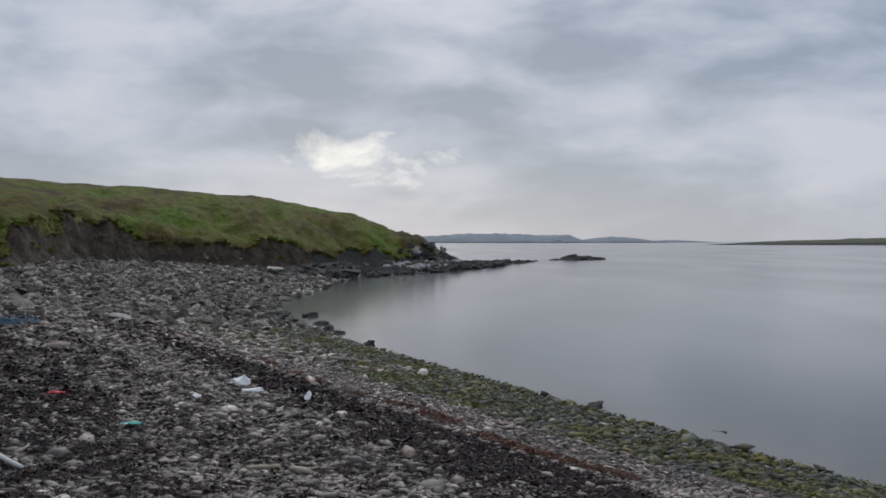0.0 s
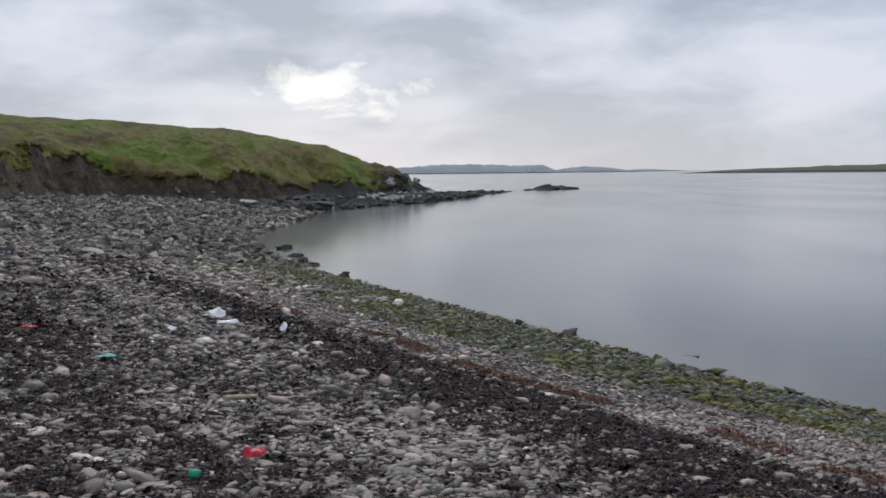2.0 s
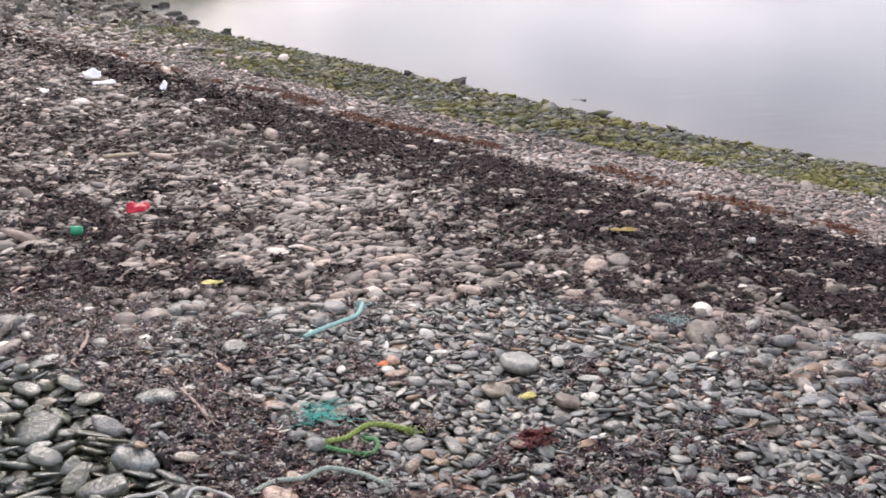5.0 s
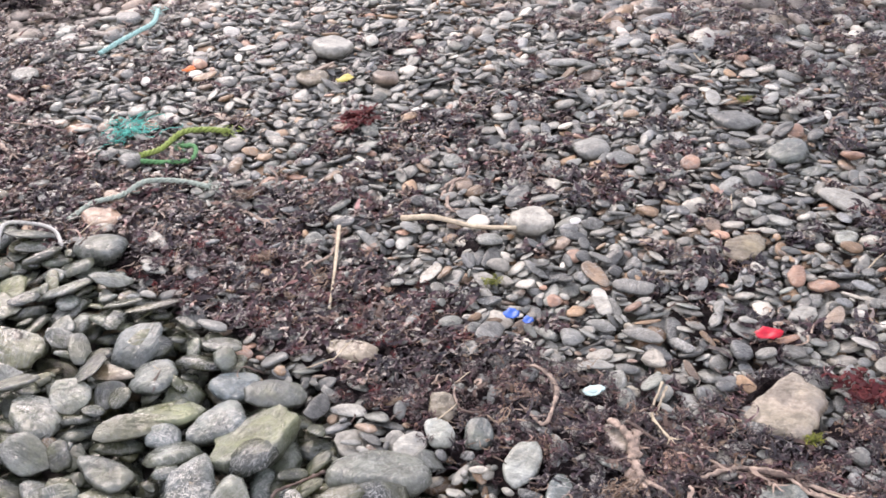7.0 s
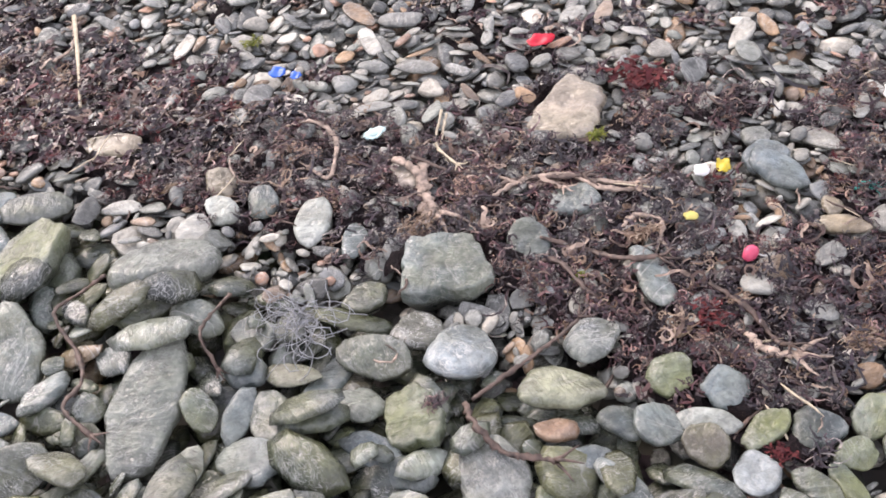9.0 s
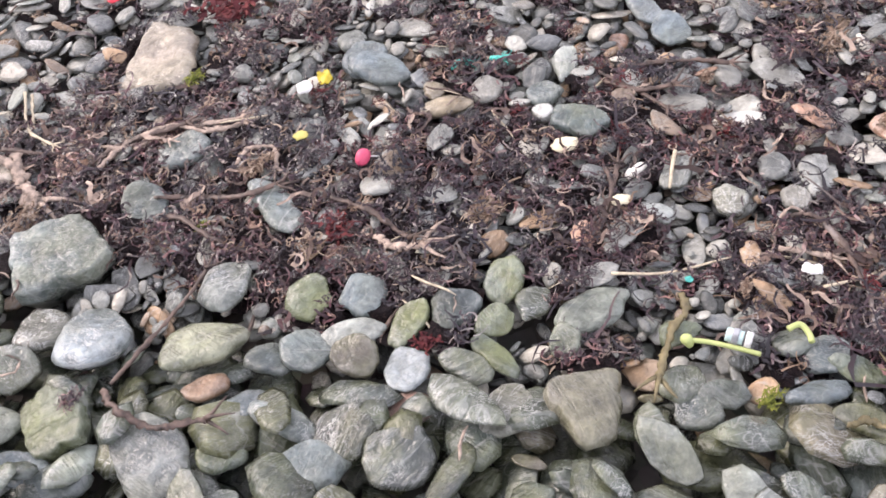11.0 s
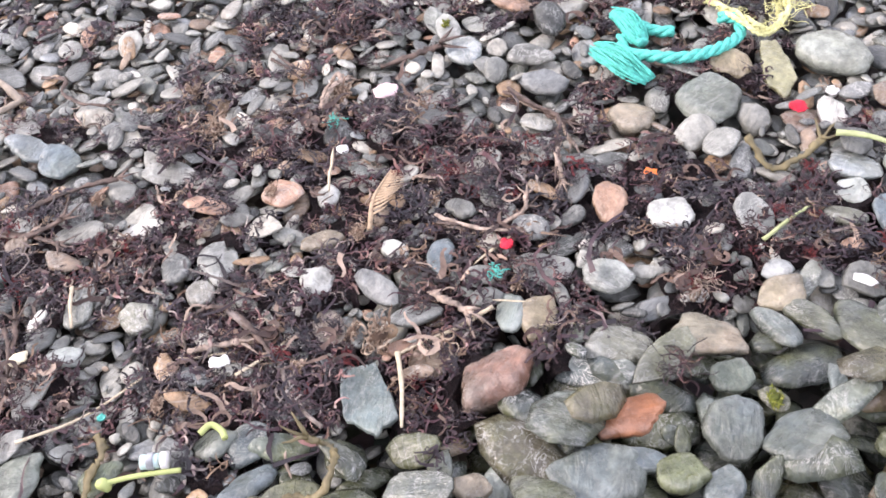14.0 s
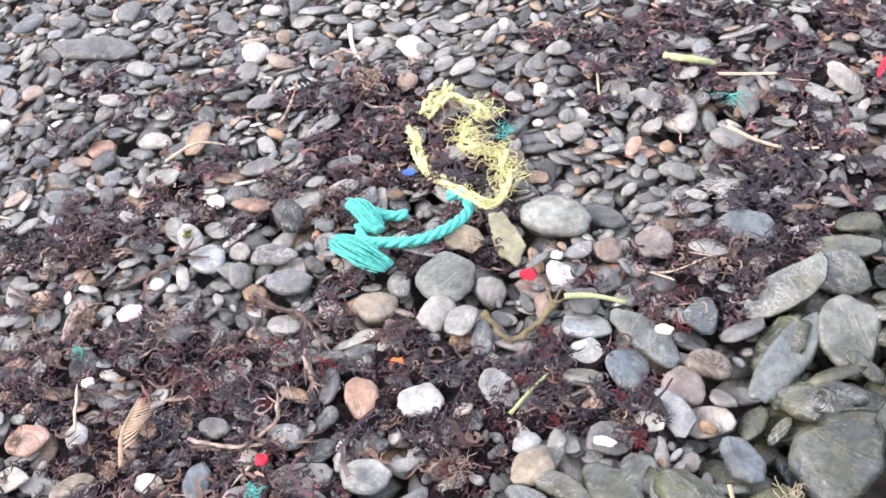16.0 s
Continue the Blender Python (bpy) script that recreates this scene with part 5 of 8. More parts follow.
def strew(seed, spacing, test, size, x0, x1, y0, y1):
    """Places on a jittered lattice where test(x, y) holds."""
    r = np.random.default_rng(seed)
    X, Y = np.meshgrid(np.arange(x0, x1, spacing), np.arange(y0, y1, spacing * 0.9))
    X = X + spacing * (0.5 * (np.arange(X.shape[0]) % 2)[:, None] + r.uniform(-0.42, 0.42, X.shape))
    Y = Y + spacing * r.uniform(-0.42, 0.42, Y.shape)
    x, y = X.ravel(), Y.ravel()
    ok = test(x, y)
    x, y = x[ok], y[ok]
    s = size * np.exp(r.normal(-0.05, 0.40, len(x)))
    return np.stack([x, y, s], -1), r


def in_view(x, y, lo, hi):
    d = np.hypot(x, y)
    az = np.degrees(np.arctan2(x, y))
    return (d > lo) & (d < hi) & (az > -26) & (az < np.where(d < 12, 40, 26))


def near_patch(x, y):
    q, p = shore_q(x, y)
    return (q > PILE[0] + 0.06) & (q < PILE[1] - 0.06) & (p > PILE[2] + 0.06) & (p < PILE[3] - 0.06)


def ring(seed, lo, hi, spacing, size, q0, q1):
    def test(x, y):
        q, p = shore_q(x, y)
        b = bank_at(x, y)[0]
        z = beach(x, y)
        return in_view(x, y, lo, hi) & ~near_patch(x, y) & (q >= q0) & (q < q1) & (b < 0.2) & (z > 0.004)
    got, r = strew(seed, spacing, test, size, -32, 12, 0, 92)
    w = wrack(got[:, 0], got[:, 1])
    return got[r.random(len(w)) > 0.68 * w]


def fringe_of(x, y):
    """Beside the nearest strand, close to the edge of the walker's sight."""
    q, p = shore_q(x, y)
    az = np.degrees(np.arctan2(x - 0.3, y + 0.3))
    return (np.hypot(x - 0.3, y) < 4.2) & ~near_patch(x, y) & (q > -0.8) & (q < 4.4) & (az > -30) & (az < 100)


fringe, _ = strew(40, 0.041, fringe_of, 0.0235, -3, 5, -3, 5)
lay("pebbles", "grey pebbles of the upper beach", fringe, FLAT_ROUGH, [M_PEBBLE], 41, tilt=0.3)


def out_of_way(x, y):
    """Round and behind the walker, past the strand that he looks at."""
    return (np.hypot(x, y) < 9.5) & ~near_patch(x, y) & ~fringe_of(x, y) & ~in_view(x, y, 3.6, 99) & (beach(x, y) > 0.01)


around, _ = strew(60, 0.12, out_of_way, 0.068, -11, 11, -11, 11)
lay("cobbles", "grey cobbles of the beach all round", around, FLAT_ROUGH, [M_COBBLE], 63)
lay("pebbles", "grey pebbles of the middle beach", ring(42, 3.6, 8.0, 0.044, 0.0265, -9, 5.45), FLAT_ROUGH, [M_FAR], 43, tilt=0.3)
lay("pebbles", "pale mixed pebbles below the tide wrack", ring(44, 3.6, 9.0, 0.038, 0.019, 5.45, 6.95), FLAT_ROUGH, [M_SHORE], 45, tilt=0.3)
lay("pebbles", "pebbles coated with green algae at the water", ring(46, 3.6, 10.0, 0.044, 0.021, 6.85, 9.6), FLAT_ROUGH, [M_ALGAE], 47)
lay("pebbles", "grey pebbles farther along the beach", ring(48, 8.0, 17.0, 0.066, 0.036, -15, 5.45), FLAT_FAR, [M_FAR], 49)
lay("pebbles", "pale mixed pebbles along the lower beach", ring(50, 9.0, 22.0, 0.060, 0.028, 5.45, 6.7), FLAT_FAR, [M_SHORE], 51)
lay("pebbles", "green pebbles along the edge of the water", ring(52, 10.0, 30.0, 0.085, 0.040, 6.6, 12.5), FLAT_FAR, [M_ALGAE], 53)
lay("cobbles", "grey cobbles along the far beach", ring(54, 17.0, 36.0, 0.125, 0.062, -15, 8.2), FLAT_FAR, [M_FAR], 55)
lay("boulders", "dark angular boulders below the bank", ring(56, 24.0, 95.0, 0.46, 0.115, -15, 50), CRAG, [M_BOULDER], 57, flat=(0.25, 0.55), tilt=0.5, long=(1.1, 2.6), smooth=False)
lay("boulders", "grey stones of the upper far beach", ring(58, 26.0, 75.0, 0.29, 0.095, -30, 50), CHIP, [M_BOULDER], 59, flat=(0.25, 0.6), tilt=0.5, long=(1.0, 2.2), smooth=False)


# ---- cast-up seaweed ----
def tuft(seed, strands, steps, reach, width, height, curl=0.75, length=1.0):
    """A tangle of narrow curling strips."""
    r = np.random.default_rng(seed)
    V, F = [], []
    for _ in range(strands):
        p = np.array([*r.uniform(-0.45, 0.45, 2) * reach, r.uniform(0.1, 0.6) * height])
        a, turn = r.uniform(0, 6.28), r.normal(0, curl)
        rise = r.uniform(0.0, 0.55)
        k = len(V)
        step = length * reach * r.uniform(0.5, 1.1) / steps
        w0 = width * r.uniform(0.5, 1.4)
        for i in range(steps + 1):
            w = w0 * (1 - 0.6 * i / steps)
            lean = r.uniform(-0.6, 0.6)
            side = np.array([-math.sin(a), math.cos(a), lean]) * w
            V += [p - side, p + side]
            p = p + np.array([math.cos(a), math.sin(a), rise * math.cos(3.0 * i / steps)]) * step
            p[2] = max(p[2], 0.0)
            a += turn + r.normal(0, 0.35)
        for i in range(steps):
            F += [(k + 2 * i, k + 2 * i + 1, k + 2 * i + 3), (k + 2 * i, k + 2 * i + 3, k + 2 * i + 2)]
    return np.array(V), np.array(F)


TUFTS = [tuft(200 + i, 15, 4, 0.024, 0.0014, 0.026, 1.25, 0.9) for i in range(7)] + [tuft(215 + i, 8, 4, 0.026, 0.0025, 0.024, 1.5, 0.9) for i in range(4)] + [tuft(220 + i, 22, 3, 0.020, 0.0009, 0.022, 1.2) for i in range(3)]
TUFTS_MID = [tuft(240 + i, 14, 3, 0.042, 0.0042, 0.024, 1.0, 0.7) for i in range(8)]
TUFTS_FAR = [tuft(230 + i, 11, 2, 0.075, 0.0105, 0.022, 1.2, 0.6) for i in range(8)]
FRONDS = [tuft(260 + i, 5, 5, 0.10, 0.0030, 0.02) for i in range(6)]


def heap(name, label, spots, templates, mats, seed, size=(0.7, 1.35), lift=0.010):
    r = np.random.default_rng(seed)
    n = len(spots)
    s = r.uniform(*size, n)
    M = turns(r.uniform(0, 6.28, n), np.abs(r.normal(0, 0.2, n)), r.uniform(0, 6.28, n)) * s[:, None, None]
    x, y = spots[:, 0], spots[:, 1]
    z = ground_z(x, y) + resting(x, y) - 0.012 + lift * r.uniform(0.3, 1.3, n)
    ob = new(name, joined(name, templates, r.integers(0, len(templates), n), np.stack([x, y, z], -1), M, mats, False))
    return tagged(ob, label, "seaweed", kind="stuff")


def mat_height(x, y, w, lumps):
    """Height of the matted weed over the bare beach: it fills the hollows first, then closes over the stones."""
    q, p = shore_q(x, y)
    i, j = cells(q, p)
    level = np.where(near_patch(x, y), LEVEL[i, j], 0.006)
    return level - 0.019 - 0.035 * (HELD[i, j] & near_patch(x, y)) + 0.010 * smooth01((w - 0.35) / 0.6) + 0.018 * lumps


LEVEL = spread(REST, 8)


def resting(x, y):
    """Height over the bare beach on which light things lie: stones, or the weed between them."""
    x, y = np.asarray(x, float), np.asarray(y, float)
    q, p = shore_q(x, y)
    i, j = cells(q, p)
    w = wrack(x, y)
    return np.where(near_patch(x, y), np.maximum(REST[i, j], np.where(w > 0.45, mat_height(x, y, w, 0.5), -1)), 0.022)


def mat_of_weed(name, label, q0, q1, p0, p1, step, keep_over):
    """The matted underside of the wrack: a lumpy sheet where it lies thick."""
    qs, ps = np.arange(q0, q1, step), np.arange(p0, p1, step)
    Q, P = np.meshgrid(qs, ps)
    X, Y = from_qp(Q, P)
    w = wrack(X, Y)
    k = 0.55 / step
    lumps = 1.1 * fnoise(k * X, k * Y) + 0.9 * fnoise(0.35 * k * X + 8, 0.35 * k * Y) - 0.5
    Z = beach(X, Y) + mat_height(X, Y, w, lumps)
    X = X + step * 0.5 * (fnoise(k * X + 11, k * Y) - 0.5)
    n, r = len(qs), len(ps)
    idx = np.arange(n * r).reshape(r, n)
    F = np.stack([idx[:-1, :-1], idx[:-1, 1:], idx[1:, 1:], idx[1:, :-1]], -1).reshape(-1, 4)
    thickly = (w[:-1, :-1] > keep_over) & (w[1:, 1:] > keep_over) & (near_patch(X, Y) | in_view(X, Y, 2.5, 26))[:-1, :-1]
    F = F[thickly.ravel()]
    used = np.unique(F)
    back = np.full(n * r, -1)
    back[used] = np.arange(len(used))
    me = mesh_of(name, np.stack([X, Y, Z], -1).reshape(-1, 3)[used], back[F], [M_MAT])
    return tagged(new(name, me), label, "seaweed", kind="stuff")


mat_of_weed("wrack_mat", "matted dark seaweed pressed into the pebbles", 0.7, 2.9, -2.1, 3.3, 0.009, 0.42)
mat_of_weed("wrack_mat", "thick black mat of seaweed in the tide band", 3.0, 5.6, 0.5, 20.0, 0.05, 0.62)


def wrack_spots(seed, spacing, lo, hi, inside):
    r = np.random.default_rng(seed)
    got, _ = strew(seed, spacing, inside, 1.0, -14, 8, -4, 26)
    d = np.hypot(got[:, 0], got[:, 1])
    w = wrack(got[:, 0], got[:, 1])
    # the larger stones keep their backs clear
    clear = np.ones(len(got), bool)
    for hx, hy, ha, hb, hyaw, _ in TAKEN:
        u, v = (got[:, 0] - hx) * math.cos(hyaw) + (got[:, 1] - hy) * math.sin(hyaw), (got[:, 1] - hy) * math.cos(hyaw) - (got[:, 0] - hx) * math.sin(hyaw)
        clear &= (u / ha) ** 2 + (v / hb) ** 2 > 0.85
    if hi < 5:
        i, j = cells(*shore_q(got[:, 0], got[:, 1]))
        proud = np.where(near_patch(got[:, 0], got[:, 1]), REST[i, j] - mat_height(got[:, 0], got[:, 1], w, 0.5), 0)
        clear &= (proud < 0.012) | (r.random(len(got)) < 0.10)
    return got[(d > lo) & (d < hi) & clear & (r.random(len(w)) < w)]


close = lambda x, y: near_patch(x, y) | ((np.hypot(x, y) < 4.4) & (shore_q(x, y)[1] > -2.7))
spots = wrack_spots(301, 0.0195, 0.0, 4.4, close)
away = np.hypot(spots[:, 0] - 0.3, spots[:, 1]) > 1.6
heap("wrack", "dark purple-brown seaweed tangle cast up on the pebbles", spots[~away], TUFTS, [M_WEED], 302)
heap("wrack", "dark clumps of seaweed lying among grey pebbles", spots[away][::3], TUFTS_MID, [M_WEED], 317)
heap("wrack", "long dark ribbons of seaweed in the tide line", wrack_spots(303, 0.19, 0.0, 4.4, close), FRONDS, [M_WEED], 304, (0.6, 1.2), 0.016)
reds = wrack_spots(305, 0.06, 0.0, 4.4, lambda x, y: near_patch(x, y) & (fnoise(2.3 * x + 60, 2.3 * y + 8) > 0.64))
heap("wrack", "dark red seaweed scraps among the wrack", reds, TUFTS, [M_WEED_RED], 306, (0.6, 1.1), 0.016)
tans = wrack_spots(307, 0.075, 0.0, 4.4, close)
heap("wrack", "dried pale brown seaweed scraps", tans, [tuft(280 + i, 5 + 2 * (i % 3), 5, 0.030, 0.0016 + 0.0005 * (i % 2), 0.022, 1.0, 1.1) for i in range(6)], [M_WEED_TAN], 308, (0.5, 1.2), 0.014)
shreds = wrack_spots(318, 0.062, 0.0, 4.4, close)
heap("wrack", "crumpled brown kelp shreds curled in the wrack", shreds, [tuft(290 + i, 2 + i % 2, 6, 0.042, 0.0030 + 0.0006 * (i % 3), 0.020, 0.7, 1.1) for i in range(8)], [M_SHRED], 319, (0.5, 1.2), 0.018)
heap("wrack", "broad black band of seaweed along the tide line", wrack_spots(309, 0.052, 4.4, 11.0, lambda x, y: in_view(x, y, 4.2, 11.0)), TUFTS_FAR, [M_WEED_FAR], 310, (0.7, 1.35), 0.010)
heap("wrack", "black band of seaweed farther along the shore", wrack_spots(311, 0.10, 11.0, 26.0, lambda x, y: in_view(x, y, 10.8, 26.0)), TUFTS_FAR, [M_WEED_FAR], 312, (1.3, 2.4), 0.016)


def rust_line(x, y):
    q, p = shore_q(x, y)
    mid = 5.72 + 0.12 * np.sin(1.3 * p) + 0.15 * (fnoise(0.8 * x, 0.8 * y) - 0.5)
    return in_view(x, y, 4.0, 24) & (np.abs(q - mid) < 0.12) & (fnoise(1.7 * x + 3, 1.7 * y + 50) > 0.47)


rust, _ = strew(313, 0.062, rust_line, 1.0, -14, 8, 2, 26)
heap("wrack", "thin rust-coloured line of seaweed on pale pebbles", rust, TUFTS_FAR, [M_WEED_ORANGE], 314, (0.5, 1.0), 0.012)


def green_patch(x, y):
    q, p = shore_q(x, y)
    edge = beach(x, y)
    return in_view(x, y, 5.0, 30) & (q > 6.9) & (edge > 0.035) & (fnoise(1.1 * x + 13, 1.1 * y + 5) > 0.36)


greens, _ = strew(315, 0.15, green_patch, 1.0, -14, 8, 4, 32)
heap("wrack", "green weed clinging to the lower stones", greens, TUFTS_FAR, [M_WEED_GREEN], 316, (0.35, 0.8), 0.018)


# ---- the headland ----
M_LICHEN = stone_material("lichen_rock", [(0.0, (0.30, 0.29, 0.26)), (0.5, (0.42, 0.41, 0.38)), (0.8, (0.55, 0.54, 0.51))], coat=(0.12, 0.12, 0.11), coat_amount=0.35, veins=0.1, grain=6.0, rough=0.9, gloss=0.2)


def rock(x, y, a, b, c, yaw, seed, label, sink=0.3, mat=None):
    V, F = stone_shape(icosphere(2), seed, 0.9, lumps=0.5)
    r = np.random.default_rng(seed)
    V = V + 0.16 * np.sin(V[:, [1, 2, 0]] * 6 + r.uniform(0, 6, 3)) + 0.08 * np.sign(np.sin(V[:, [2, 0, 1]] * 11 + r.uniform(0, 6, 3))) + r.normal(0, 0.035, V.shape)
    me = mesh_of("rock", V * (a, b, c), F, [mat or M_BOULDER], False)
    ob = new("rock", me)
    ob.matrix_basis = Matrix.Translation((x, y, max(float(ground_z(x, y)), -0.3) + c * sink)) @ Euler((0, 0, yaw)).to_matrix().to_4x4()
    return tagged(ob, label, "rock", "rocks round the headland")


hr = random.Random(11)
for i in range(230):
    y = 61 + 31 * hr.random() ** 0.8
    xs = float(table(y, SHORE))
    x = xs - hr.uniform(-0.3, 4.6)
    if float(bank_at(np.array(x), np.array(y))[0]) > 1.6:
        continue
    s = hr.uniform(0.25, 0.62)
    rock(x, y, s * hr.uniform(0.9, 1.9), s, s * hr.uniform(0.45, 0.9), hr.uniform(0, 3), 400 + i, "dark jagged shore rock with pale lichen at the headland", 0.35, M_CLIFF)
for i in range(56):
    y = 74 + 16 * hr.random()
    x = float(table(y, SHORE)) - hr.uniform(1.0, 3.8)
    s = hr.uniform(0.18, 0.42)
    rock(x, y, s * 1.6, s, s * 0.8, hr.uniform(0, 3), 830 + i, "pale lichen-covered rock below the headland turf", 0.9, M_LICHEN)
for i in range(40):
    t = i / 39
    x, y = 2.6 + 7.6 * t + hr.uniform(-0.7, 0.7), 90 + 29 * t + hr.uniform(-2, 2)
    s = hr.uniform(0.30, 0.62) * (1 - 0.4 * t)
    rock(x, y, s * 1.9, s * 1.4, s * 0.85, hr.uniform(-0.6, 0.6), 700 + i, "dark low rock of the reef running out to sea", 0.7, M_CLIFF)
for i in range(26):
    t = i / 25
    x, y = 10.5 + 9.2 * t + hr.uniform(-0.2, 0.2), 122 + 10 * t
    s = hr.uniform(0.25, 0.55) * (0.45 if t < 0.35 else 1.25 - abs(t - 0.62))
    rock(x, y, s * 2.2, s * 1.4, s * 0.85, hr.uniform(-0.3, 0.3), 760 + i, "dark skerry standing just above the sea", 0.7, M_CLIFF)
for sx, sy, s in ((-4.0, 32.2, 0.24), (-4.8, 31.6, 0.26), (-3.4, 29.0, 0.2), (-2.6, 26.0, 0.16), (2.15, 14.6, 0.12), (1.5, 15.4, 0.1), (-1.6, 23.0, 0.14), (3.35, 12.6, 0.09), (-3.0, 27.5, 0.2)):
    rock(sx, sy, s * 1.5, s, s * 0.6, hr.uniform(0, 3), 600 + int(100 * s), "dark weedy rock awash at the waterline", 0.3, M_CLIFF)


# ---- grass on the bank and hill ----
def grass_tuft(seed, blades, h):
    r = np.random.default_rng(seed)
    V, F = [], []
    for _ in range(blades):
        p = r.uniform(-0.5, 0.5, 2) * h * 0.9
        a = r.uniform(0, 6.28)
        lean = r.uniform(0.2, 0.9) * h
        w = h * 0.12
        k = len(V)
        V += [(p[0] - w * math.sin(a), p[1] + w * math.cos(a), -0.05), (p[0] + w * math.sin(a), p[1] - w * math.cos(a), -0.05),
              (p[0] + lean * math.cos(a), p[1] + lean * math.sin(a), h * r.uniform(0.5, 1))]
        F.append((k, k + 1, k + 2))
    return np.array(V), np.array(F)


def build_grass():
    r = np.random.default_rng(77)
    x = r.uniform(-45, 4, 90000)
    y = r.uniform(22, 104, 90000)
    z, up = land(x, y)
    az = np.degrees(np.arctan2(x, y))
    line = turf_line(x, y)
    ok = (az > -26) & (up > line) & (up < np.minimum(np.maximum(0.97, line + 0.1), 0.985))
    x, y, z = x[ok], y[ok], z[ok]
    n = len(x)
    T = [grass_tuft(700 + i, 7, 0.17) for i in range(6)]
    s = r.uniform(0.5, 1.25, n)
    M = turns(r.uniform(0, 6.28, n), np.zeros(n), np.zeros(n)) * s[:, None, None]
    me = joined("grass", T, r.integers(0, 6, n), np.stack([x, y, z], -1), M, [M_GRASS], False)
    tagged(new("grass", me), "rough green grass tufts on the hill and bank", "grass", kind="stuff")


build_grass()


def build_turf():
    """Clods of turf that hang torn over the edge of the bank, and some that have slid down its face."""
    r = np.random.default_rng(78)
    x, y = r.uniform(-24, 4, 60000), r.uniform(40, 92, 60000)
    _, up = land(x, y)
    over = up - turf_line(x, y)
    keep = (up > 0.05) & (up < 0.999) & ((np.abs(over - 0.02) < 0.05) | ((over < -0.05) & (r.random(len(x)) < 0.02)))
    keep &= (np.degrees(np.arctan2(x, y)) > -25) & (x < -2)
    x, y, over = x[keep][:2600], y[keep][:2600], over[keep][:2600]
    n = len(x)
    s = r.uniform(0.12, 0.30, n) * np.where(over < -0.05, 0.7, 1.0)
    M = turns(r.uniform(0, 6.28, n), np.abs(r.normal(0, 0.35, n)), r.uniform(0, 6.28, n)) * (s[:, None] * np.array([1.3, 1.0, 0.55]))[:, None, :]
    me = joined("turf", CRAG, r.integers(0, len(CRAG), n), np.stack([x, y, ground_z(x, y) + 0.10], -1), M, [M_GRASS], False)
    tagged(new("turf", me), "torn clods of green turf hanging over the eroded bank", "turf", kind="stuff")


build_turf()


# ---- things cast up on the beach ----
M_STRAW = plain("dry_straw", (0.50, 0.42, 0.30), 0.7, 0.3, 90)
M_REED = plain("green_reed", (0.36, 0.40, 0.20), 0.6, 0.3, 70)
M_DRIFT = plain("grey_driftwood", (0.27, 0.225, 0.18), 0.85, 0.4, 60)
M_TWIG = plain("dark_twig", (0.16, 0.13, 0.115), 0.8, 0.75, 45)
M_KELP = plain("brown_kelp", (0.085, 0.056, 0.044), 0.55, 0.8, 70)
M_KELP_PALE = plain("pale_kelp", (0.29, 0.22, 0.175), 0.7, 0.75, 75)
M_FROND = plain("tan_frond", (0.40, 0.29, 0.19), 0.7, 0.35, 75)
M_KELP_OLIVE = plain("olive_kelp", (0.155, 0.125, 0.062), 0.5, 0.5, 45)
M_KELP_YEL = plain("yellow_kelp", (0.30, 0.22, 0.06), 0.6, 0.3, 45)
M_ROPE_TEAL = plain("turquoise_fibre", (0.07, 0.50, 0.42), 0.65, 0.35, 160)
M_ROPE_YELLOW = plain("yellow_fibre", (0.62, 0.60, 0.29), 0.75, 0.35, 120)
M_ROPE_GREY = plain("grey_green_fibre", (0.34, 0.40, 0.34), 0.8, 0.3, 140)
M_ROPE_WHITE = plain("white_fibre", (0.55, 0.54, 0.50), 0.8, 0.25, 140)
M_ROPE_LIME = plain("lime_fibre", (0.24, 0.31, 0.08), 0.75, 0.35, 140)
M_ROPE_GREEN = plain("green_fibre", (0.10, 0.27, 0.11), 0.75, 0.3, 140)
M_ROPE_PALE = plain("pale_turquoise_fibre", (0.33, 0.56, 0.52), 0.75, 0.25, 140)
M_ROPE_TAN = plain("beige_twine", (0.46, 0.40, 0.26), 0.8, 0.3, 120)
M_LIME = plain("lime_plastic", (0.40, 0.45, 0.17), 0.5, 0.15, 40)
M_LINE = plain("grey_line", (0.26, 0.27, 0.28), 0.5, 0.4, 90)
M_BLUE_NET = plain("blue_net", (0.07, 0.20, 0.30), 0.7, 0.3, 90)
M_RED = plain("red_plastic", (0.50, 0.010, 0.030), 0.45, 0.3, 40)
M_GREEN = plain("green_plastic", (0.02, 0.38, 0.20), 0.4, 0.2, 40)
M_TEAL = plain("turquoise_plastic", (0.04, 0.36, 0.31), 0.45, 0.2, 40)
M_TEALPALE = plain("pale_turquoise_plastic", (0.44, 0.58, 0.55), 0.5, 0.2, 40)
M_BLUE = plain("blue_plastic", (0.03, 0.13, 0.52), 0.4, 0.25, 40)
M_WHITE = plain("weathered_white", (0.62, 0.61, 0.58), 0.5, 0.12, 50)
M_BRIGHT = plain("bright_white_plastic", (0.84, 0.84, 0.83), 0.4, 0.06, 30)
M_PINKWHITE = plain("pink_white_shell", (0.68, 0.50, 0.50), 0.5, 0.35, 50)
M_CREAM = plain("cream_shell", (0.66, 0.58, 0.40), 0.5, 0.2, 50)
M_YELLOW = plain("faded_yellow", (0.52, 0.46, 0.13), 0.5, 0.25, 40)
M_YELLOW_HOT = plain("bright_yellow", (0.50, 0.38, 0.03), 0.45, 0.15, 40)
M_ORANGE = plain("orange_plastic", (0.68, 0.16, 0.03), 0.45, 0.2, 40)
M_PINK = plain("pink_plastic", (0.58, 0.075, 0.14), 0.45, 0.12, 60)


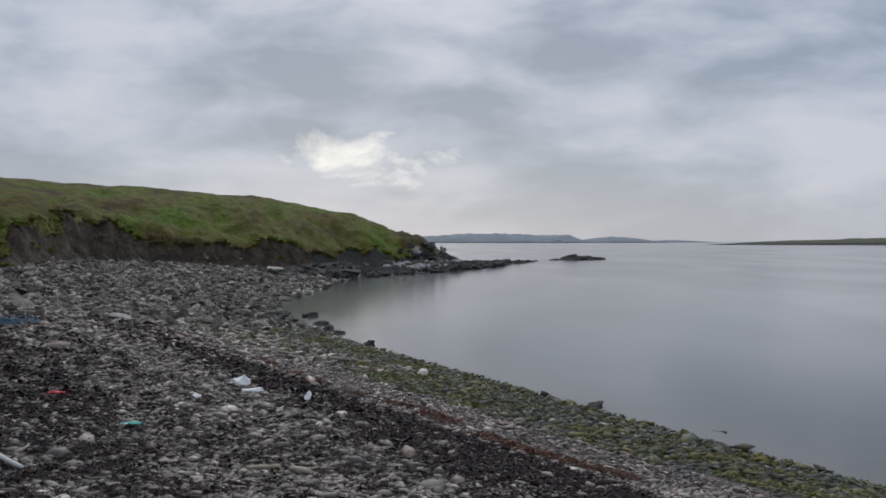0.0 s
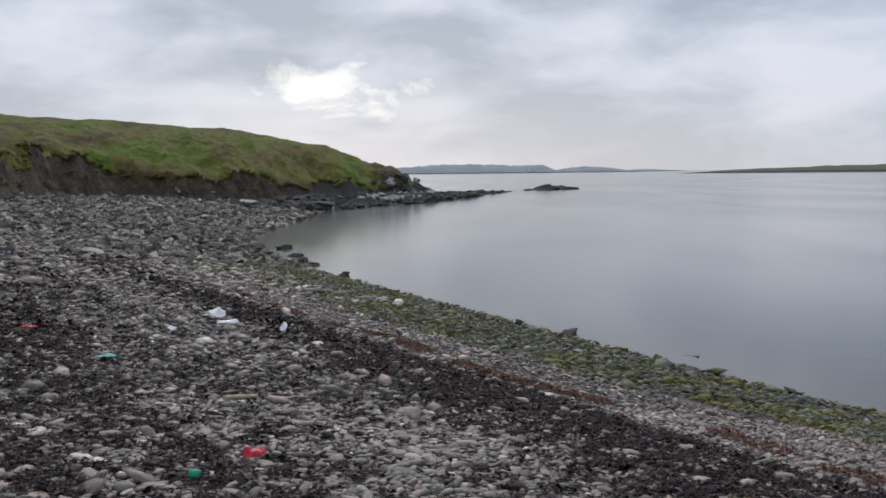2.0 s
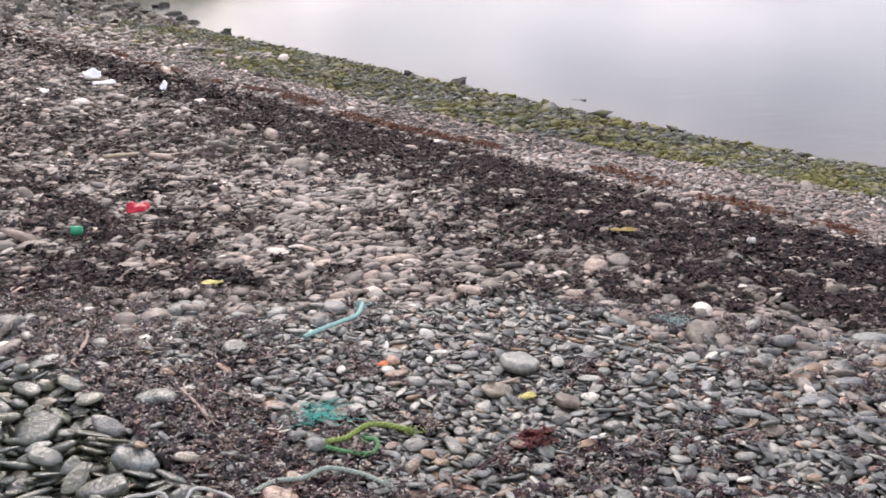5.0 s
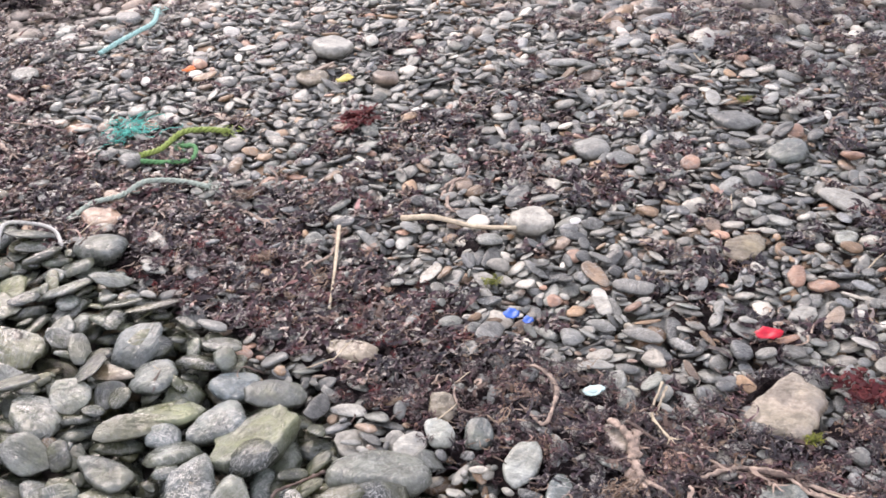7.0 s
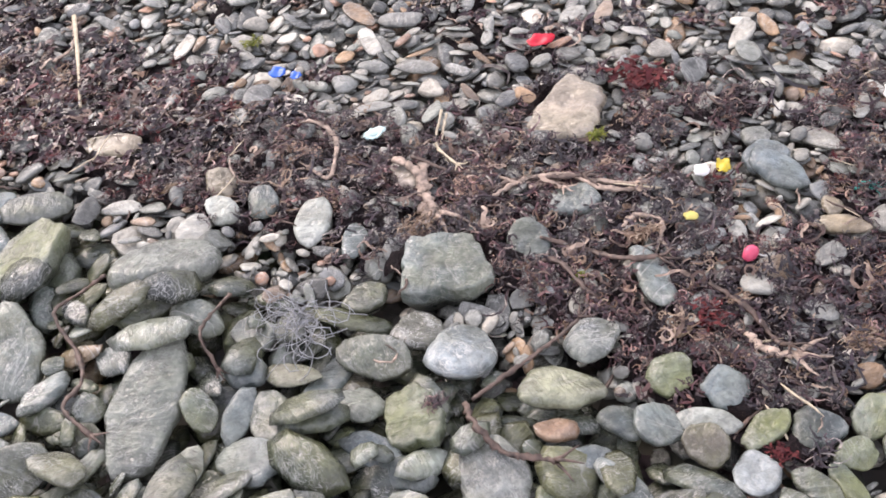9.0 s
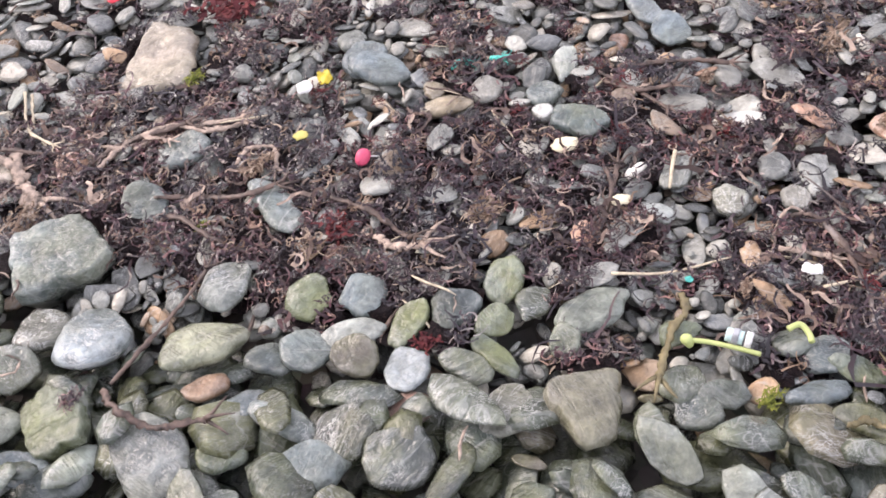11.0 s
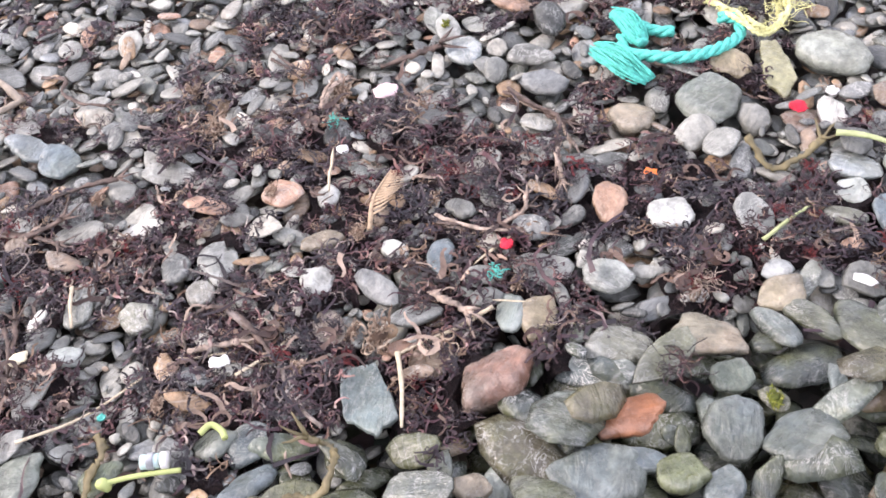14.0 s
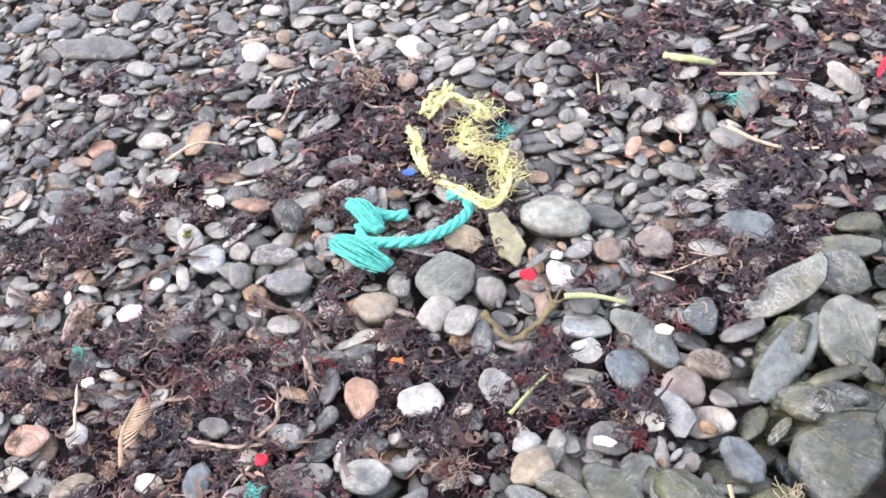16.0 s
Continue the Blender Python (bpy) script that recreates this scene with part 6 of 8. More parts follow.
def top_of(x, y):
    """Roughly where a light thing comes to rest on the stones."""
    far = min(max((math.hypot(x, y) - 3.5) / 6, 0), 1)
    q, p = shore_q(x, y)
    if not (PILE[0] + 0.1 < q < PILE[1] - 0.1 and PILE[2] + 0.1 < p < PILE[3] - 0.1):
        return float(beach(x, y)) + 0.026 + 0.030 * far
    i, j = int((q - PILE[0]) / GRID), int((p - PILE[2]) / GRID)
    return float(beach(x, y)) + float(max(np.percentile(REST[i - 4:i + 5, j - 4:j + 5], 93), resting(x, y)))


def smooth_line(flat, n, lift=0.0, sway=0.006, seed=1):
    """Points along a smooth curve through places on the beach, resting on the stones."""
    r = random.Random(seed)
    pts = [Vector((x, y, top_of(x, y) + lift + r.uniform(-sway, sway))) for x, y in flat]
    if len(pts) == 2:
        pts.insert(1, (pts[0] + pts[1]) / 2)
    ends = [pts[0] * 2 - pts[1]] + pts + [pts[-1] * 2 - pts[-2]]
    out = []
    for i in range(1, len(ends) - 2):
        a, b, c, d = ends[i - 1:i + 3]
        for k in range(n):
            t = k / n
            out.append(0.5 * (2 * b + (c - a) * t + (2 * a - 5 * b + 4 * c - d) * t * t + (3 * b - a - 3 * c + d) * t ** 3))
    out.append(pts[-1])
    return out


def tube(bm, line, radius, sides=6, squash=1.0, seed=None, rough=0.0):
    """A tube round a line of points; radius a number or one for each point."""
    r = random.Random(seed)
    rings = []
    n = len(line)
    for i, p in enumerate(line):
        ahead = (line[min(i + 1, n - 1)] - line[max(i - 1, 0)]).normalized()
        side = ahead.cross(Vector((0, 0, 1)))
        side = side.normalized() if side.length > 1e-4 else Vector((1, 0, 0))
        over = side.cross(ahead)
        rad = (radius[i] if isinstance(radius, (list, tuple)) else radius)
        ring = []
        for k in range(sides):
            a = 2 * math.pi * k / sides
            f = rad * (1 + rough * r.uniform(-1, 1))
            ring.append(bm.verts.new(p + side * math.cos(a) * f + over * math.sin(a) * f * squash))
        rings.append(ring)
    for a, b in zip(rings, rings[1:]):
        for k in range(sides):
            bm.faces.new((a[k], a[(k + 1) % sides], b[(k + 1) % sides], b[k]))
    bm.faces.new(rings[0][::-1])
    bm.faces.new(rings[-1])


def solid(name, bm, mat, label, category, group=""):
    """Link a bmesh as a thing of one mesh, with its origin at its middle."""
    bm.normal_update()
    mid = sum((v.co for v in bm.verts), Vector()) / max(len(bm.verts), 1)
    bmesh.ops.translate(bm, verts=bm.verts, vec=-mid)
    ob = part(name, bm, mat, None)
    ob.location = mid
    return tagged(ob, label, category, group)


def stalk(label, category, flat, radius, mat):
    """A dry stem or stick, thinning to one end, with small nodes."""
    bm = bmesh.new()
    seed = len(label) * 31 + int(abs(flat[0][0]) * 1000)
    line = smooth_line(flat, 6, radius, 0.004, seed)
    n = len(line)
    tube(bm, line, [radius * (0.6 + 0.5 * (1 - i / n)) * (1.12 if i % 5 == 0 else 1) for i in range(n)], 6, 0.8, seed, 0.12)
    return solid(category.replace(" ", "_"), bm, mat, label, category)


def kelp(label, flat, radius, mat):
    """A leathery stalk, flattened and uneven, that forks at its end."""
    bm = bmesh.new()
    seed = len(label) * 17 + int(abs(flat[0][1]) * 1000)
    r = random.Random(seed)
    line = smooth_line(flat, 9, radius * 0.5, 0.008, seed)
    line = [p + Vector((r.gauss(0, 0.12), r.gauss(0, 0.12), r.gauss(0, 0.08))) * radius for p in line]
    n = len(line)
    tube(bm, line, [radius * (0.62 + 0.10 * math.sin(0.5 * i + seed) + 0.16 * r.uniform(-1, 1)) for i in range(n)], 8, 0.6, seed, 0.38)
    last, back = line[-1], line[-3]
    way = (last - back).normalized()
    for turn in (-0.7, 0.05, 0.8):
        side = Matrix.Rotation(turn, 3, "Z") @ way
        ends = [last + side * radius * s * 2.2 + Vector((0, 0, r.uniform(-0.3, 0.8) * radius)) for s in (0, 0.7, 1.5, 2.3)]
        tube(bm, ends, [radius * 0.5, radius * 0.4, radius * 0.28, radius * 0.1], 5, 0.5, seed, 0.2)
    return solid("kelp", bm, mat, label, "seaweed", "kelp stalks on the strand")


def twisted(line, radius, lay=6.5):
    """Three strands laid round one another, each a bmesh."""
    made = []
    far = [0.0]
    for a, b in zip(line, line[1:]):
        far.append(far[-1] + (b - a).length)
    for s in range(3):
        path = []
        for i, p in enumerate(line):
            ahead = (line[min(i + 1, len(line) - 1)] - line[max(i - 1, 0)]).normalized()
            side = ahead.cross(Vector((0, 0, 1))).normalized()
            over = side.cross(ahead)
            a = 2 * math.pi * (s / 3 + far[i] / (radius * lay))
            path.append(p + (side * math.cos(a) + over * math.sin(a)) * radius * 0.52)
        bm = bmesh.new()
        tube(bm, path, radius * 0.56, 6)
        made.append(bm)
    return made


def even(line, step):
    """The line again, at even steps."""
    out, rest = [line[0]], step
    for a, b in zip(line, line[1:]):
        d = (b - a).length
        while d > 0 and rest <= d:
            a = a + (b - a) * (rest / d)
            d = (b - a).length
            out.append(a.copy())
            rest = step
        rest -= d
    return out


def fibres(bm, middle, spread, count, thick, seed, length=2.4):
    """Loose curling threads about a place."""
    r = random.Random(seed)
    for _ in range(count):
        p = middle + Vector((r.gauss(0, 0.45), r.gauss(0, 0.45), abs(r.gauss(0, 0.18)))) * spread
        a, turn = r.uniform(0, 6.28), r.gauss(0, 0.6)
        line = []
        for _ in range(6):
            line.append(p.copy())
            p = p + Vector((math.cos(a), math.sin(a), r.uniform(-0.35, 0.35))) * spread * length / 9
            p.z = max(p.z, middle.z - 0.01)
            a += turn + r.gauss(0, 0.35)
        tube(bm, line, thick * r.uniform(0.6, 1.2), 3)


def lump(bm, middle, a, b, c, yaw, seed, rough=0.25):
    """An uneven rounded lump."""
    V, F = stone_shape(icosphere(2), seed, 0.3, lumps=rough)
    m = Matrix.Rotation(yaw, 3, "Z")
    verts = [bm.verts.new(middle + m @ Vector((v[0] * a, v[1] * b, v[2] * c))) for v in V]
    for f in F:
        bm.faces.new([verts[i] for i in f])


def rope(label, flat, radius, mat, knot):
    """A laid rope, with a knot where it has one, and a frayed end."""
    line = even(smooth_line(flat, 12, radius, 0.006, len(label)), radius * 0.8)
    base = new("rope")
    base.location = line[len(line) // 2]
    def mine(name, bm):
        bmesh.ops.translate(bm, verts=bm.verts, vec=-base.location)
        return part(name, bm, mat, base)
    for bm in twisted(line, radius):
        mine("strand", bm)
    bm = bmesh.new()
    fibres(bm, line[-1], radius * 3.2, 14, radius * 0.16, len(flat))
    tagged(mine("frayed_end", bm), "", "", "", "stuff")
    if knot:
        bm = bmesh.new()
        mid = Vector((*knot, top_of(*knot) + radius))
        ring = [mid + Vector((math.cos(a) * radius * 1.3, math.sin(a) * radius * 1.3, radius * 0.6 * math.sin(2 * a))) for a in [k * 0.5 for k in range(14)]]
        tube(bm, ring, radius * 0.95, 6)
        mine("knot", bm)
    return tagged(base, label, "rope", "ropes on the beach")


def combed(bm, flat, wide0, seed):
    """A thick bundle of loosened fibres lying side by side."""
    r = random.Random(seed)
    axis = smooth_line(flat, 6, 0.012, 0.003, 6)
    way = (axis[-1] - axis[0]).normalized()
    side = way.cross(Vector((0, 0, 1))).normalized()
    for k in range(120):
        u, v = r.uniform(-1, 1), abs(r.gauss(0, 0.5))
        line = []
        for i, p in enumerate(axis):
            s = i / (len(axis) - 1)
            wide = wide0 * math.sin(0.5 + 2.0 * s)
            line.append(p + side * (u * wide + 0.002 * math.sin(5 * s + k)) + Vector((0, 0, (0.016 * v + 0.003 * math.sin(4 * s + 2 * k)) * math.sin(0.6 + 2.1 * s))))
        cut = r.randint(len(line) - 4, len(line))
        tube(bm, line[r.randint(0, 2):cut], 0.0013, 4)


def teal_rope(flat, short, knot, tassel):
    radius = 0.0088
    base = new("rope")
    base.location = (*knot[0], top_of(*knot[0]))
    def mine(name, bm, label=""):
        bmesh.ops.translate(bm, verts=bm.verts, vec=-base.location)
        return part(name, bm, M_ROPE_TEAL, base, label)
    for line in (flat, short):
        for bm in twisted(even(smooth_line(line, 12, radius * 1.2, 0.005, 4), radius * 0.7), radius):
            mine("strand", bm)
    bm = bmesh.new()
    axis = smooth_line(knot, 6, 0.014, 0.003, 6)
    tube(bm, axis, [0.004 + 0.0115 * math.sin(math.pi * (0.12 + 0.76 * i / (len(axis) - 1))) for i in range(len(axis))], 14, 0.85, 5, 0.06)
    combed(bm, knot, 0.0135, 8)
    tagged(mine("loose_end", bm), "bulky bundle of turquoise fibres", "", "", "stuff")
    bm = bmesh.new()
    combed(bm, tassel, 0.019, 18)
    tagged(mine("frayed_end", bm), "combed turquoise fibres", "", "", "stuff")
    return tagged(base, "thick turquoise rope with a loosened bundle and frayed end", "rope", "ropes on the beach")


def yellow_rope(flat):
    base = new("rope")
    base.location = (flat[5][0], flat[5][1], top_of(*flat[5]))
    def mine(name, bm, label=""):
        bmesh.ops.translate(bm, verts=bm.verts, vec=-base.location)
        return part(name, bm, M_ROPE_YELLOW, base, label)
    line = even(smooth_line(flat, 12, 0.008, 0.006, 9), 0.006)
    r = random.Random(3)
    for k in range(3):
        path = []
        for i, p in enumerate(line):
            wob = 0.004 * (1 + k)
            path.append(p + Vector((wob * math.sin(0.35 * i + 2.1 * k), wob * math.cos(0.29 * i + 1.3 * k), 0.006 * math.sin(0.5 * i + k) + 0.004)))
        for bm in twisted(path, 0.0042, 7.0):
            mine("strand", bm)
    bm = bmesh.new()
    for i in range(0, len(line), 3):
        thick = 0.35 < i / len(line) < 0.75
        fibres(bm, line[i] + Vector((0, 0, 0.006)), 0.024 if thick else 0.012, 16 if thick else 6, 0.0007, i)
    tagged(mine("fuzz", bm), "fuzzy pale yellow fibres", "", "", "stuff")
    return tagged(base, "frayed pale yellow rope lying in a loop", "rope", "ropes on the beach")


def lime_string(flat, loop):
    base = new("string")
    base.location = (flat[0][0], flat[0][1], top_of(*flat[0]))
    def mine(name, bm, label=""):
        bmesh.ops.translate(bm, verts=bm.verts, vec=-base.location)
        return part(name, bm, M_LIME, base, label)
    bm = bmesh.new()
    tube(bm, smooth_line(flat, 8, 0.010, 0.002, 2), 0.0031, 8)
    mine("cord", bm)
    bm = bmesh.new()
    lump(bm, Vector((flat[0][0], flat[0][1], top_of(*flat[0]) + 0.010)), 0.010, 0.008, 0.008, 0, 3)
    mine("knot", bm)
    bm = bmesh.new()
    tube(bm, smooth_line(loop, 8, 0.016, 0.002, 2), 0.0038, 8)
    mine("end_loop", bm)
    return tagged(base, "bright lime plastic cord with a knotted end", "string")


def tube_end(flat):
    base = new("plastic_tube")
    line = smooth_line(flat, 6, 0.010, 0.0, 2)
    base.location = line[0]
    for name, a, b, rad, mat in (("barrel", 0, 9, 0.0085, M_TEALPALE), ("collar", 3, 7, 0.0100, M_LINE), ("cap", 9, 13, 0.0100, M_WHITE)):
        bm = bmesh.new()
        tube(bm, line[a:b], rad, 12)
        bmesh.ops.translate(bm, verts=bm.verts, vec=-base.location)
        part(name, bm, mat, base)
    return tagged(base, "small pale plastic tube with a grey collar", "plastic tube")


def ball(x, y, radius):
    base = new("pink_float")
    base.location = (x, y, top_of(x, y) + radius * 0.7)
    bm = bmesh.new()
    lump(bm, Vector(), radius, radius * 0.92, radius * 0.88, 0, 9, 0.05)
    part("ball", bm, M_PINK, base)
    bm = bmesh.new()
    tube(bm, [Vector((0.7 * radius, -0.4 * radius, -0.3 * radius)), Vector((1.2 * radius, -0.7 * radius, -0.7 * radius)), Vector((1.6 * radius, -0.8 * radius, -0.9 * radius))], radius * 0.09, 5)
    part("thread", bm, M_WHITE, base)
    return tagged(base, "small bright pink plastic ball in dark wrack", "float")


def scallop(x, y, size, flat):
    """A fan-shaped shell, ribbed, lying with its hollow down."""
    bm = bmesh.new()
    (x0, y0), (x1, y1) = flat
    yaw = math.atan2(y0 - y1, x0 - x1)
    rows, cols = 9, 37
    grid = []
    for i in range(rows):
        f = i / (rows - 1)
        ring = []
        for j in range(cols):
            a = math.pi * (0.02 + 0.96 * j / (cols - 1))
            rad = size * (0.05 + 0.95 * f) * (1 + 0.03 * math.cos(18 * a) * f)
            ring.append(bm.verts.new((rad * math.cos(a), 1.0 * rad * math.sin(a) - 0.45 * size, size * (0.24 * math.sqrt(max(0.0, 1 - (rad * math.cos(a) / size) ** 2 - ((1.0 * rad * math.sin(a) / size - 0.50) / 0.55) ** 2)) + 0.014 * math.cos(18 * a) * f))))
        grid.append(ring)
    for a, b in zip(grid, grid[1:]):
        for j in range(cols - 1):
            bm.faces.new((a[j], a[j + 1], b[j + 1], b[j]))
    got = bmesh.ops.extrude_face_region(bm, geom=bm.faces[:])
    bmesh.ops.translate(bm, verts=[v for v in got["geom"] if isinstance(v, bmesh.types.BMVert)], vec=(0, 0, 0.003))
    bmesh.ops.recalc_face_normals(bm, faces=bm.faces[:])
    base = new("scallop_shell")
    base.location, base.rotation_euler = (x, y, top_of(x, y) + 0.008), (-0.42, -0.03, yaw)
    part("valve", bm, M_WHITE, base)
    bm = bmesh.new()
    tube(bm, [Vector((-0.28 * size, -0.44 * size, 0.08 * size)), Vector((0, -0.47 * size, 0.10 * size)), Vector((0.28 * size, -0.44 * size, 0.08 * size))], [0.07 * size, 0.10 * size, 0.07 * size], 8, 0.6)
    part("hinge", bm, M_WHITE, base)
    return tagged(base, "white fan-shaped scallop shell on pebbles", "shell")


def tangle(label, x, y, size, mat, count):
    base = new("fibre_tangle")
    base.location = (x, y, top_of(x, y) + 0.004)
    bm = bmesh.new()
    lump(bm, Vector(), size * 0.14, size * 0.11, size * 0.08, 0, count, 0.4)
    part("knot", bm, mat, base)
    bm = bmesh.new()
    fibres(bm, Vector(), size, count, max(size * 0.016, 0.0006), int(1000 * abs(x)) + count)
    tagged(part("fluff", bm, mat, base), "", "", "", "stuff")
    return tagged(base, label, "rope scrap")


def scrap(label, category, x, y, a, b, mat, lean=0.0):
    """A crumpled, curved sheet with thickness, or a cap or shell of its size."""
    seed = int(1000 * abs(x)) + int(1000 * abs(y))
    r = random.Random(seed)
    name = category.replace(" ", "_")
    mid = Vector((x, y, top_of(x, y) + 0.012))
    yaw = 0.0 if y < 3 else r.uniform(-0.4, 0.4)
    if category == "bottle cap":
        base = new(name)
        base.location = mid + Vector((0, 0, 0.4 * a))
        for piece, rad, lo, hi in (("skirt", 0.75 * a, -a, 0.7 * a), ("top", 0.66 * a, 0.66 * a, 0.86 * a)):
            bm = bmesh.new()
            tube(bm, [Vector((lo, 0, 0)), Vector((0.5 * (lo + hi), 0.02 * a, 0)), Vector((hi, 0, 0))], rad, 20, 1.0, 1, 0.03)
            part(piece, bm, mat, base)
        base.rotation_euler = (0, 0.1, yaw)
        return tagged(base, label, category)
    bm = bmesh.new()
    n = 9
    cup = 0.45 if category == "shell" else 0.12
    grid = []
    for i in range(n):
        row = []
        for j in range(n):
            u, v = 2 * i / (n - 1) - 1, 2 * j / (n - 1) - 1
            su, sv = u * math.sqrt(1 - 0.42 * v * v), v * math.sqrt(1 - 0.42 * u * u)
            f = 1 + 0.07 * math.sin(2 * math.atan2(sv, su + 1e-6) + seed) + 0.05 * math.sin(5 * math.atan2(sv, su + 1e-6) + 2 * seed) + 0.08 * r.uniform(-1, 1)
            h = cup * min(a, b) * (1 - su * su - sv * sv) + (0.0 if category == "shell" else 0.28 * min(a, b) * (math.sin(3.1 * u + seed) * math.cos(2.7 * v + 1) + 0.5 * r.uniform(-1, 1)))
            row.append(bm.verts.new((su * a * f, sv * b * 1.25 * f, h)))
        grid.append(row)
    for p, q in zip(grid, grid[1:]):
        for j in range(n - 1):
            bm.faces.new((p[j], q[j], q[j + 1], p[j + 1]))
    got = bmesh.ops.extrude_face_region(bm, geom=bm.faces[:])
    bmesh.ops.translate(bm, verts=[v for v in got["geom"] if isinstance(v, bmesh.types.BMVert)], vec=(0, 0, max(0.0012, 0.06 * min(a, b))))
    bmesh.ops.recalc_face_normals(bm, faces=bm.faces[:])
    # long side across the walker's way of looking
    ang = math.atan2(y + 0.1, x - 0.35) - math.pi / 2
    bmesh.ops.rotate(bm, verts=bm.verts, cent=(0, 0, 0), matrix=Matrix.Rotation(ang + yaw, 3, "Z") @ Matrix.Rotation(lean, 3, "X"))
    mid.z += 0.8 * b * math.sin(lean)
    bmesh.ops.translate(bm, verts=bm.verts, vec=mid)
    return solid(name, bm, mat, label, category)


def frond(flat):
    """A brown dried frond with a spine and a comb of leaflets on one side."""
    line = smooth_line(flat, 6, 0.012, 0.002, 3)
    base = new("fern_frond")
    base.location = line[0]
    bm = bmesh.new()
    tube(bm, [p - base.location for p in line], [0.0035 * (1 - 0.7 * i / len(line)) for i in range(len(line))], 6)
    part("spine", bm, M_FROND, base)
    n = len(line)
    for i in range(3, n - 1):
        way = (line[i] - line[i - 1]).normalized()
        side = way.cross(Vector((0, 0, 1)))
        long = 0.030 * math.sin(math.pi * (0.15 + 0.8 * i / n))
        bm = bmesh.new()
        p = line[i] - base.location
        tube(bm, [p, p + side * long * 0.5 + way * long * 0.25, p + side * long + way * long * 0.6], [0.0024, 0.0019, 0.0005], 5, 0.4)
        part("leaflet", bm, M_FROND, base)
    return tagged(base, "dried brown fern frond on wrack", "frond")


def weed(label, x, y, size, mat):
    """A single bunch of seaweed."""
    seed = int(1000 * abs(x)) * 3 + int(1000 * abs(y))
    if mat is M_WEED_RED:
        V, F = tuft(seed, 46, 4, size * 1.5, size * 0.11, size * 0.6, 0.9, 0.45)
    else:
        V, F = tuft(seed, 85, 4, size * 1.05, max(0.0010, size * 0.040), size * 0.75, 1.2, 0.5)
        V = V * (1.25, 0.8, 1.0)
    base = new("seaweed")
    base.location = (x, y, top_of(x, y) - 0.004)
    bm = bmesh.new()
    lump(bm, Vector((0, 0, 0.006)), size * 0.30, size * 0.24, size * 0.16, seed % 3, seed, 0.4)
    part("holdfast", bm, mat, base)
    ob = part("fronds", mesh_of("fronds", V, F, [mat], False), mat, base)
    tagged(ob, "", "", "", "stuff")
    return tagged(base, label, "seaweed", "single bunches of seaweed")

teal_rope([(1.742, -0.274), (1.706, -0.282), (1.675, -0.321), (1.672, -0.367), (1.691, -0.411), (1.731, -0.443), (1.764, -0.441), (1.771, -0.413)], [(1.771, -0.288), (1.752, -0.323), (1.749, -0.354)], [(1.787, -0.259), (1.765, -0.279), (1.739, -0.294), (1.717, -0.306)], [(1.701, -0.234), (1.662, -0.273), (1.626, -0.317)])
yellow_rope([(1.958, -0.364), (1.871, -0.383), (1.813, -0.402), (1.775, -0.440), (1.739, -0.472), (1.773, -0.507), (1.840, -0.513), (1.890, -0.489), (1.888, -0.459), (1.947, -0.460), (1.992, -0.498), (2.024, -0.479), (2.045, -0.433), (2.010, -0.397), (2.071, -0.420), (2.090, -0.441)])
lime_string([(0.931, 0.251), (0.942, 0.225), (0.952, 0.194), (0.958, 0.172)], [(0.997, 0.158), (1.009, 0.149), (1.005, 0.136), (0.995, 0.128)])
tube_end([(0.960, 0.217), (0.966, 0.187)])
ball(0.981, 0.781, 0.0138)
scallop(1.452, 0.863, 0.0622, [(1.426, 0.915), (1.480, 0.813)])
# straws, sticks and driftwood
stalk("pale bent reed stalk lying on wrack", "straw", [(1.207, -0.143), (1.180, -0.104), (1.153, -0.064), (1.136, -0.040)], 0.0031, M_STRAW)
stalk("pale reed stalk pointing at the walker", "straw", [(1.134, -0.039), (1.085, -0.054), (1.023, -0.067)], 0.0030, M_STRAW)
stalk("long thin pale straw on dark wrack", "straw", [(0.971, 0.375), (1.022, 0.323), (1.080, 0.265)], 0.0021, M_STRAW)
stalk("dark peeling driftwood twig with pale bark", "twig", [(1.186, 0.189), (1.159, 0.153), (1.137, 0.119), (1.111, 0.100), (1.078, 0.082), (1.043, 0.050), (1.017, 0.022)], 0.0041, M_TWIG)
stalk("weathered grey driftwood twig with a bend", "twig", [(1.515, 0.792), (1.546, 0.741), (1.572, 0.695), (1.596, 0.664)], 0.0077, M_DRIFT)
stalk("short weathered driftwood branch", "twig", [(1.597, 0.668), (1.627, 0.708), (1.658, 0.753)], 0.0069, M_DRIFT)
stalk("thick pale driftwood stick on pebbles", "stick", [(0.589, 2.175), (0.659, 2.130), (0.737, 2.071), (0.810, 1.993)], 0.0079, M_STRAW)
stalk("slim pale stick lying on wrack", "stick", [(0.441, 2.192), (0.387, 2.016), (0.337, 1.861)], 0.0044, M_STRAW)
stalk("pale yellow stick on the shingle", "stick", [(-1.406, 7.576), (-1.312, 7.708), (-1.203, 7.770)], 0.0200, M_STRAW)
stalk("white plastic pole end on the shingle", "pole", [(-3.193, 7.334), (-3.018, 7.153), (-2.743, 6.833)], 0.0255, M_WHITE)
stalk("thin pale stem on grey pebbles", "straw", [(2.003, 0.069), (2.016, 0.010), (2.030, -0.041)], 0.0031, M_STRAW)
stalk("thin dry stem across pebbles", "straw", [(2.120, -0.712), (2.027, -0.700), (1.954, -0.694)], 0.0025, M_STRAW)
stalk("flattened green reed leaf on stones", "reed", [(1.512, -0.558), (1.502, -0.596), (1.488, -0.638)], 0.0047, M_REED)
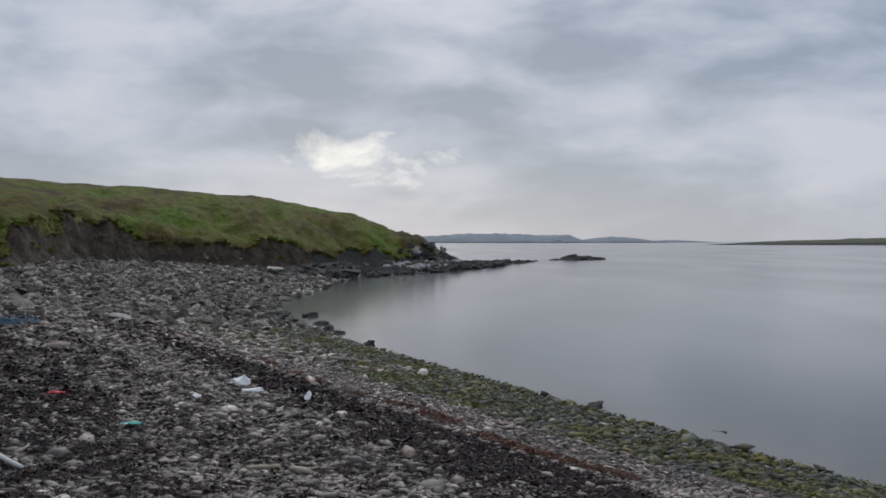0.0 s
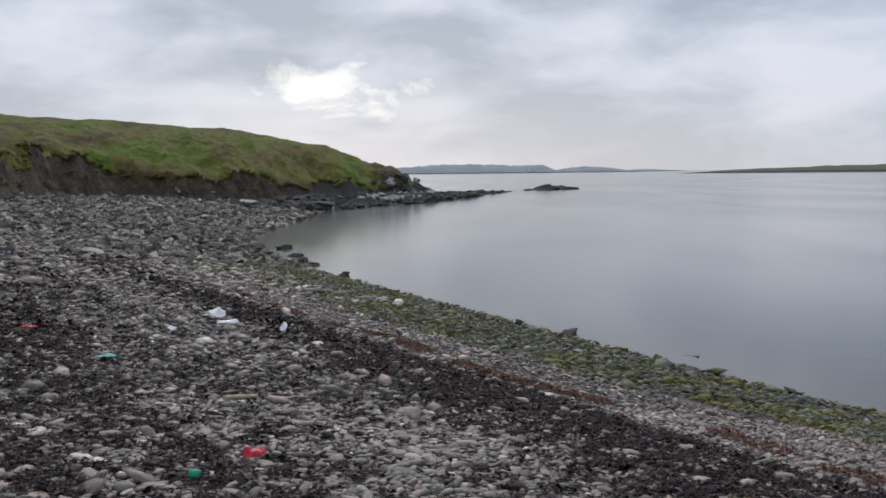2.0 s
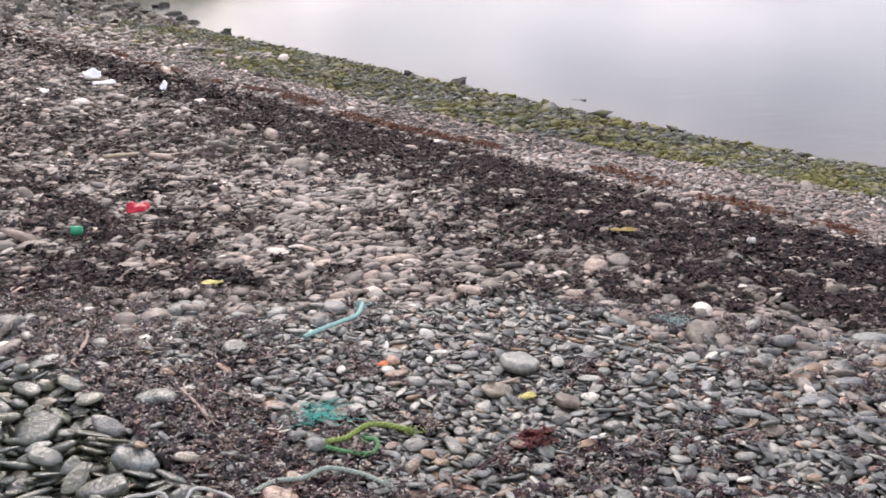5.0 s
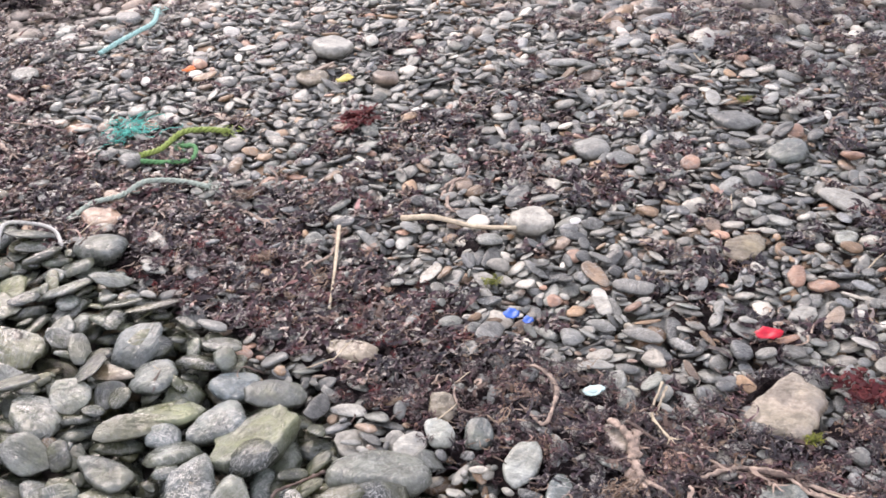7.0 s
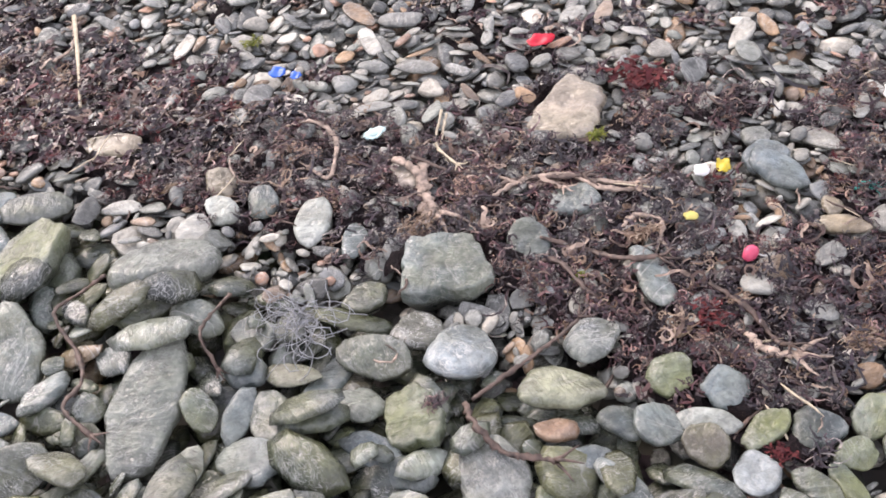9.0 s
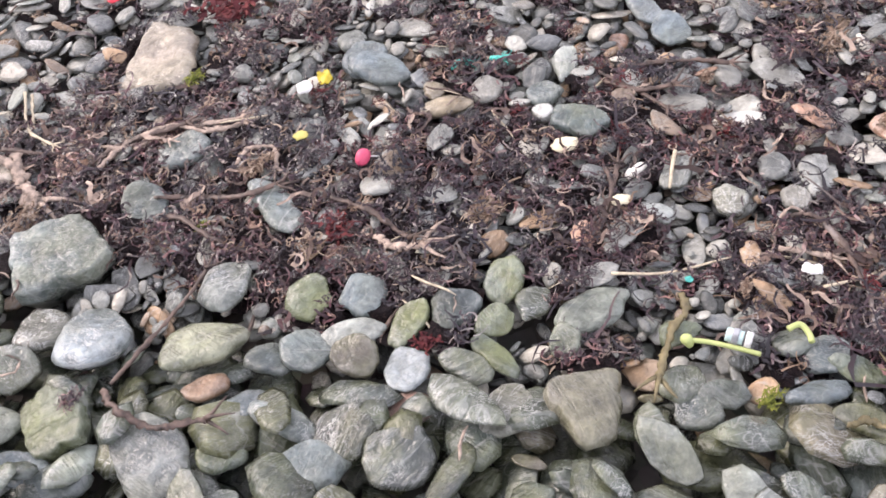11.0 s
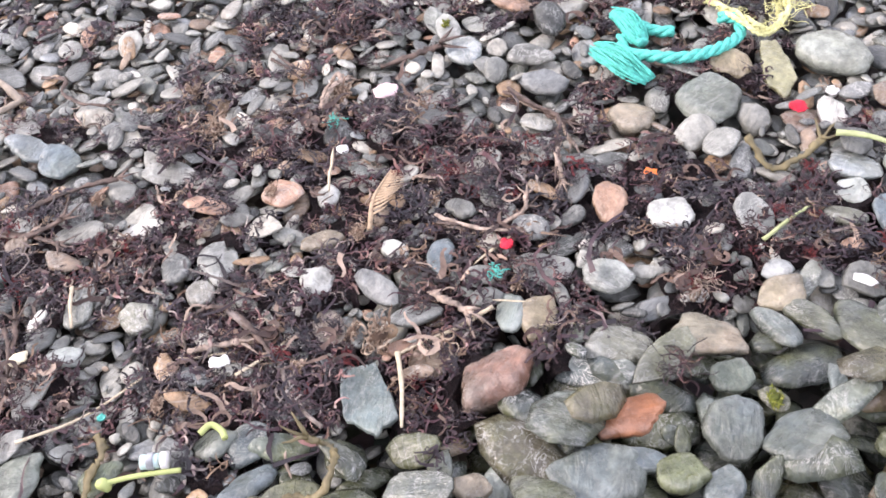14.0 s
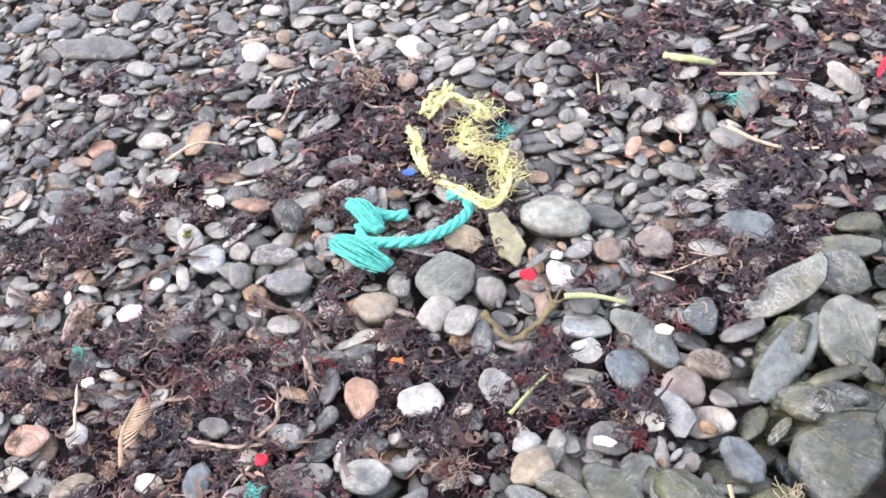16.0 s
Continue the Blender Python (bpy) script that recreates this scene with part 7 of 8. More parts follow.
stalk("short greenish reed piece on pebbles", "reed", [(1.335, -0.461), (1.361, -0.491), (1.394, -0.524)], 0.0029, M_REED)
stalk("pale green bundled reed stem on wrack", "reed", [(2.078, -0.825), (2.050, -0.873), (2.047, -0.912)], 0.0083, M_REED)
stalk("dry pale reed with broken end", "straw", [(2.025, -0.906), (1.996, -0.956), (1.978, -0.994)], 0.0036, M_STRAW)
stalk("long yellowish reed stalk on wrack", "straw", [(1.836, -0.869), (1.810, -0.910), (1.787, -0.956), (1.763, -0.992)], 0.0037, M_STRAW)
stalk("thin pale straw crossing another", "straw", [(1.559, -0.666), (1.537, -0.704), (1.528, -0.714)], 0.0020, M_STRAW)
stalk("thin pale straw over seaweed", "straw", [(1.556, -0.669), (1.551, -0.715), (1.552, -0.767)], 0.0020, M_STRAW)
stalk("white seabird feather on pebbles", "feather", [(2.398, -0.259), (2.316, -0.264), (2.251, -0.280)], 0.0045, M_WHITE)
stalk("dry grass stem across stones", "straw", [(1.089, 0.149), (1.132, 0.117), (1.157, 0.100)], 0.0022, M_STRAW)
stalk("short yellow straw on pebbles", "straw", [(1.209, 0.409), (1.178, 0.398), (1.146, 0.385)], 0.0028, M_STRAW)
stalk("thin root across the wrack", "straw", [(1.995, 0.477), (1.933, 0.394), (1.881, 0.313)], 0.0032, M_STRAW)
# kelp stalks and fronds
kelp("pale pink dried kelp stalk with torn end", [(0.708, 1.314), (0.715, 1.260), (0.702, 1.209), (0.668, 1.168)], 0.0126, M_KELP_PALE)
kelp("long tan kelp stalk winding over wrack", [(0.784, 1.145), (0.850, 1.134), (0.904, 1.099), (0.924, 1.042), (0.965, 1.005)], 0.0072, M_KELP_PALE)
kelp("curled white sea plant stem on wrack", [(0.840, 1.355), (0.798, 1.315), (0.780, 1.261), (0.793, 1.221)], 0.0037, M_STRAW)
kelp("thin brown kelp stem between cobbles", [(0.520, 0.819), (0.593, 0.829), (0.658, 0.839), (0.717, 0.840)], 0.0046, M_KELP)
kelp("brown kelp frond with frayed pale end", [(0.507, 0.817), (0.495, 0.775), (0.498, 0.734), (0.514, 0.704), (0.544, 0.675)], 0.0071, M_KELP)
kelp("dark kelp stalk across the wrack", [(0.780, 1.013), (0.823, 0.960), (0.848, 0.895), (0.888, 0.865)], 0.0066, M_KELP)
kelp("grey-brown kelp stalk in seaweed", [(0.910, 0.791), (0.914, 0.720), (0.908, 0.660), (0.904, 0.632)], 0.0062, M_KELP)
kelp("knotted brown stalk among cobbles", [(0.212, 1.343), (0.166, 1.361), (0.120, 1.336), (0.121, 1.255), (0.109, 1.194), (0.072, 1.158), (0.087, 1.093)], 0.0053, M_KELP)
kelp("thin brown stalk between dark stones", [(0.350, 1.205), (0.308, 1.178), (0.276, 1.125), (0.272, 1.081)], 0.0042, M_KELP)
kelp("olive kelp strap hanging over cobbles", [(0.999, 0.294), (0.974, 0.275), (0.939, 0.276), (0.894, 0.263), (0.865, 0.254)], 0.0073, M_KELP_OLIVE)
kelp("olive kelp loop on cobbles", [(0.906, 0.052), (0.933, 0.036), (0.937, 0.009), (0.965, -0.004), (0.995, 0.008), (0.998, 0.031)], 0.0064, M_KELP_OLIVE)
kelp("pale twisted kelp stalk on pebbles", [(1.615, -0.111), (1.580, -0.148), (1.557, -0.182), (1.543, -0.207)], 0.0056, M_KELP)
kelp("twisted tan kelp strip on pebbles", [(1.510, -0.200), (1.465, -0.198), (1.429, -0.210)], 0.0046, M_KELP_PALE)
kelp("brown kelp root with branches", [(1.351, -0.047), (1.340, -0.080), (1.345, -0.124), (1.369, -0.166)], 0.0044, M_KELP)
kelp("grey dried kelp strap on the stones", [(1.615, -0.114), (1.577, -0.154), (1.559, -0.187), (1.516, -0.214)], 0.0057, M_KELP_PALE)
kelp("brown leathery kelp frond", [(1.496, -0.444), (1.463, -0.475), (1.482, -0.515), (1.515, -0.543)], 0.0069, M_KELP_OLIVE)
kelp("short knobbly brown kelp stalk", [(1.686, 0.091), (1.702, 0.040), (1.720, 0.002)], 0.0089, M_KELP)
kelp("brown kelp stalk crossing pebbles", [(1.305, 0.575), (1.304, 0.517), (1.331, 0.475)], 0.0066, M_KELP)
kelp("long brown kelp stalk on pebbles", [(1.175, 0.236), (1.186, 0.211), (1.182, 0.179), (1.156, 0.148), (1.112, 0.099)], 0.0053, M_KELP)
kelp("tan kelp stalk on the strand", [(0.354, 1.750), (0.405, 1.767), (0.450, 1.757), (0.453, 1.709)], 0.0069, M_KELP)
kelp("pale kelp stalk beside blue scrap", [(0.615, 1.544), (0.645, 1.493), (0.659, 1.434), (0.602, 1.354), (0.588, 1.410)], 0.0063, M_KELP_PALE)
kelp("curved white stem beside slab", [(0.835, 1.363), (0.788, 1.313), (0.780, 1.239)], 0.0041, M_STRAW)
kelp("brown stalk lying on dark wrack", [(0.783, 1.161), (0.837, 1.146), (0.878, 1.112), (0.919, 1.079)], 0.0069, M_KELP)
kelp("pinkish kelp stump standing on wrack", [(0.735, 1.270), (0.702, 1.222), (0.689, 1.169)], 0.0127, M_KELP_PALE)
kelp("red kelp stem on pebbles", [(0.726, 2.286), (0.765, 2.310), (0.719, 2.223), (0.711, 2.157)], 0.0069, M_KELP_PALE)
kelp("pale dried kelp stalk beside the rope", [(2.189, -0.247), (2.208, -0.283), (2.170, -0.330)], 0.0054, M_KELP_PALE)
kelp("pale dried kelp stalk beside the rope", [(2.100, -0.260), (2.070, -0.302), (2.072, -0.347)], 0.0051, M_KELP_PALE)
kelp("pale dried kelp stalk beside the rope", [(2.144, -0.283), (2.110, -0.311), (2.116, -0.339)], 0.0042, M_KELP_PALE)
kelp("grey dried kelp stem on dark wrack", [(2.282, -0.195), (2.301, -0.240), (2.262, -0.284)], 0.0045, M_KELP_PALE)
kelp("twisted pale kelp stem among pebbles", [(1.558, 0.830), (1.585, 0.818), (1.573, 0.778), (1.544, 0.744)], 0.0059, M_KELP_PALE)
kelp("pale dried kelp stem across wrack", [(0.819, 1.190), (0.830, 1.138), (0.870, 1.120), (0.877, 1.080)], 0.0054, M_KELP_PALE)
kelp("thin stalk on strand wrack", [(-0.804, 3.784), (-0.781, 3.599), (-0.787, 3.407)], 0.0104, M_KELP_PALE)
kelp("brown kelp stalk in the strand", [(-0.411, 3.198), (-0.348, 3.054), (-0.298, 2.942)], 0.0089, M_KELP_PALE)
kelp("curled brown kelp stem on wrack", [(1.663, 0.663), (1.648, 0.612), (1.614, 0.602), (1.580, 0.554), (1.575, 0.506)], 0.0050, M_KELP)
kelp("thin brown kelp stem among pebbles", [(1.712, 0.274), (1.684, 0.242), (1.664, 0.208)], 0.0034, M_KELP)
kelp("pale crumpled kelp piece in dark weed", [(1.574, 0.159), (1.625, 0.151), (1.660, 0.139)], 0.0070, M_KELP_PALE)
kelp("thin pale kelp stalk on dark weed", [(1.598, 0.113), (1.566, 0.071), (1.541, 0.036)], 0.0030, M_KELP_PALE)
kelp("bent brown kelp stalk beside pebbles", [(1.618, -0.115), (1.570, -0.153), (1.548, -0.194), (1.501, -0.196), (1.446, -0.200)], 0.0048, M_KELP)
kelp("pale flat kelp strip on wrack", [(1.528, 0.436), (1.539, 0.393), (1.536, 0.354)], 0.0050, M_KELP_PALE)
kelp("reddish brown kelp strip on wrack", [(1.356, 0.557), (1.396, 0.491), (1.417, 0.426)], 0.0060, M_KELP)
kelp("reddish brown kelp piece in weed", [(1.271, 0.877), (1.281, 0.843), (1.278, 0.799)], 0.0065, M_KELP)
kelp("short curved pale kelp stem", [(1.411, 0.368), (1.386, 0.355), (1.367, 0.331)], 0.0032, M_KELP_PALE)
kelp("short brown kelp stump in wrack", [(1.066, 0.429), (1.110, 0.451), (1.156, 0.469)], 0.0055, M_KELP)
kelp("pale branching kelp stem among stones", [(1.348, -0.058), (1.340, -0.110), (1.359, -0.163), (1.390, -0.165)], 0.0042, M_KELP_PALE)
kelp("pinkish torn kelp frond between stones", [(1.231, -0.062), (1.211, -0.086), (1.199, -0.113)], 0.0075, M_KELP_PALE)
kelp("pale curved kelp stem on pebbles", [(1.163, 0.241), (1.185, 0.231), (1.187, 0.202)], 0.0036, M_KELP_PALE)
kelp("brown kelp stalk lying on pebbles", [(1.621, -0.108), (1.567, -0.161), (1.547, -0.211)], 0.0042, M_KELP)
kelp("pale kelp strip between pebbles", [(1.511, -0.196), (1.467, -0.201), (1.433, -0.207)], 0.0050, M_KELP_PALE)
kelp("pale curled kelp loop in dark weed", [(1.580, 0.162), (1.628, 0.167), (1.651, 0.149), (1.610, 0.136), (1.564, 0.147)], 0.0050, M_KELP_PALE)
kelp("pale branching kelp stem on wrack", [(1.362, -0.046), (1.334, -0.107), (1.337, -0.158)], 0.0046, M_KELP_PALE)
kelp("thin brown kelp stem on grey pebbles", [(1.595, 0.116), (1.558, 0.077), (1.532, 0.040)], 0.0032, M_KELP)
kelp("pale kelp stalk in dark weed", [(2.069, -0.132), (2.120, -0.151), (2.170, -0.159)], 0.0046, M_KELP_PALE)
kelp("brown kelp stem in dark weed", [(1.699, 0.274), (1.680, 0.243), (1.651, 0.209)], 0.0040, M_KELP)
kelp("reddish pale kelp ribbon across wrack", [(0.838, 1.117), (0.899, 1.104), (0.925, 1.068), (0.968, 1.012)], 0.0058, M_KELP_PALE)
kelp("pale kelp curl on dark weed", [(0.890, 0.952), (0.926, 0.962), (0.947, 0.929), (0.914, 0.896)], 0.0060, M_KELP_PALE)
kelp("dark kelp stalk across wrack", [(0.733, 1.303), (0.762, 1.242), (0.800, 1.199)], 0.0060, M_KELP)
kelp("dark kelp stalk along the cobbles", [(0.727, 0.983), (0.767, 0.960), (0.764, 0.879), (0.779, 0.823)], 0.0056, M_KELP)
kelp("torn pale tan kelp piece on wrack", [(0.887, 0.693), (0.879, 0.654), (0.895, 0.616)], 0.0095, M_KELP_PALE)
kelp("brown kelp strap among pebbles", [(1.312, 0.587), (1.305, 0.517), (1.278, 0.456)], 0.0056, M_KELP)
kelp("brown kelp stem in dark weed", [(1.144, 0.481), (1.101, 0.448), (1.054, 0.434)], 0.0046, M_KELP)
kelp("pinkish kelp strip in dark weed", [(1.122, 0.220), (1.129, 0.193), (1.140, 0.161)], 0.0060, M_KELP_PALE)
kelp("brown kelp stalk in strand wrack", [(-0.410, 3.169), (-0.352, 3.057), (-0.303, 2.961)], 0.0080, M_KELP)
kelp("pale bent kelp stem on wrack", [(0.349, 2.051), (0.397, 2.098), (0.432, 2.177)], 0.0060, M_KELP_PALE)
kelp("pinkish kelp curl on pebbles", [(0.718, 2.253), (0.755, 2.315), (0.805, 2.318)], 0.0070, M_KELP_PALE)
kelp("pale kelp stalk across dark wrack", [(0.186, 2.430), (0.239, 2.372), (0.284, 2.281)], 0.0075, M_KELP_PALE)
kelp("pale kelp stem on strand wrack", [(-0.305, 3.181), (-0.231, 3.142), (-0.159, 3.081)], 0.0065, M_KELP_PALE)
kelp("brown kelp stem in strand wrack", [(-0.115, 2.752), (-0.074, 2.717), (-0.029, 2.650)], 0.0070, M_KELP)
# ropes and cords of the upper strand
rope("grey-green rope with a knot on the strand", [(-0.164, 2.487), (-0.102, 2.534), (-0.032, 2.557), (0.033, 2.583), (0.118, 2.574), (0.188, 2.510)], 0.0068, M_ROPE_GREY, (0.002, 2.576))
rope("thin white cord looped over cobbles", [(-0.489, 2.290), (-0.459, 2.391), (-0.408, 2.408), (-0.358, 2.380), (-0.328, 2.334), (-0.294, 2.402), (-0.236, 2.449), (-0.191, 2.390), (-0.174, 2.290)], 0.0044, M_ROPE_WHITE, (-0.340, 2.355))
rope("yellow-green rope end lying in wrack", [(0.037, 2.756), (0.092, 2.810), (0.156, 2.872), (0.221, 2.886), (0.288, 2.843)], 0.0083, M_ROPE_LIME, None)
rope("green rope curl half under wrack", [(0.032, 2.735), (0.097, 2.718), (0.162, 2.717), (0.179, 2.772), (0.143, 2.812)], 0.0066, M_ROPE_GREEN, None)
rope("pale turquoise rope piece on pebbles", [(-0.027, 3.725), (0.044, 3.772), (0.109, 3.835), (0.178, 3.915), (0.210, 4.077)], 0.0087, M_ROPE_PALE, None)
rope("turquoise twine scrap in wrack", [(1.220, 0.796), (1.245, 0.795), (1.254, 0.777)], 0.0036, M_ROPE_TEAL, None)
rope("short turquoise twine end", [(1.268, 0.755), (1.269, 0.741), (1.280, 0.734)], 0.0036, M_ROPE_TEAL, None)
rope("thin beige twine looping over cobbles", [(1.168, -0.686), (1.135, -0.687), (1.104, -0.699), (1.104, -0.727), (1.112, -0.761)], 0.0026, M_ROPE_TAN, None)
# fibre tangles
tangle("frayed sea-green rope tangle", 0.014, 2.985, 0.0648, M_ROPE_TEAL, 60)
tangle("grey tangle of fishing line on cobbles", 0.406, 1.070, 0.0502, M_LINE, 70)
tangle("pale turquoise fibre tuft", 1.444, 3.878, 0.0514, M_ROPE_PALE, 40)
tangle("blue net scrap on the shingle", -8.279, 20.157, 0.3059, M_BLUE_NET, 50)
tangle("small turquoise fibre knot", 1.259, -0.139, 0.0097, M_ROPE_TEAL, 26)
tangle("green twine wisp on wrack", 1.545, 0.133, 0.0109, M_ROPE_TEAL, 20)
tangle("dark turquoise twine in seaweed", 1.931, -0.520, 0.0153, M_ROPE_TEAL, 26)
tangle("white fibre wisps in seaweed", 1.705, -0.824, 0.0264, M_ROPE_WHITE, 30)
tangle("pale curled stems between stones", 1.263, -0.390, 0.0220, M_KELP_PALE, 26)
tangle("turquoise thread curl in seaweed", 1.918, -0.905, 0.0215, M_ROPE_TEAL, 16)
tangle("frayed yellowish twine end on cobbles", 1.157, -0.754, 0.0134, M_ROPE_TAN, 26)
tangle("dark curled weed wisps between cobbles", 1.117, -0.360, 0.0216, M_WEED, 40)
# plastic scraps and shells
scrap("crumpled bright red plastic scrap", "plastic scrap", -0.928, 5.846, 0.0620, 0.0420, M_RED, 0.35)
scrap("green plastic bottle cap lying on its side", "bottle cap", -1.131, 5.254, 0.0300, 0.0200, M_GREEN)
scrap("torn blue plastic scrap in wrack", "plastic scrap", 0.675, 1.692, 0.0172, 0.0115, M_BLUE)
scrap("small torn blue plastic scrap", "plastic scrap", 0.696, 1.653, 0.0114, 0.0080, M_BLUE)
scrap("flat red plastic scrap on pebbles", "plastic scrap", 1.106, 1.432, 0.0275, 0.0126, M_RED)
scrap("white plastic sheet scrap on the tide line", "plastic scrap", -2.523, 13.201, 0.110, 0.075, M_BRIGHT, 0.5)
scrap("white torn plastic strip on shingle", "plastic scrap", -2.267, 12.532, 0.1246, 0.0415, M_BRIGHT, 0.3)
scrap("white folded carton scrap on shingle", "plastic scrap", -1.562, 12.197, 0.040, 0.060, M_BRIGHT, 0.62)
scrap("small white plastic lid", "plastic scrap", -2.705, 11.550, 0.0516, 0.0300, M_BRIGHT, 0.4)
scrap("turquoise plastic scrap on shingle", "plastic scrap", -2.742, 9.308, 0.1059, 0.0424, M_TEAL)
scrap("faded red plastic scrap on shingle", "plastic scrap", -4.011, 10.905, 0.1136, 0.0442, M_RED)
scrap("pale yellow plastic float piece", "plastic scrap", -0.411, 4.377, 0.0442, 0.0197, M_YELLOW)
scrap("small orange plastic scrap on pebbles", "plastic scrap", 0.242, 3.424, 0.0216, 0.0157, M_ORANGE)
scrap("yellow plastic ring scrap", "plastic scrap", 0.690, 3.114, 0.0277, 0.0166, M_YELLOW)
scrap("yellowed kelp scrap on the wrack band", "plastic scrap", 1.727, 5.514, 0.0830, 0.0255, M_KELP_YEL)
scrap("white plastic cap on dark wrack", "bottle cap", 2.376, 5.244, 0.0223, 0.0159, M_WHITE)
scrap("bright yellow plastic scrap in wrack", "plastic scrap", 1.104, 0.958, 0.0108, 0.0126, M_YELLOW_HOT)
scrap("white broken shell in wrack", "shell", 1.068, 0.969, 0.0116, 0.0116, M_WHITE)
scrap("cream limpet shell in wrack", "shell", 1.155, 0.553, 0.0202, 0.0105, M_CREAM)
scrap("yellow snail shell on wrack", "shell", 0.978, 0.898, 0.0110, 0.0068, M_YELLOW)
scrap("cream broken shell edge", "shell", 1.087, 0.427, 0.0130, 0.0069, M_CREAM)
scrap("tiny red plastic bead in wrack", "plastic bead", 1.303, -0.149, 0.0078, 0.0071, M_RED)
scrap("red plastic chip under stones", "plastic scrap", 1.569, -0.515, 0.0136, 0.0080, M_RED)
scrap("white foam chunk between stones", "foam", 1.595, -0.560, 0.0085, 0.0065, M_WHITE)
scrap("blue plastic chip among pebbles", "plastic scrap", 1.845, -0.358, 0.0110, 0.0055, M_BLUE)
scrap("green plastic chip in seaweed", "plastic scrap", 1.019, 0.293, 0.0055, 0.0035, M_TEAL)
scrap("white plastic fragment on wrack", "plastic scrap", 1.101, 0.170, 0.0118, 0.0069, M_WHITE)
scrap("pink and white broken shell in wrack", "shell", 1.610, 0.067, 0.0188, 0.0120, M_PINKWHITE)
scrap("white shell fragment on wrack", "shell", 1.482, 0.106, 0.0097, 0.0065, M_WHITE)
scrap("orange plastic ring scrap", "plastic scrap", 1.438, -0.323, 0.0083, 0.0053, M_ORANGE)
scrap("pale shell fragment between pebbles", "shell", 1.424, -0.674, 0.0121, 0.0068, M_CREAM)
scrap("white bone-like fragment among stones", "shell", 1.257, -0.565, 0.0138, 0.0055, M_WHITE)
scrap("pale turquoise plastic scrap", "plastic scrap", 0.718, 1.410, 0.0178, 0.0094, M_TEALPALE)
scrap("white shell half on pebbles", "shell", 0.953, 1.982, 0.0125, 0.0105, M_WHITE)
scrap("white shell scrap on strand", "shell", 0.725, 1.412, 0.0203, 0.0081, M_TEALPALE)
scrap("bright red plastic strip", "plastic scrap", 1.952, -1.162, 0.0052, 0.0259, M_RED)
frond([(1.330, 0.035), (1.371, 0.038), (1.407, 0.032), (1.436, 0.025)])
# coloured seaweed lying by itself
weed("dark red seaweed bunch on pebbles", 1.173, 1.245, 0.0552, M_WEED_RED)
weed("dark red seaweed bunch in wrack", 0.871, 0.750, 0.0295, M_WEED_RED)
weed("small red seaweed scrap on cobbles", 0.777, 0.526, 0.0174, M_WEED_RED)
weed("rust-red seaweed piece on pebbles", 1.171, 1.224, 0.0354, M_WEED_RED)
weed("dark red seaweed clump on pebbles", 0.655, 2.781, 0.0657, M_WEED_RED)
weed("maroon seaweed tuft on pebbles", 0.641, 2.769, 0.0670, M_WEED_RED)
weed("yellow-green weed strip on cobbles", 0.901, 0.138, 0.0234, M_WEED_GREEN)
weed("green weed scrap in wrack", 0.775, 0.918, 0.0130, M_WEED_GREEN)
weed("yellowish weed on sand-coloured slab", 1.003, 1.148, 0.0245, M_WEED_GREEN)
weed("olive-brown rootlet bunch on a slab", 0.651, 1.159, 0.0454, M_WEED_TAN)
weed("dried brown rootlet bunch on wrack", 0.995, 0.590, 0.0346, M_WEED_TAN)
weed("dried pale kelp holdfast on wrack", 0.908, 0.921, 0.0378, M_WEED_TAN)
weed("green weed scrap on stones", 1.724, 2.471, 0.0310, M_WEED_GREEN)
weed("olive-brown rootlets lying in wrack", 0.238, 2.109, 0.0386, M_WEED_TAN)
weed("yellowed green weed on stones", 0.690, 1.840, 0.0304, M_WEED_GREEN)
weed("brown dried weed bunch on strand", 0.269, 2.432, 0.0432, M_WEED_TAN)
weed("dried brown holdfast on wrack", 0.997, 0.584, 0.0377, M_WEED_TAN)
weed("dried brown weed bunch on wrack", 1.156, -0.011, 0.0382, M_WEED_TAN)
weed("yellow-brown weed among cobbles", 1.098, -0.461, 0.0165, M_WEED_GREEN)
weed("pale weed bunch on pebbles", 1.532, 0.318, 0.0392, M_WEED_TAN)
weed("dark seaweed bunch against stones", 0.660, 1.305, 0.0481, M_WEED)
weed("tan kelp root on wrack", 1.618, 0.140, 0.0353, M_WEED_TAN)
weed("dark feathery seaweed branch", 1.793, 0.170, 0.0573, M_WEED)
weed("small yellow weed curl on straw", 1.784, 0.003, 0.0129, M_WEED_GREEN)
weed("pale tan rootlets on wrack", 2.284, 0.073, 0.0231, M_WEED_TAN)
weed("brown dried tuft beside rope", 2.141, -0.293, 0.0579, M_WEED_TAN)
weed("white-brown holdfast tuft on wrack", 1.616, 0.141, 0.0264, M_WEED_TAN)
weed("dark weed scrap lying on cobbles", 0.477, 0.842, 0.0237, M_WEED)
weed("crumbly dried tan seaweed clump on wrack", 1.004, 0.575, 0.0258, M_WEED_TAN)
weed("crumbly dried tan seaweed clump on wrack", 1.609, 0.377, 0.0307, M_WEED_TAN)
weed("crumbly dried tan seaweed clump on wrack", 1.529, 0.314, 0.0223, M_WEED_TAN)
weed("crumbly dried tan seaweed clump on wrack", 1.397, 0.676, 0.0198, M_WEED_TAN)
weed("crumbly dried tan seaweed clump on wrack", 1.168, 0.024, 0.0192, M_WEED_TAN)
weed("crumbly dried tan seaweed clump on wrack", 1.376, 0.443, 0.0183, M_WEED_TAN)
weed("crumbly dried tan seaweed clump on wrack", 1.329, 0.050, 0.0194, M_WEED_TAN)
weed("crumbly dried tan seaweed clump on wrack", 1.393, -0.040, 0.0183, M_WEED_TAN)
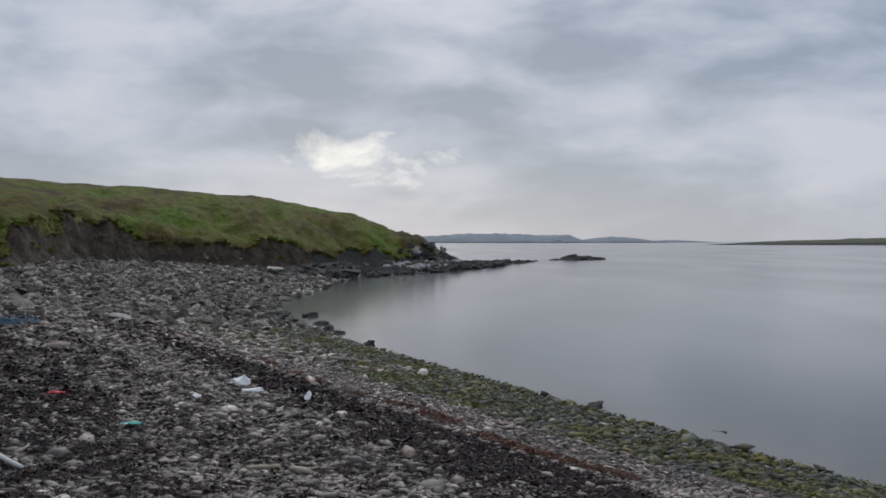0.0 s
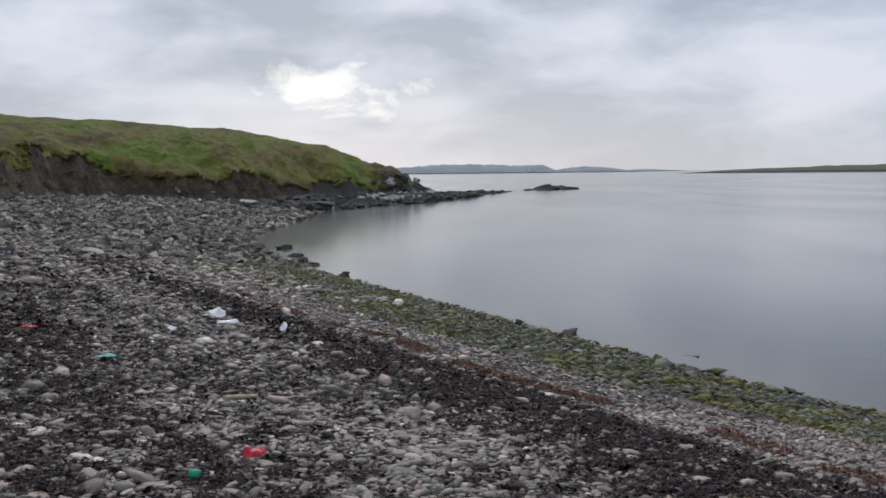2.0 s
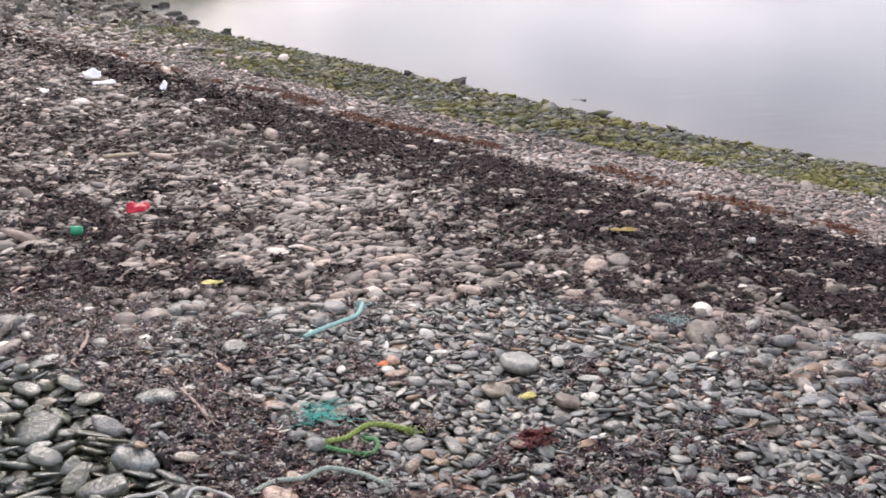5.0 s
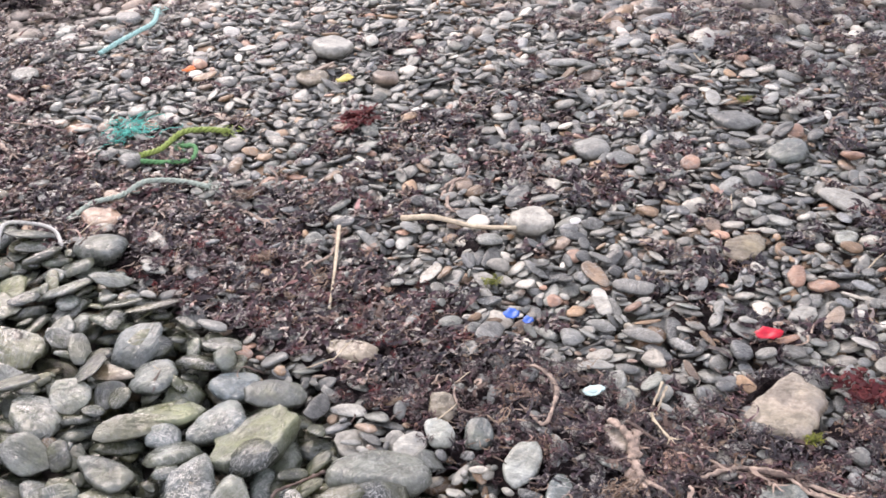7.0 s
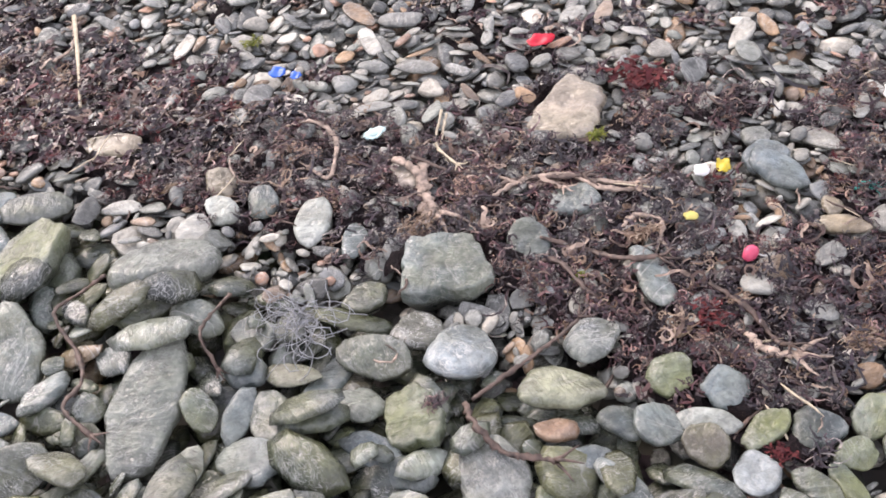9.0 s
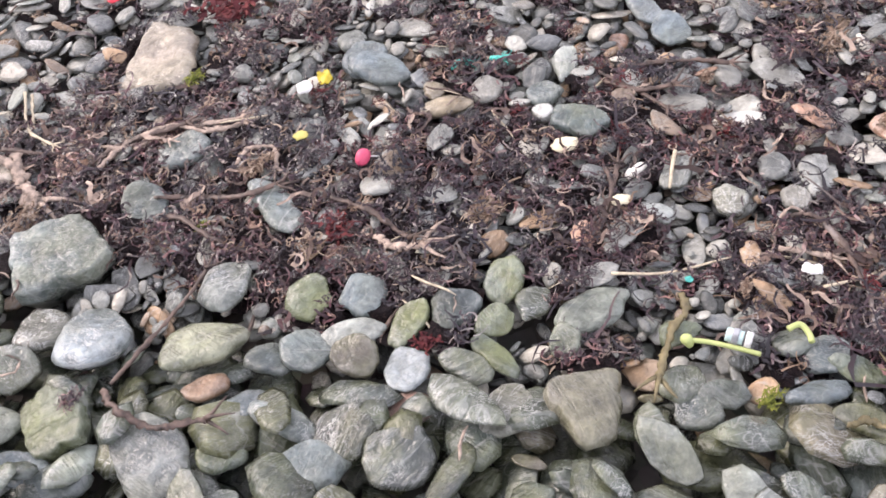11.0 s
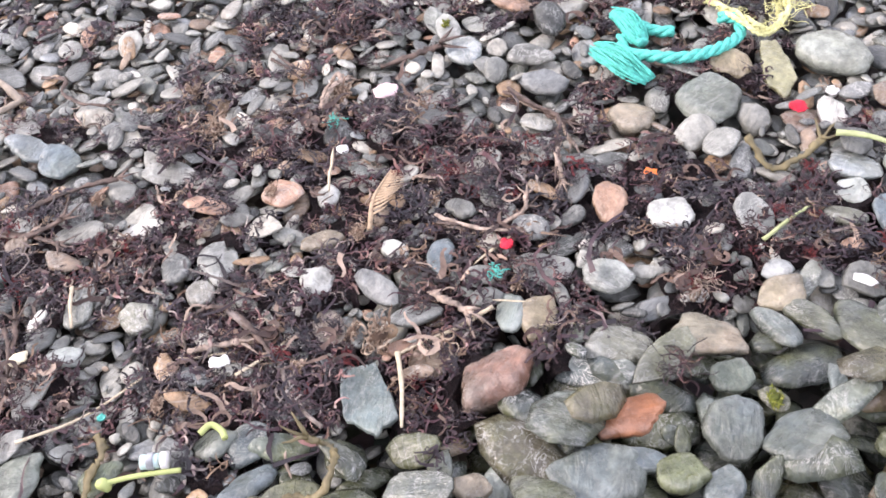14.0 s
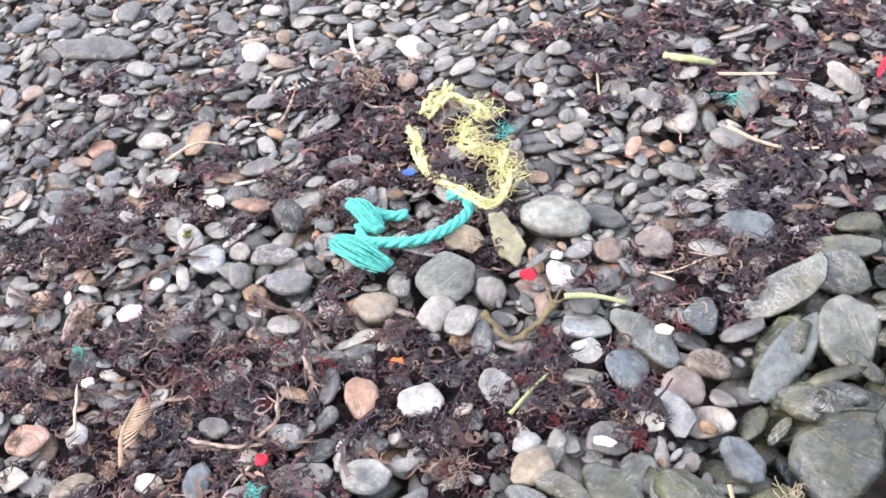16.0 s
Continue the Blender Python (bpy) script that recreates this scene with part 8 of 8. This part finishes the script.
weed("crumbly dried tan seaweed clump on wrack", 1.036, 0.226, 0.0162, M_WEED_TAN)
weed("crumbly dried tan seaweed clump on wrack", 1.109, 0.080, 0.0175, M_WEED_TAN)
weed("crumbly dried tan seaweed clump on wrack", 1.245, -0.167, 0.0154, M_WEED_TAN)
weed("crumbly dried tan seaweed clump on wrack", 1.397, 0.189, 0.0173, M_WEED_TAN)


def litter_stalks():
    """Short straws and bits of dried stalk, past counting, all through the strand."""
    r = np.random.default_rng(91)
    got, _ = strew(92, 0.085, lambda x, y: near_patch(x, y) | ((np.hypot(x, y) < 9) & (np.hypot(x, y) > 3)), 1.0, -4, 6, -3, 9)
    w = wrack(got[:, 0], got[:, 1])
    got = got[r.random(len(w)) < 0.42 * w + 0.02]
    for name, label, mat, share, rad, long in (("straw", "short broken straws in the seaweed", M_STRAW, 0.35, 0.0013, 0.05), ("stalks", "bits of dried brown kelp stalk", M_KELP, 0.45, 0.0020, 0.042),
                                               ("stalks", "bits of pale dried kelp", M_KELP_PALE, 0.75, 0.0015, 0.034)):
        sel = got[r.random(len(got)) < share]
        T = []
        for k in range(6):
            bm = bmesh.new()
            q = random.Random(k + len(label))
            a, p, line = 0.0, Vector(), []
            for _ in range(6):
                line.append(p.copy())
                p = p + Vector((math.cos(a), math.sin(a), q.uniform(-0.12, 0.16))) * long / 5
                a += q.gauss(0, 0.12 if name == "straw" else 0.5)
            tube(bm, line, [rad * q.uniform(0.7, 1.2) * (0.35 if k in (0, 5) else 1) for k in range(6)], 4, 0.6)
            bmesh.ops.triangulate(bm, faces=bm.faces[:])
            bm.verts.ensure_lookup_table()
            bm.verts.index_update()
            T.append((np.array([v.co[:] for v in bm.verts]), np.array([[v.index for v in f.verts] for f in bm.faces])))
            bm.free()
        n = len(sel)
        s = r.uniform(0.5, 1.6, n)
        M = turns(r.uniform(0, 6.28, n), np.abs(r.normal(0, 0.15, n)), r.uniform(0, 6.28, n)) * s[:, None, None]
        z = beach(sel[:, 0], sel[:, 1]) + resting(sel[:, 0], sel[:, 1]) + r.uniform(0.002, 0.010, n)
        ob = new(name, joined(name, T, r.integers(0, 6, n), np.stack([sel[:, 0], sel[:, 1], z], -1), M, [mat]))
        tagged(ob, label, "seaweed" if name == "stalks" else "straw", kind="stuff")


litter_stalks()
